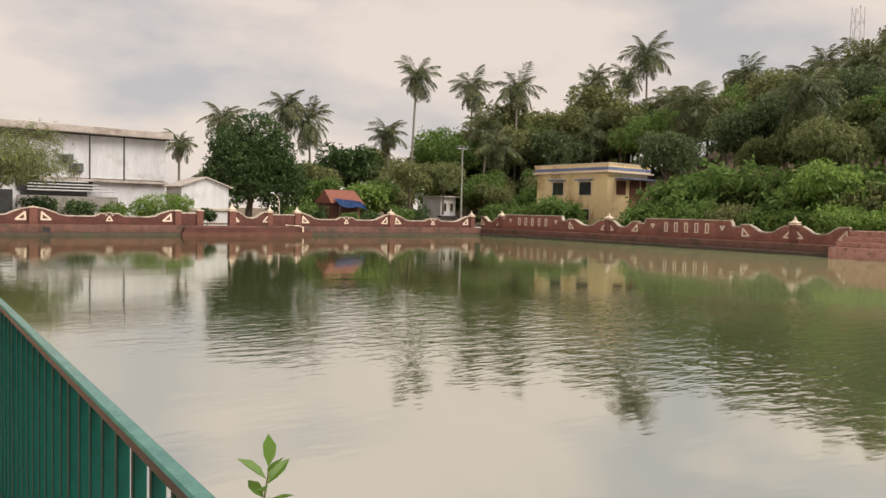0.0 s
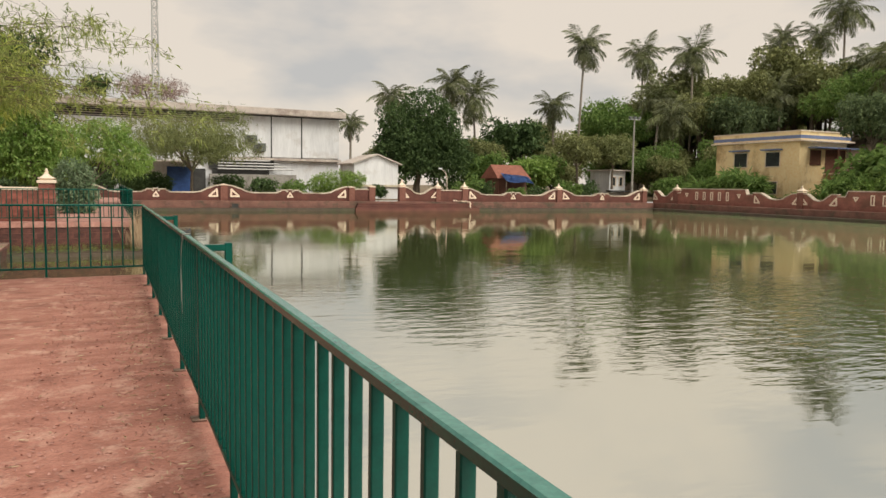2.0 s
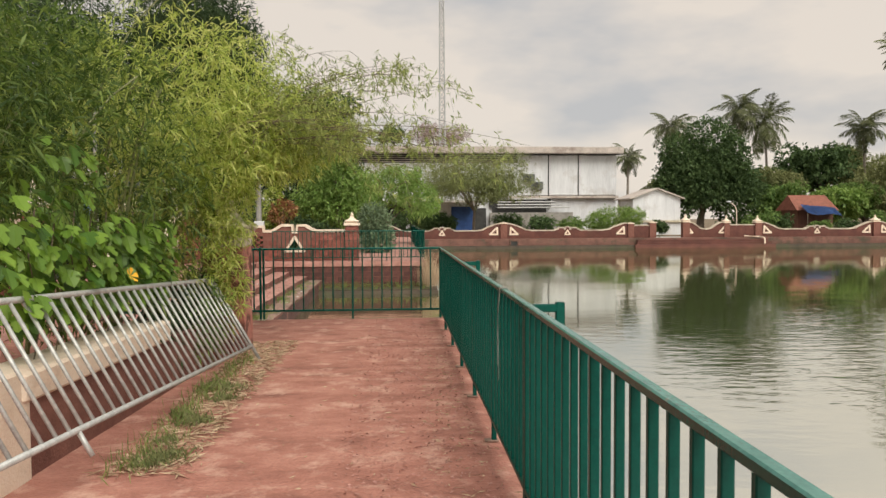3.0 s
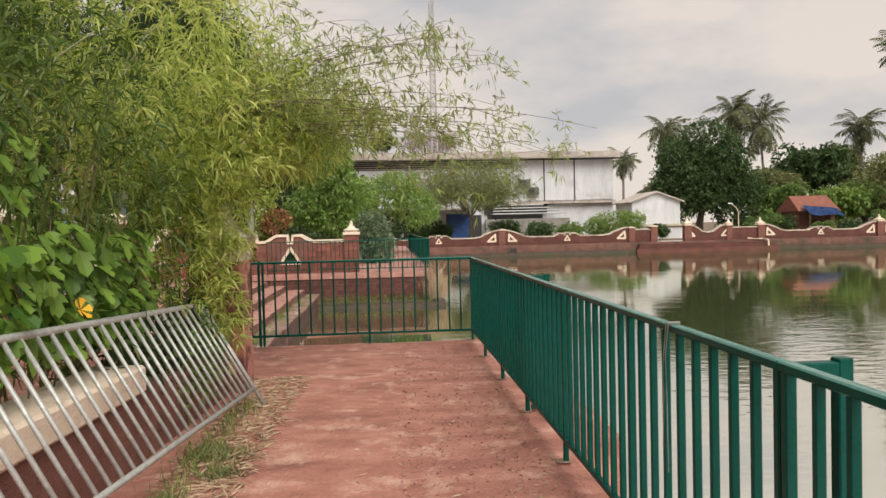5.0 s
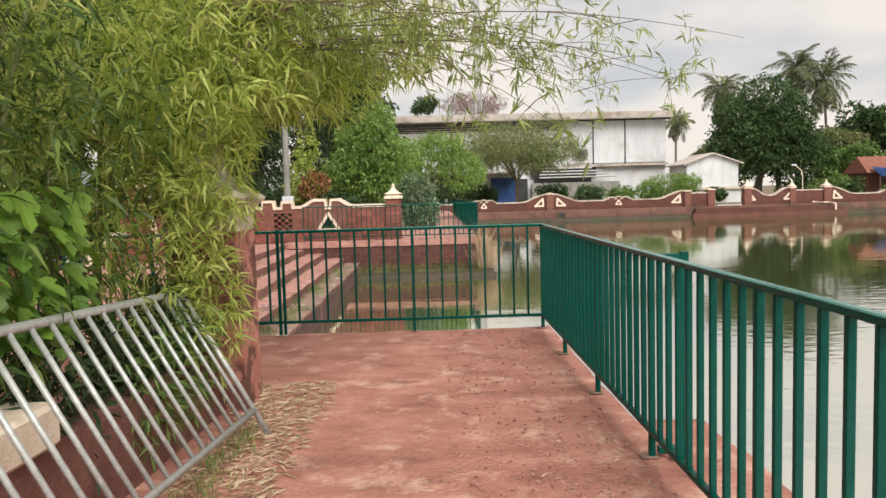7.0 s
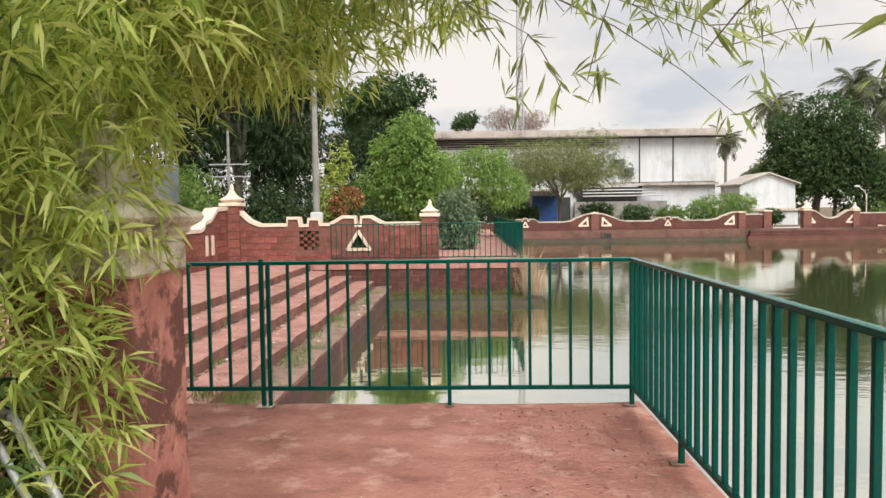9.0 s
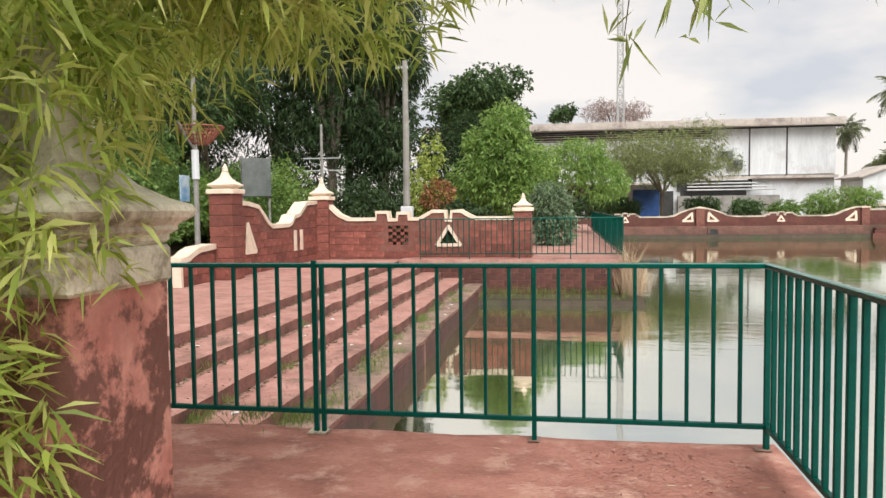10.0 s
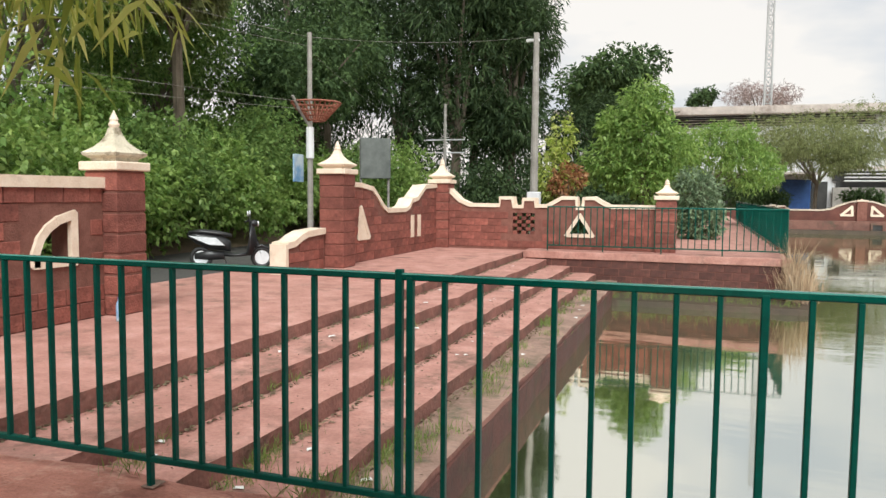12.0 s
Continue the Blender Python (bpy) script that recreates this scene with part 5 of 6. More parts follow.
for k in range(14):
    x, y = 60 + rng.random() * 14, 55 + rng.random() * 14
    copy_thing(protos[rng.choice((1, 2))], pose(x, y, -0.3, 0, 0, rng.random() * 360) @ Matrix.Scale(0.5 + 0.25 * rng.random(), 4))

for k in range(18):
    y = 72 + rng.random() * 22
    x = -0.5 + (0.74 + 0.26 * rng.random()) * (y + 13.8)
    copy_thing(protos[rng.choice((0, 1, 2, 3))], pose(x, y, hill_z(x, y) - 0.3, 0, 0, rng.random() * 360) @ Matrix.Scale(0.95 + 0.3 * rng.random(), 4))

# ---------------- coconut palms ----------------
def frond_mesh(seed, L=3.6):
    rng = np.random.default_rng(seed)
    k = 34
    t = np.linspace(0.12, 1.0, k)
    bend = 0.42 + 0.25 * rng.random()
    cx = L * (t - 0.18 * t ** 2)
    cz = L * (0.30 * t - bend * t ** 2.1)
    p = np.repeat(np.stack((cx, np.zeros(k), cz), 1), 2, 0)
    s = np.tile((1.0, -1.0), k)
    d = np.stack((np.full(2 * k, 0.55), s * (0.9 - 0.15 * np.repeat(t, 2)), np.full(2 * k, -0.55) + 0.2 * rng.normal(size=2 * k)), 1)
    ln = 0.95 * np.sin(np.pi * np.clip(np.repeat(t, 2) * 0.86 + 0.12, 0, 1)) ** 0.7 + 0.1
    me = leaf_mesh("frond", p, d, ln * (0.85 + 0.3 * rng.random(2 * k)), np.full(2 * k, 0.075), M_PALM, rng, 0.3, 0.4)
    bm = bmesh.new()
    bm.from_mesh(me)
    tt = np.linspace(0, 1, 9)
    tube(bm, [(L * (q - 0.18 * q * q), 0, L * (0.30 * q - bend * q ** 2.1)) for q in tt], [0.05 - 0.042 * q for q in tt], 4)
    bm.to_mesh(me)
    bm.free()
    return me


FRONDS = [frond_mesh(s) for s in (1, 2, 3)]


def palm(label, x, y, z0, h, seed, lean=0.6, size=1.0):
    rng = random.Random(seed)
    p = thing("coconut_palm", label, "palm", "coconut palms", "", pose(x, y, z0))
    a = rng.random() * 6.28
    tx, ty = lean * math.cos(a), lean * math.sin(a)
    bm = bmesh.new()
    tube(bm, [(0, 0, -0.4), (0.02 * tx, 0.02 * ty, h * 0.1), (0.2 * tx, 0.2 * ty, h * 0.4), (0.6 * tx, 0.6 * ty, h * 0.75), (tx, ty, h)], [0.26, 0.20, 0.17, 0.15, 0.13], 8)
    part("trunk", bm, M_PALMBARK, p)
    for i in range(29):
        el = 80 - 140 * (i / 28) ** 0.9 + rng.uniform(-14, 14)
        share("frond", FRONDS[i % 3], p, pose(tx, ty, h, rng.uniform(-15, 15), -el + 12, i * 137.5 + rng.uniform(-12, 12)) @ Matrix.Scale(size * (0.68 + 0.5 * rng.random()), 4))
    bm = bmesh.new()
    for i in range(7):
        q = i * 0.9
        bmesh.ops.create_icosphere(bm, subdivisions=1, radius=0.16, matrix=Matrix.Translation((tx + 0.28 * math.cos(q), ty + 0.28 * math.sin(q), h - 0.25 - 0.12 * (i % 2))))
    part("fruit_bunch", bm, M_LEAFO, p)
    return p


for i, (x, y, h, s) in enumerate(((47.0, 85, 14.4, 1.0), (50.9, 85, 12.9, 1.3), (58.3, 70, 18.4, 1.0), (75, 77.6, 19.6, 1.15), (75, 66.7, 18.6, 1.2), (95, 58.4, 25.0, 1.15), (95, 69, 20.6, 1.0), (72, 22.2, 12.8, 1.1), (32.3, 88, 8.4, 1.1), (34.4, 82, 3.9, 1.2), (60, 78, 11.2, 1.0), (88, 47, 16.0, 1.1), (104, 30, 21.0, 1.2), (66, 60, 9.0, 1.1), (40, 92, 13.0, 1.1), (92, 52, 17, 1.0), (100, 45, 21, 1.0), (110, 38, 23, 1.0), (84, 62, 14, 1.1), (80, 56, 12.5, 1.0), (112, 18, 20, 1.1), (90, 30, 15, 1.1), (68, 66, 12, 1.0), (105, 78, 25.5, 0.9), (80, 40, 13.6, 1.2), (100, 66, 23.0, 1.0))):
    x, y, h, s = x - 0.012 * (y + 14), y + 0.012 * x, h + 1.8, s * (1.12 if i not in (8, 9) else 0.75)
    palm("tall coconut palm with drooping fronds", x, y, hill_z(x, y) * 0.6 - 0.2 if h < 20 else hill_z(x, y) - 1.0, h - (hill_z(x, y) * 0.6 if h < 20 else hill_z(x, y) - 1.0), 300 + i, 0.7 if i != 4 else 2.2, s)

# single trees behind the far wall
tree("tree", "large dense dark green tree with a rounded uneven crown", 33.2, 69, -0.1, lumps(21, 5.0, 6.6, 13, 1.15) + [(1.0, 0, 10.6, 3.0, 3.0, 2.4), (-3.2, -1, 4.0, 2.6, 3, 3), (4.2, -1, 3.4, 3.4, 3, 3), (6.6, 0, 2.8, 2.4, 2.4, 2.6)], 46000, 0.30, 0.17, M_LEAFD, 21, 0.5, cluster=5, inner=0.7)
tree("tree", "round dark green tree behind the far wall", 50.5, 76, -0.1, lumps(22, 4.0, 7.5, 9, 0.95), 7000, 0.45, 0.26, M_LEAFD, 22, 0.4)
for k, (x, y, r, h, mat) in enumerate(((41, 66, 3.2, 3.2, M_LEAFM), (45.5, 63, 3.0, 2.9, M_LEAFB), (48, 66, 3.4, 3.5, M_LEAFM), (51.5, 68, 3.0, 3.4, M_LEAFO), (61, 68, 3.4, 4.0, M_LEAFM), (63, 60, 3.2, 3.8, M_LEAFO), (43, 74, 4, 5.2, M_LEAFD), (56, 74, 4.4, 5.0, M_LEAFO))):
    tree("tree", "bushy green tree behind the far pond wall", x, y, -0.1, lumps(40 + k, r, h, 8), 5200, 0.40, 0.22, mat, 40 + k, 0.22, group="trees behind the far wall")
tree("feathery_tree", "pale olive feathery tree with a wide thin crown beside the shed", 6.6, 58.5, -0.1, lumps(23, 5.8, 6.0, 12, 0.55) + lumps(223, 4.4, 4.3, 8, 0.45) + [(3.6, 0, 5.4, 2.2, 1.6, 1.1), (-3.4, 0, 5.2, 2.2, 1.6, 1.1)], 34000, 0.26, 0.05, M_FEATHER, 23, 0.18, inner=0.3, down=0.7, limbs=10)
tree("feathery_tree", "pale green feathery shrub in front of the shed", 19.8, 57, -0.1, [(0, 0, 1.7, 2.4, 1.2, 1.1), (-1.6, 0, 1.3, 1.3, 1, 0.9), (1.8, 0, 1.9, 1.2, 1, 0.9)], 6000, 0.24, 0.07, M_LEAFB, 24, 0.08, inner=0.3, down=0.5)
for k, (x, y, r, h) in enumerate(((12.5, 55.5, 1.5, 1.0), (15.4, 56, 1.4, 1.1), (24.0, 56.5, 0.9, 0.9), (33.5, 55.8, 1.5, 1.2), (35.6, 56, 1.4, 1.1), (38.6, 55.0, 1.0, 0.7), (41.6, 55.3, 1.2, 0.8), (46, 56, 1.6, 1.2), (49, 56.5, 1.6, 1.3))):
    tree("shrub", "dark green shrub behind the far wall", x, y, -0.1, lumps(60 + k, r, h, 5), 1600, 0.25, 0.12, M_LEAFM if k % 2 else M_LEAFD, 60 + k, 0.06, group="shrubs behind the far wall")
for k, (x, y, r, h) in enumerate(((1.0, 60, 2.2, 1.6), (3.6, 62, 1.8, 1.3), (-3.5, 60, 2.4, 2.2), (-8, 62, 2.6, 2.4), (10.4, 62, 1.6, 1.3))):
    tree("shrub", "dark shrub in front of the shed", x, y, -0.1, lumps(250 + k, r, h, 6), 3000, 0.24, 0.11, M_LEAFD, 250 + k, 0.06, group="shrubs in front of the shed")
# growth along the wall on the wooded side
shrubs = []
for s, mat, lab in ((1, M_LEAFM, "bushy green shrub behind the pond wall"), (2, M_LEAFB, "bright green shrub behind the pond wall"), (3, M_LEAFO, "olive shrub behind the pond wall")):
    shrubs.append(tree("shrub", lab, 58.3, 36.0 - 4.4 * s, -0.1, lumps(70 + s, 2.3, 1.7, 7), 3600, 0.30, 0.17, mat, 70 + s, 0.08, group="shrubs along the pond wall", cluster=4))
rng = random.Random(5)
for k in range(42):
    y = 53.5 - k * 1.35 + rng.random()
    x = 57.8 + rng.random() * 2.0
    s = 0.6 + 0.5 * rng.random()
    if 38 < y < 52:
        s *= 0.62
        x = 57.4 + rng.random()
    if any(abs(y - (36.0 - 4.4 * q)) < 0.8 for q in (1, 2, 3)):
        continue
    if 30 < y < 39:
        s *= 0.55
    copy_thing(shrubs[rng.choice((0, 0, 1, 2))], pose(x, y, -0.1, 0, 0, rng.random() * 360) @ Matrix.Scale(s, 4))
for k in range(34):
    y = 31 - k * 1.7 + rng.random()
    copy_thing(shrubs[rng.choice((0, 2, 2))], pose(62 + rng.random() * 5, y, 0.0, 0, 0, rng.random() * 360) @ Matrix.Scale(1.3 + 0.9 * rng.random(), 4))
tree("tree", "bright light green tree behind the pond wall", 60.5, 15.5, -0.1, lumps(81, 3.0, 4.2, 8) + [(0, 0, 2.0, 2.2, 2.2, 1.6)], 5200, 0.38, 0.20, M_LEAFB, 81, 0.2)
for k, (x, y, r) in enumerate(((58.2, 44.6, 1.9), (58.6, 42.0, 1.6), (57.6, 47.0, 1.4))):
    tree("shrub", "bushy dark green plant with long leaves beside the yellow house", x, y, -0.1, lumps(240 + k, r, r * 1.1, 7) + [(0, 0, r * 0.5, r * 0.8, r * 0.8, r * 0.5)], 1500, 1.0, 0.15, M_LEAFM, 240 + k, 0.08, group="plants at the house", cluster=7, down=0.1, spread=1.0)

# ---------------- trees round the landing and the gate ----------------
tree("tree", "bright green young tree behind the landing wall", -3.6, 24, -0.1, [(0, 0, 3.6, 1.3, 1.3, 1.3), (0.1, 0, 4.8, 0.9, 0.9, 0.8), (-1.0, 0, 2.6, 1.1, 1.1, 1.0), (1.1, 0.2, 2.9, 1.1, 1.1, 1.0), (0.2, -0.3, 1.9, 1.2, 1.0, 1.0), (-0.9, 0, 4.0, 0.7, 0.7, 0.7)], 12000, 0.19, 0.075, M_LEAFB, 25, 0.12, inner=0.15, down=0.5, limbs=12)
tree("shrub", "grey-green leafy shrub beside the wall end", -1.75, 22, -0.1, [(0, 0, 1.5, 0.75, 0.7, 1.0), (0.2, 0, 0.8, 0.8, 0.7, 0.8)], 5000, 0.16, 0.06, M_LEAFG, 26, 0.05)
tree("tree", "spreading green tree beside the far walkway", -1.7, 34, -0.1, [(0.4, 0, 3.6, 2.3, 2, 1.3), (2.2, 0, 2.9, 1.4, 1.6, 1.2), (-1.6, 0, 3.0, 1.8, 1.8, 1.5), (1.2, 0, 4.2, 1.4, 1.4, 0.8), (2.9, 0, 2.7, 0.9, 1.0, 0.8), (-1.6, 0, 2.2, 1.2, 1.2, 1.0)], 17000, 0.20, 0.06, M_LEAFB, 27, 0.16, inner=0.45, down=0.6)
tree("shrub", "small shrub with red and yellow leaves behind the wall", -6.4, 22.5, -0.1, [(0, 0, 2.2, 0.7, 0.7, 1.2), (0.3, 0, 3.5, 0.45, 0.45, 0.8), (0.5, 0, 1.4, 0.8, 0.7, 0.8)], 2600, 0.18, 0.07, M_BAMBOO, 28, 0.05)
M_RED = material("russet_leaf", [(0.22, 0.07, 0.03), (0.38, 0.20, 0.08)], 1.0, 0.55, 0, island=True, leaf=0.3)
tree("shrub", "russet leaved shrub behind the landing wall", -5.7, 21.6, -0.1, [(0, 0, 1.9, 0.6, 0.6, 0.7)], 900, 0.16, 0.07, M_RED, 29, 0.05)
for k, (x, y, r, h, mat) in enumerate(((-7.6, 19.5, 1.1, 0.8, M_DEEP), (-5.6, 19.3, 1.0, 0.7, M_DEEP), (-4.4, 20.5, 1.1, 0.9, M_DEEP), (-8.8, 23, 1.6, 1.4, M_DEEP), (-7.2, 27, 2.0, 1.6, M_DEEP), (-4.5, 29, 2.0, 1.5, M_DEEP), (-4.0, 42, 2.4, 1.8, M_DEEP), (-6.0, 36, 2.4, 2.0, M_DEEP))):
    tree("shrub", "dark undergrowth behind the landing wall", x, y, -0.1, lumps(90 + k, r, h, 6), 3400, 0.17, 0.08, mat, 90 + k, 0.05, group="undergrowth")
tree("tree", "low dark tree between the tall trees and the young tree", -7.4, 34, -0.1, lumps(155, 2.2, 4.2, 8, 1.2) + lumps(156, 2.3, 1.8, 6, 1.0), 9000, 0.24, 0.09, M_DEEP, 155, 0.2)
tree("tree", "low dark tree between the tall trees and the young tree", -5.6, 40, -0.1, lumps(157, 2.6, 3.4, 8, 1.1), 7000, 0.26, 0.1, M_DEEP, 157, 0.2)
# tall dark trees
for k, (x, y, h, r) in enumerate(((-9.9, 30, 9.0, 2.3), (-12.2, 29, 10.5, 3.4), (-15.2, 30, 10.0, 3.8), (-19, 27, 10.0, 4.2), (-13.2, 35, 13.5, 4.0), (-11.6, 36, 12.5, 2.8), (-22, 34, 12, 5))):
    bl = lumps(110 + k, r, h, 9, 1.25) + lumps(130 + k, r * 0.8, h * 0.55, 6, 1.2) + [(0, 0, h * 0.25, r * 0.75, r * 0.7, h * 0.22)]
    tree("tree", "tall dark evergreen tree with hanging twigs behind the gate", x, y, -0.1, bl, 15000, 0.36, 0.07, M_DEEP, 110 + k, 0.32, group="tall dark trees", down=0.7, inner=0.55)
tree("tree", "far dark tree with a ragged flat crown", -10.2, 72, -0.1, lumps(150, 5.4, 11.5, 10, 0.8) + [(3.5, 0, 14.5, 2.2, 2, 1.4), (1, 0, 13.8, 2.4, 2, 1.6)], 11000, 0.5, 0.24, M_LEAFD, 150, 0.4)
M_PINK = material("bare_twig_leaf", [(0.28, 0.20, 0.18), (0.42, 0.32, 0.29)], 0.5, 0.7, 0, island=True, leaf=0.3)
tree("tree", "pinkish brown nearly bare tree far behind the shed", 6.4, 120, -0.1, lumps(151, 5.5, 16.6, 9, 0.6), 5200, 0.5, 0.08, M_PINK, 151, 0.2, inner=0.2, limbs=14)
tree("tree", "small dark tree showing above the shed roof", -1.5, 112, -0.1, lumps(152, 2.0, 15.6, 6, 0.9), 1500, 0.5, 0.24, M_LEAFD, 152, 0.15)
# bank beyond the road, clothed in creepers, and trees above it
bm = bmesh.new()
g = []
for i in range(14):
    row = []
    for j in range(40):
        x, y = -13.0 - i * 2.2, -34 + j * 2.2
        row.append(bm.verts.new((x, y, -0.06 + min(i, 5) * 0.55 + (0.5 * noise.noise((x * 0.4, y * 0.4, 0)) if i else 0))))
    g.append(row)
for i in range(13):
    for j in range(39):
        bm.faces.new((g[i][j], g[i + 1][j], g[i + 1][j + 1], g[i][j + 1]))
structure("ground_bank", bm, M_EARTH, "steep earth bank beyond the road", "ground", True)
rng = random.Random(11)
for k in range(36):
    y = -3 + (k % 20) * 1.55 + 0.8 * (k // 20)
    x = -13.2 - rng.random() * 1.6 - 2.4 * (k // 20)
    r = 1.2 + 0.7 * rng.random()
    tree("creeper_mound", "dense green creepers over the roadside bank", x, y, 0.1 if k < 20 else 1.0, lumps(160 + k, r * 1.35, r * (0.75 + 0.6 * rng.random()), 9), 7500, 0.125, 0.08, (M_LEAFM, M_LEAFB, M_LEAFB)[k % 3], 160 + k, 0.04, group="creepers on the bank", limbs=2, cluster=4)
for k, (x, y, h, r, mat) in enumerate(((-16.5, 3, 5.8, 3.2, M_FEATHER), (-16, 9.5, 6.2, 3.4, M_LEAFB), (-17.5, 15.5, 5.2, 3.2, M_LEAFM), (-15.2, 20, 4.6, 2.6, M_LEAFD), (-21, 8, 8.5, 4.2, M_LEAFM), (-21, 18, 9, 4.4, M_LEAFD), (-14.6, 13.2, 6.4, 1.9, M_FEATHER), (-15.5, -3, 5.2, 3.2, M_LEAFB), (-22, -2, 8.0, 4.4, M_LEAFD), (-16, 24, 6.0, 3.0, M_LEAFD))):
    tree("tree", "green broadleaf tree on the bank above the road", x, y, 1.2, lumps(190 + k, r, h - 0.6, 10, 0.9) + (lumps(210 + k, r * 0.8, (h - 1.2) * 0.5, 6) if x < -18 else []), 17000, 0.18, 0.08, mat, 190 + k, 0.2, group="trees on the bank")

# ---------------- bamboo over the walkway ----------------
bamboo = thing("bamboo_clump", "overgrown yellow-green bamboo clump leaning over the walkway", "bamboo", "", "", pose(0, 0, 0))
rng = random.Random(3)
for k in range(12):
    bx, by = -4.0 + rng.random() * 0.6, -5.6 + rng.random() * 3.4
    a = rng.uniform(-0.9, 1.2)
    reach, h = 0.4 + 0.9 * rng.random(), 2.6 + 1.6 * rng.random()
    dx, dy = math.cos(a) * reach, math.sin(a) * reach
    bm = bmesh.new()
    pts = [(bx + dx * q ** 2, by + dy * q ** 2, h * (1.15 * q - 0.25 * q ** 3)) for q in np.linspace(0, 1, 9)]
    tube(bm, pts, [0.022 - 0.016 * q for q in np.linspace(0, 1, 9)], 6)
    part("culm", bm, M_CULM, bamboo)
BUSH = [(-3.6, -4.3, 1.9, 1.15, 1.9, 1.5), (-3.25, -2.7, 2.35, 1.15, 1.2, 0.95), (-2.35, -2.15, 2.65, 0.85, 0.95, 0.5), (-3.75, -6.2, 1.95, 0.9, 1.4, 1.2), (-2.82, -3.2, 1.0, 0.42, 0.5, 0.8), (-2.62, -2.85, 1.75, 0.4, 0.42, 0.45), (-2.75, -2.95, 1.35, 0.3, 0.25, 0.6),
        (-4.4, -4.8, 3.0, 1.2, 1.8, 0.6), (-3.0, -3.6, 2.9, 1.0, 1.2, 0.8), (-2.6, -2.9, 2.2, 0.7, 0.8, 0.6), (-2.1, -1.7, 2.3, 0.55, 0.7, 0.35), (-3.3, -1.6, 2.5, 0.9, 0.8, 0.6),
        (-1.85, -1.95, 2.85, 0.75, 0.8, 0.42), (-2.5, -2.4, 3.25, 0.8, 0.9, 0.6), (-1.45, -1.75, 2.62, 0.5, 0.6, 0.26), (-1.95, -2.15, 2.5, 0.45, 0.5, 0.5), (-2.25, -2.6, 2.75, 0.5, 0.5, 0.5),
        (-2.44, -2.8, 1.62, 0.2, 0.35, 0.45), (-2.52, -2.98, 0.9, 0.16, 0.2, 0.6), (-2.4, -2.6, 2.1, 0.5, 0.5, 0.3)]


def bush_keep(p):
    x, y, z = p[:, 0], p[:, 1], p[:, 2]
    clear = (y > -2.5) & (z < 1.78 + 0.25 * np.sin(x * 9 + y * 7))
    walk_way = (x > -2.32) & (z < 2.05)
    thin = (y > -4.2) & (z > np.where(y < -2.9, 2.15, 2.5)) & (np.modf(np.abs(np.sin(x * 91.7 + y * 57.3 + z * 33.1)) * 417.0)[0] < 0.5)
    return ~(clear | walk_way | thin | (z < 0.12))


GREEN = [b for b in BUSH if b[1] < -4.2]
BUSH = [b for b in BUSH if b[1] >= -4.2]
crown("green_foliage", GREEN, 30000, 0.115, 0.0165, M_BAMBOOG, 30, bamboo, 0.4, 0.15, 7, bush_keep, 1.0, 0.22, "deeper green leaves among the vine")
crown("foliage", BUSH, 36000, 0.118, 0.016, M_BAMBOO, 31, bamboo, 0.5, 0.12, 7, bush_keep, 1.0, 0.22)
crown("inner_foliage", [(b[0] - 0.35, b[1], b[2] - 0.05, b[3] * 0.75, b[4] * 0.8, b[5] * 0.8) for b in BUSH], 1600, 0.15, 0.03, M_BAMBOO, 32, bamboo, 0.2, 0.5, 5, bush_keep, 0.8, 0.2, "darker leaves inside the clump")
crown("overhang", [(-2.9, -1.5, 1.98, 0.42, 0.36, 0.26), (-3.3, -1.2, 2.2, 0.4, 0.4, 0.3)], 620, 0.125, 0.016, M_BAMBOO, 34, bamboo, 0.2, 0.3, 6, None, 1.0, 0.25)
crown("low_leaves", [(-2.70, -3.6, 0.40, 0.12, 0.45, 0.34), (-2.72, -3.2, 0.5, 0.2, 0.4, 0.45)], 1500, 0.12, 0.018, M_LEAFM, 33, bamboo, 0.2, 0.2, 5, None, 0.9, 0.2, "dark low shoots at the foot of the clump")
# filler leaves, darkened in colour to give the shade behind the barrier
crown("shade_leaves", [(-2.86, -4.1, 0.50, 0.14, 0.9, 0.42), (-2.80, -3.3, 0.55, 0.14, 0.45, 0.45)], 3000, 0.11, 0.02, M_DEEP, 35, bamboo, 0.1, 0.3, 6, None, 0.9, 0.2, "leaves behind the barrier with shade painted in as dark green")
# thin branching sprays over the path
rngn = np.random.default_rng(8)
MAINS = [((-2.3, -2.5, 2.45), (-1.22, -2.98, 2.30), (-0.57, -4.1, 1.90))]
for k in range(5):
    s0 = np.array((-2.5 + 0.3 * rngn.random(), -3.3 + 1.6 * rngn.random(), 2.4 + 0.4 * rngn.random()))
    e = np.array((-1.2 + 2.4 * rngn.random() ** 1.2, -3.5 + 2.3 * rngn.random(), 2.2 + 0.8 * rngn.random()))
    MAINS.append((s0, (s0 + e) / 2 + np.array((0, 0, 0.10 + 0.12 * rngn.random())), e))
for k in range(8):
    s0 = np.array((-2.4 + 0.2 * rngn.random(), -2.9 + 0.9 * rngn.random(), 2.35 + 0.2 * rngn.random()))
    e = np.array((-1.3 + 2.5 * rngn.random(), -3.0 + 1.3 * rngn.random(), 2.08 + 0.3 * rngn.random()))
    MAINS.append((s0, (s0 + e) / 2 + np.array((0, 0, 0.12 + 0.1 * rngn.random())), e))
for k in range(17):
    s0 = np.array((-2.7 + 0.5 * rngn.random(), -3.1 + 1.3 * rngn.random(), 2.25 + 0.3 * rngn.random()))
    e = np.array((-2.0 + 2.1 * rngn.random(), -2.9 + 1.5 * rngn.random(), 2.75 + 1.0 * rngn.random()))
    MAINS.append((s0, (s0 + e) / 2 + np.array((-0.15, 0, 0.10 + 0.25 * rngn.random())), e))
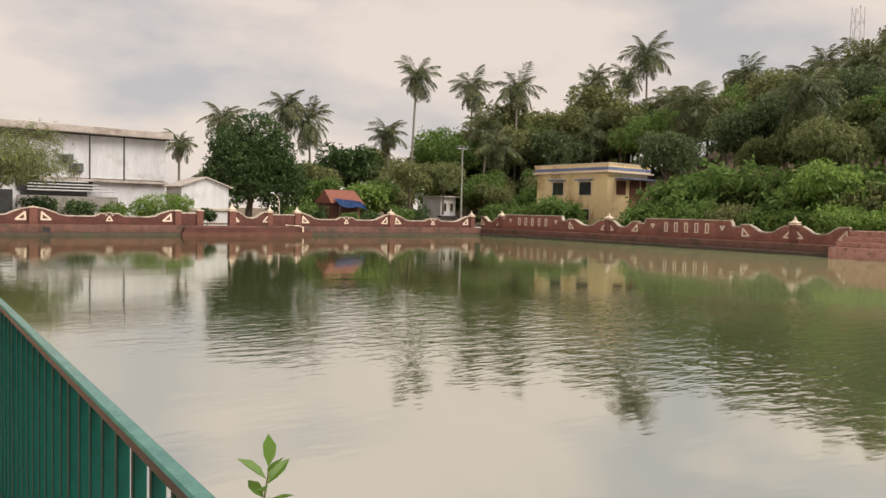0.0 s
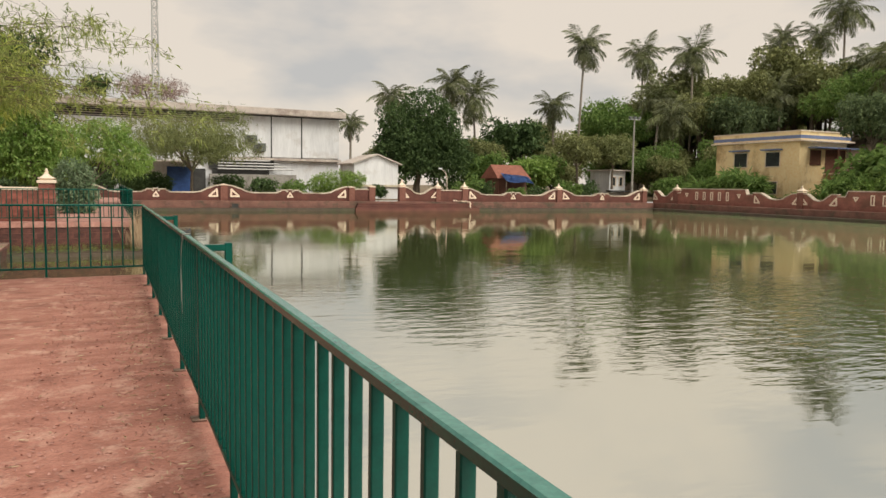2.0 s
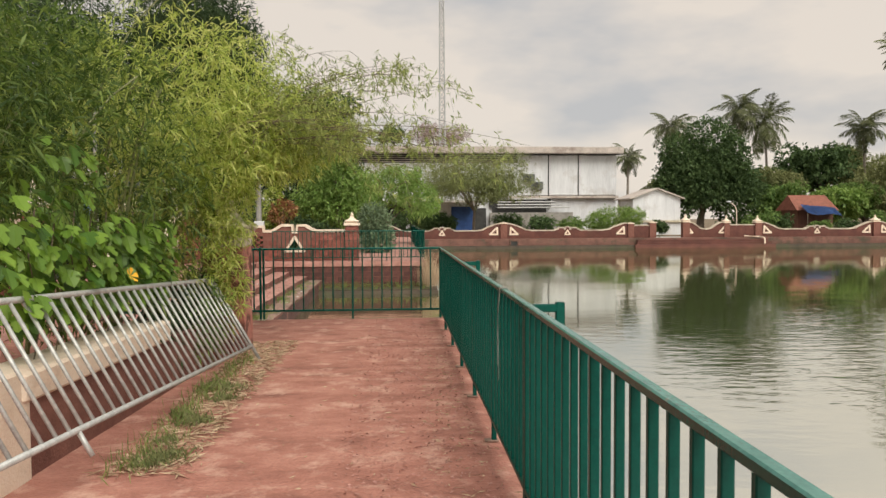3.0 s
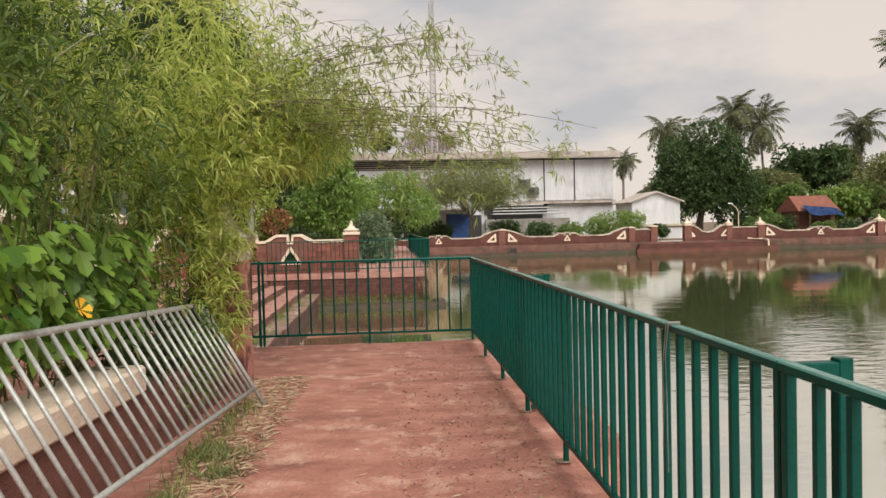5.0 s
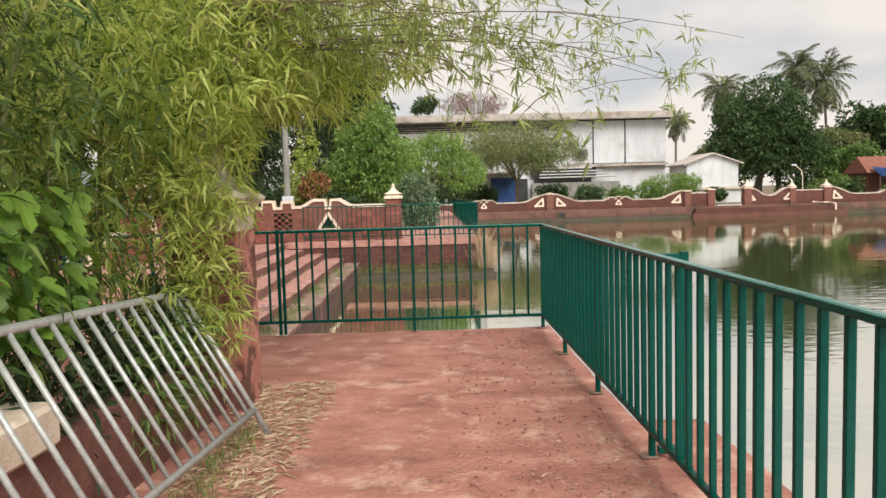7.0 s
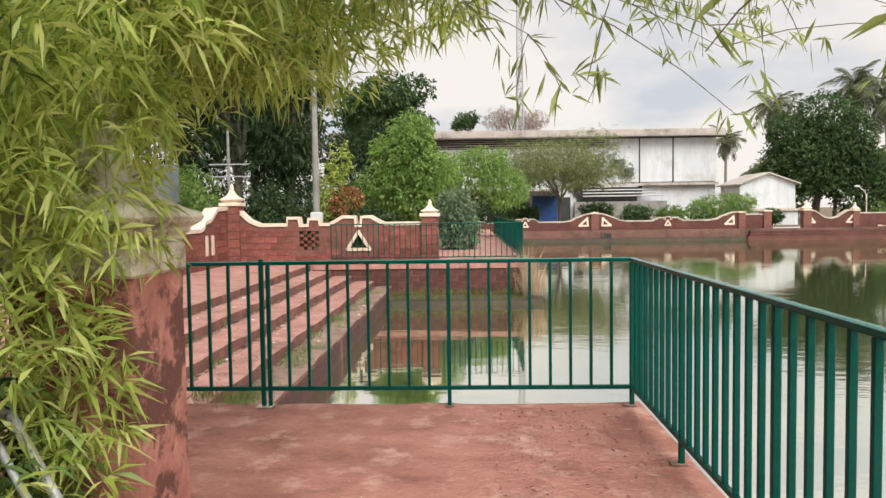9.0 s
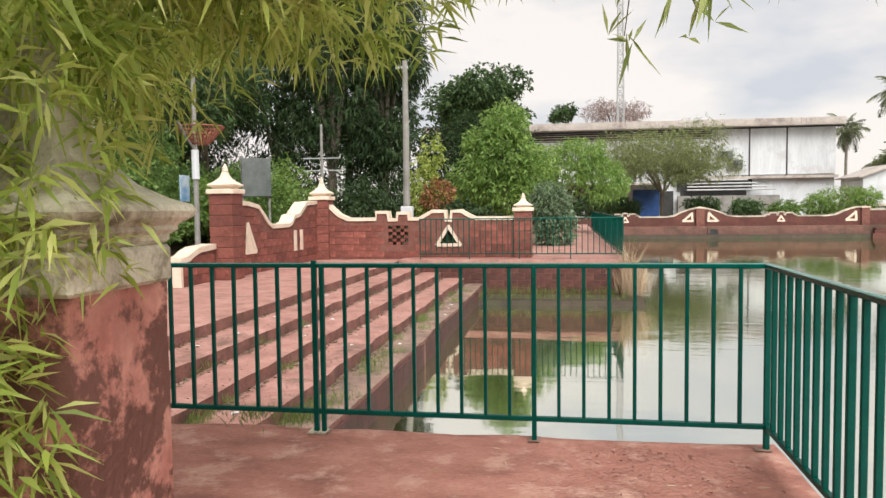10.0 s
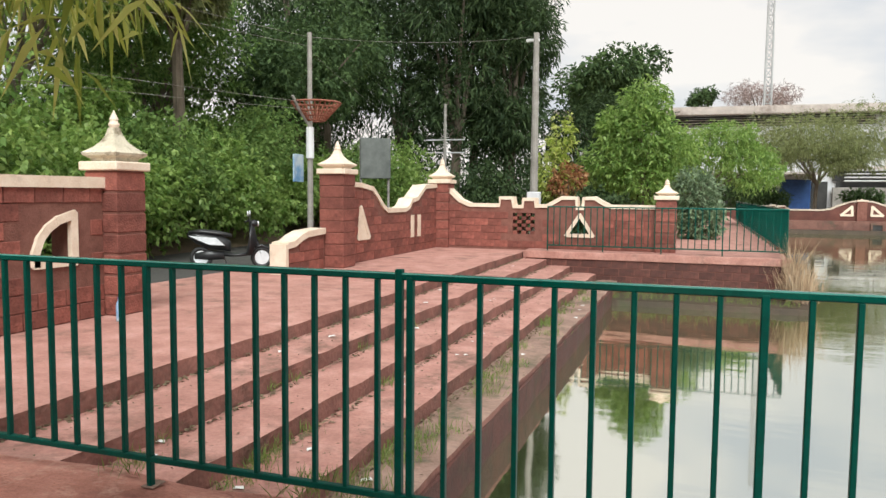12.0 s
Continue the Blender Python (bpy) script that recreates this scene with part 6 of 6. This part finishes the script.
for s0, md, e in MAINS:
    s0, md, e = np.array(s0), np.array(md), np.array(e)
    ctrl = 2 * md - 0.5 * (s0 + e)
    q = np.linspace(0, 1, 11)[:, None]
    pts = (1 - q) ** 2 * s0 + 2 * q * (1 - q) * ctrl + q ** 2 * e
    bm = bmesh.new()
    tube(bm, [tuple(v) for v in pts], [0.006 - 0.0045 * float(v[0]) for v in q], 5)
    roots, ways = [], []
    for k in range(11):
        a = pts[rngn.integers(2, 11)]
        d = rngn.normal(size=3) * np.array((0.5, 0.5, 0.35)) + np.array((0.35, 0, 0.1))
        ln = 0.22 + 0.35 * rngn.random()
        tw = [a + d * ln * u + np.array((0, 0, -0.35 * ln * u * u)) for u in (0, 0.35, 0.7, 1.0)]
        tube(bm, [tuple(v) for v in tw], [0.0028, 0.0024, 0.002, 0.0014], 4)
        for m in range(6):
            c = tw[rngn.integers(1, 4)] + rngn.normal(size=3) * 0.045
            base = rngn.normal(size=3) * 0.5 + np.array((0.2, 0, -0.75 if rngn.random() < 0.7 else 0.6))
            for u in range(3):
                roots.append(c)
                ways.append(base + rngn.normal(size=3) * 0.35)
    br = tagged(part("branch", bm, M_TWIG, bamboo), kind="stuff")
    ob = new("spray_leaves", leaf_mesh("spray_leaves", np.array(roots), np.array(ways), 0.075 + 0.055 * rngn.random(len(roots)), 0.010 + 0.005 * rngn.random(len(roots)), M_SPRAY, rngn, 0.08))
    ob.parent = br
    tagged(ob, "", "", "", "stuff")

# broad-leaved vine over the bamboo's foot
vine = thing("vine", "broad-leaved green climbing vine over the low parapet", "vine", "", "", pose(0, 0, 0))
rng = random.Random(19)
bm = bmesh.new()
lobes = ((0, 0), (0.18, 0.30), (0.50, 0.42), (0.46, 0.22), (0.78, 0.26), (1.0, 0.0))
for k in range(620):
    y = -6.9 + 3.0 * rng.random()
    z = 0.86 + (0.66 if rng.random() < 0.78 or y > -5.2 else 1.25) * rng.random() ** 1.1
    x = -2.80 + 0.03 * (y + 4.5) - 0.35 * rng.random() - 0.10 * (z > 1.6)
    s = 0.09 + 0.08 * rng.random()
    q = Euler((rng.uniform(-0.5, 0.5), rng.uniform(0.5, 1.4), rng.uniform(-1.2, 0.6))).to_matrix()
    up = [bm.verts.new(Vector((x, y, z)) + q @ Vector((u * s, v * s, 0.10 * s * abs(v) * 3))) for u, v in lobes]
    dn = [bm.verts.new(Vector((x, y, z)) + q @ Vector((u * s, -v * s, 0.10 * s * abs(v) * 3))) for u, v in lobes[1:-1]]
    bm.faces.new(up)
    bm.faces.new([up[0], *dn, up[-1]][::-1])
tagged(part("vine_leaves", bm, M_VINE, vine), kind="stuff")
for k in range(9):
    bm = bmesh.new()
    y = -6.6 + k * 0.3
    tube(bm, [(-3.0, y, 0.3), (-2.98, y + 0.2, 0.9), (-3.0, y + 0.1, 1.3), (-3.05, y + 0.3, 1.6)], [0.006] * 4, 5)
    part("stem", bm, M_TWIG, vine)
fl = thing("flower", "yellow orange trumpet flower on the vine", "flower", "", "", pose(-2.62, -5.80, 1.12, 20, 60, 10) @ Matrix.Scale(0.8, 4))
for i in range(5):
    bm = bmesh.new()
    a = i * 1.2566
    pts = [(0, 0, 0)] + [(0.07 * r * math.cos(a + w), 0.07 * r * math.sin(a + w), 0.03 * r) for r, w in ((0.5, -0.35), (1.0, -0.42), (1.08, 0), (1.0, 0.42), (0.5, 0.35))]
    bm.faces.new([bm.verts.new(p) for p in pts])
    part("petal", bm, M_FLOWER, fl)

# ---------------- small growth and litter ----------------
def tuft(name, label, spots, mat, h, seed, w=0.006, lean=0.35):
    """Grass blades round the given (x, y, z, radius, count) spots."""
    rng = np.random.default_rng(seed)
    P, D = [], []
    for x, y, z, r, k in spots:
        P.append(np.stack((x + rng.normal(size=k) * r, y + rng.normal(size=k) * r, np.full(k, z)), 1))
        D.append(rng.normal(size=(k, 3)) * lean + np.array((0, 0, 1.0)))
    P, D = np.concatenate(P), np.concatenate(D)
    ob = new(name, leaf_mesh(name, P, D, h * (0.5 + rng.random(len(P))), np.full(len(P), w), mat, rng, 0.1))
    return tagged(ob, label, "grass", "", "stuff")


rng = random.Random(23)
tuft("grass", "green grass tufts growing on the lowest step", [(-3.85 + 0.1 * rng.random() + 0.25 * (rng.random() < 0.3), 0.8 + 1.0 * k + rng.random(), -0.605, 0.10, 90) for k in range(13)] + [(-4.43, 1.2 + rng.random() * 3, -0.452, 0.06, 50) for k in range(5)] + [(-5.05, 1 + rng.random() * 6, -0.302, 0.05, 25) for k in range(5)], M_GRASS, 0.12, 51)
tuft("grass", "bright green grass patches on the lowest step", [(-3.72 + 0.12 * math.sin(k * 2.1), 2.1 + 0.09 * k, -0.605, 0.07, 55) for k in range(9)] + [(-3.7 + 0.1 * math.sin(k * 1.7), 4.6 + 0.12 * k, -0.605, 0.07, 40) for k in range(6)] + [(-3.75 + 0.08 * math.sin(k), 8.2 + 0.15 * k, -0.605, 0.07, 40) for k in range(6)] + [(-4.35 + 0.06 * math.sin(k), 1.0 + 0.1 * k, -0.453, 0.06, 30) for k in range(6)], M_GRASS, 0.09, 57)
tuft("grass", "low green weeds at the end of the walkway", [(-3.3, 0.25, -0.01, 0.10, 160), (-2.95, 0.22, -0.02, 0.07, 80), (-4.3, 0.15, -0.01, 0.06, 60)], M_GRASS, 0.11, 52)
tuft("grass", "tall dry grass at the corner of the landing", [(0.48, 14.7, -0.87, 0.16, 420), (0.52, 14.3, -0.87, 0.14, 260), (0.4, 14.9, -0.4, 0.08, 120)], M_STRAW, 0.85, 53, 0.010, 0.22)
tuft("grass", "thin weeds along the ledge of the landing", [(-3.2 + 0.28 * k, 14.9 + 0.05 * rng.random(), -0.87, 0.10, 70) for k in range(13)] + [(-3.3 + 0.3 * k, 13.75 + 0.1 * rng.random(), -0.88, 0.08, 45) for k in range(13)], M_GRASS, 0.24, 54)
tuft("grass", "bushy grey-green weeds beside the steel barrier", [(-2.36 + 0.22 * rng.random(), -6.8 + 2.4 * rng.random(), -0.005, 0.04 + 0.05 * rng.random(), rng.randrange(60, 200)) for k in range(13)], M_LEAFO, 0.075, 58, 0.011, 0.75)
tuft("grass", "weeds and dry stalks under the steel barrier", [(-2.35 + 0.06 * rng.random(), -6.9 + 0.18 * k, -0.005, 0.07, 26) for k in range(21)], M_GRASS, 0.13, 55)
rngn = np.random.default_rng(61)


def litter(name, label, k, x0, x1, y0, y1, z, mat, L, W):
    p = np.stack((x0 + (x1 - x0) * rngn.random(k), y0 + (y1 - y0) * rngn.random(k), np.full(k, z) + 0.012 * rngn.random(k)), 1)
    d = rngn.normal(size=(k, 3)) * np.array((1, 1, 0.05))
    ob = new(name, leaf_mesh(name, p, d, L * (0.5 + rngn.random(k)), np.full(k, W), mat, rngn, 0.02))
    return tagged(ob, label, "leaf litter", "", "stuff")


litter("leaf_litter", "dry fallen bamboo leaves along the parapet", 2300, -2.45, -1.95, -6.9, -2.9, 0.004, M_STRAW, 0.10, 0.011)
litter("leaf_litter", "scattered dry leaves on the walkway", 240, -2.1, -0.1, -13, -0.1, 0.002, M_STRAW, 0.06, 0.010)
litter("leaf_litter", "dry leaf drift beside the railing foot", 500, -0.45, -0.02, -10, -3, 0.002, M_STRAW, 0.05, 0.008)
litter("crumbs", "loose crumbs of worn laterite on the walkway", 3200, -1.05, -0.04, -12.5, -0.1, 0.001, M_STEP, 0.026, 0.014)
litter("leaf_litter", "dry leaves on the earth beside the pier", 700, -2.5, -1.9, -2.9, -2.0, 0.003, M_STRAW, 0.08, 0.010)

for k, (x, z) in enumerate(((-5.73, -0.15), (-5.08, -0.30), (-4.49, -0.45), (-3.89, -0.60))):
    litter("dirt", "dark dirt and dry leaf bits gathered at the back of a step", 900, x + 0.02, x + 0.10, 0.2, 14.9, z - 0.003, M_TWIG, 0.05, 0.02)
    litter("dirt", "dirt and dry leaf bits scattered over a step", 260, x + 0.05, x + 0.55, 0.2, 14.9, z - 0.004, M_TWIG, 0.035, 0.012)
# sapling at the pond edge
sap = thing("sapling", "young green sapling growing from the pond edge", "plant", "", "", pose(0.86, -10.86, -1.0))
bm = bmesh.new()
tube(bm, [(-0.05, -0.02, -0.2), (-0.02, 0.0, 0.6), (-0.04, 0.0, 1.15), (0.02, 0.02, 1.46)], [0.012, 0.010, 0.007, 0.004], 6)
part("stem", bm, M_CULM, sap)
rng = random.Random(4)
for i in range(12):
    bm = bmesh.new()
    s = 0.12 + 0.05 * rng.random()
    outline = [(0, 0), (0.3, 0.17), (0.62, 0.20), (1.0, 0), (0.62, -0.20), (0.3, -0.17)]
    vs = [bm.verts.new((u * s, v * s, 0.25 * s * abs(v) * 2)) for u, v in outline]
    bm.faces.new(vs[:4])
    bm.faces.new([vs[0], *vs[3:]])
    part("leaf", bm, M_VINE, sap, m=pose(-0.04 + 0.005 * i, 0.002 * i, 1.17 + 0.026 * i, rng.uniform(-25, 25), 8 - 5 * i, i * 137))

# ---------------- steel crowd barrier leaning on the parapet ----------------
bar_len = 4.9
A, U = Vector((-2.17, -3.2, 0.0)), Vector((-0.045, -1.0, 0)).normalized()
LEAN = Vector((-0.47, 0.12, 0.90)).normalized()
SIDE_AX = U.cross(LEAN).normalized()
BM = Matrix(((U.x, -SIDE_AX.x, LEAN.x, A.x), (U.y, -SIDE_AX.y, LEAN.y, A.y), (U.z, -SIDE_AX.z, LEAN.z, A.z), (0, 0, 0, 1)))
barrier = thing("crowd_barrier", "galvanised steel crowd barrier leaning back on the bamboo", "barrier", "", "", BM)
bm = bmesh.new()
part("top_rail", tube(bm, [(0.05, 0, 0.98), (0.3, 0, 1.02), (bar_len * 0.5, 0, 1.02), (bar_len, 0, 1.02)], [0.021] * 4, 10), M_STEEL, barrier, smooth=True)
bm = bmesh.new()
part("bottom_rail", rod(bm, (0.02, 0, 0.17), (bar_len, 0, 0.17), 0.019, 0.019, 10), M_STEEL, barrier, smooth=True)
bm = bmesh.new()
upright = mesh_of("bar", rod(bm, (0, 0, 0.17), (0, 0, 1.01), 0.0125, 0.0125, 8), M_STEEL, True)
for k in range(1, 35):
    share("bar", upright, barrier, pose(k * 0.142, 0, 0))
for x in (0.03, bar_len - 0.02):
    bm = bmesh.new()
    part("end_tube", rod(bm, (x, 0, 0.0), (x, 0, 1.0), 0.017, 0.017, 10), M_STEEL, barrier, smooth=True)
bm = bmesh.new()
part("foot", tube(bm, [(3.9, 0, 0.17), (3.9, 0.0, 0.08), (3.9, 0.0, 0.0)], [0.016] * 3, 8), M_STEEL, barrier, smooth=True)

# ---------------- parked scooter in the gateway ----------------
sc = thing("scooter", "black and silver scooter parked in the gateway", "scooter", "", "", pose(-9.95, 9.0, -0.03, 0, 0, 30) @ Matrix.Scale(0.9, 4))


def wheel(x):
    bm = bmesh.new()
    rings = []
    for i in range(24):
        a = i / 24 * 6.2832
        rings.append([bm.verts.new((x + (0.19 + 0.045 * math.cos(b_)) * math.cos(a), 0.045 * math.sin(b_), 0.235 + (0.19 + 0.045 * math.cos(b_)) * math.sin(a))) for b_ in np.linspace(0, 6.2832, 9)[:-1]])
    for i in range(24):
        for j in range(8):
            bm.faces.new((rings[i][j], rings[(i + 1) % 24][j], rings[(i + 1) % 24][(j + 1) % 8], rings[i][(j + 1) % 8]))
    w = part("wheel", bm, M_RUBBER, sc, smooth=True)
    bm = bmesh.new()
    part("rim", rod(bm, (x, -0.03, 0.235), (x, 0.03, 0.235), 0.15, 0.15, 20), M_SILVER, w)


wheel(-0.62)
wheel(0.62)


def loft(sections, mat, name, label=""):
    """A moulded body through sections of (x, half width, low z, high z)."""
    bm = bmesh.new()
    prev = None
    for x, w, z0, z1 in sections:
        ring = [bm.verts.new((x, w * math.cos(a) * (1 if abs(math.cos(a)) < 0.8 else 0.96), (z0 + z1) / 2 + (z1 - z0) / 2 * math.sin(a))) for a in np.linspace(0, 6.2832, 13)[:-1]]
        if prev:
            for i in range(12):
                bm.faces.new((prev[i], prev[(i + 1) % 12], ring[(i + 1) % 12], ring[i]))
        else:
            bm.faces.new(ring[::-1])
        prev = ring
    bm.faces.new(prev)
    return part(name, bm, mat, sc, label, True)


loft([(-0.88, 0.05, 0.66, 0.76), (-0.70, 0.15, 0.52, 0.78), (-0.40, 0.17, 0.40, 0.74), (-0.15, 0.14, 0.38, 0.68), (-0.02, 0.09, 0.36, 0.58)], M_BLACK, "rear_body")
loft([(-0.86, 0.10, 0.75, 0.80), (-0.60, 0.14, 0.74, 0.84), (-0.25, 0.14, 0.70, 0.80), (0.0, 0.08, 0.66, 0.74)], M_BLACK, "seat", "black vinyl seat")
for s in (-1, 1):
    bm = bmesh.new()
    slab(bm, [(-0.84, 0.70), (-0.45, 0.52), (-0.12, 0.50), (-0.30, 0.66)], 0.02, 0.165 * s - 0.01)
    part("side_panel", bm, M_SILVER, sc, "silver white side panel")
loft([(-0.15, 0.14, 0.26, 0.36), (0.10, 0.16, 0.25, 0.33), (0.34, 0.15, 0.27, 0.36)], M_BLACK, "footboard")
bm = bmesh.new()
slab(bm, [(0.30, 0.30), (0.42, 0.28), (0.52, 0.60), (0.46, 0.92), (0.38, 0.96), (0.36, 0.60)], 0.36, -0.18)
bmesh.ops.bevel(bm, geom=bm.edges[:], offset=0.03, segments=2, affect="EDGES")
part("front_shield", bm, M_BLACK, sc, "", True)
loft([(0.36, 0.10, 0.88, 1.0), (0.46, 0.13, 0.88, 1.04), (0.54, 0.08, 0.90, 1.0)], M_BLACK, "headlight_cowl")
bm = bmesh.new()
part("headlight", rod(bm, (0.53, 0, 0.95), (0.565, 0, 0.95), 0.06, 0.05, 14), M_LAMP, sc)
bm = bmesh.new()
part("handlebar", tube(bm, [(0.30, -0.34, 1.0), (0.36, -0.2, 1.02), (0.42, 0, 0.98), (0.36, 0.2, 1.02), (0.30, 0.34, 1.0)], [0.016] * 5, 8), M_BLACK, sc)
for s in (-1, 1):
    bm = bmesh.new()
    tube(bm, [(0.37, 0.2 * s, 1.02), (0.36, 0.27 * s, 1.14)], [0.007, 0.007], 6)
    mr = part("mirror", bm, M_BLACK, sc)
    bm = bmesh.new()
    part("mirror_head", rod(bm, (0.345, 0.28 * s, 1.17), (0.37, 0.28 * s, 1.17), 0.055, 0.05, 12), M_SILVER, mr)
bm = bmesh.new()
part("front_fork", tube(bm, [(0.42, 0, 0.8), (0.55, 0.0, 0.45), (0.62, 0.0, 0.24)], [0.04, 0.035, 0.03], 8), M_BLACK, sc)
loft([(0.40, 0.06, 0.40, 0.48), (0.62, 0.08, 0.46, 0.52), (0.82, 0.05, 0.36, 0.42)], M_BLACK, "mudguard")
loft([(-0.75, 0.06, 0.2, 0.34), (-0.45, 0.1, 0.18, 0.40), (-0.15, 0.08, 0.2, 0.36)], M_BLACK, "engine")
bm = bmesh.new()
part("stand", tube(bm, [(-0.2, 0.1, 0.3), (-0.1, 0.22, 0.02)], [0.012, 0.012], 6), M_STEEL, sc)

# ---------------- litter on the steps, bottle, paper ----------------
rng = random.Random(91)
bm = bmesh.new()
vs = [bm.verts.new((0.05 * math.cos(a) * r, 0.04 * math.sin(a) * r, 0.012 * h)) for a, r, h in ((0, 1, 0), (1.1, 0.8, 1), (2.2, 1.1, 0.2), (3.1, 0.7, 1.2), (4.2, 1, 0.1), (5.3, 0.9, 0.8))]
bm.faces.new(vs)
scrap = mesh_of("paper_scrap", bm, M_PAPER)
for k in range(34):
    s = rng.randrange(4)
    x = (-5.45, -4.85, -4.25, -3.6)[s] + rng.uniform(-0.22, 0.22)
    ob = new("paper_scrap", scrap)
    ob.matrix_basis = pose(x, 0.4 + 13 * rng.random() ** 1.3, (-0.15, -0.30, -0.45, -0.60)[s] + 0.002, 0, 0, rng.random() * 360) @ Matrix.Scale(0.4 + 0.8 * rng.random(), 4)
    tagged(ob, "crumpled scrap of white litter on the steps", "litter", "scraps of litter on the steps")
bt = thing("bottle", "empty clear blue plastic bottle beside the gate pier", "bottle", "", "", pose(-7.55, 3.55, 0.0))
bm = bmesh.new()
lathe(bm, [(0.032, 0.0), (0.035, 0.02), (0.035, 0.17), (0.03, 0.2), (0.013, 0.235), (0.013, 0.25)], 12, 0)
part("body", bm, M_SIGN, bt, smooth=True)
bm = bmesh.new()
part("cap", rod(bm, (0, 0, 0.25), (0, 0, 0.27), 0.015, 0.015, 10), M_BLUE, bt)
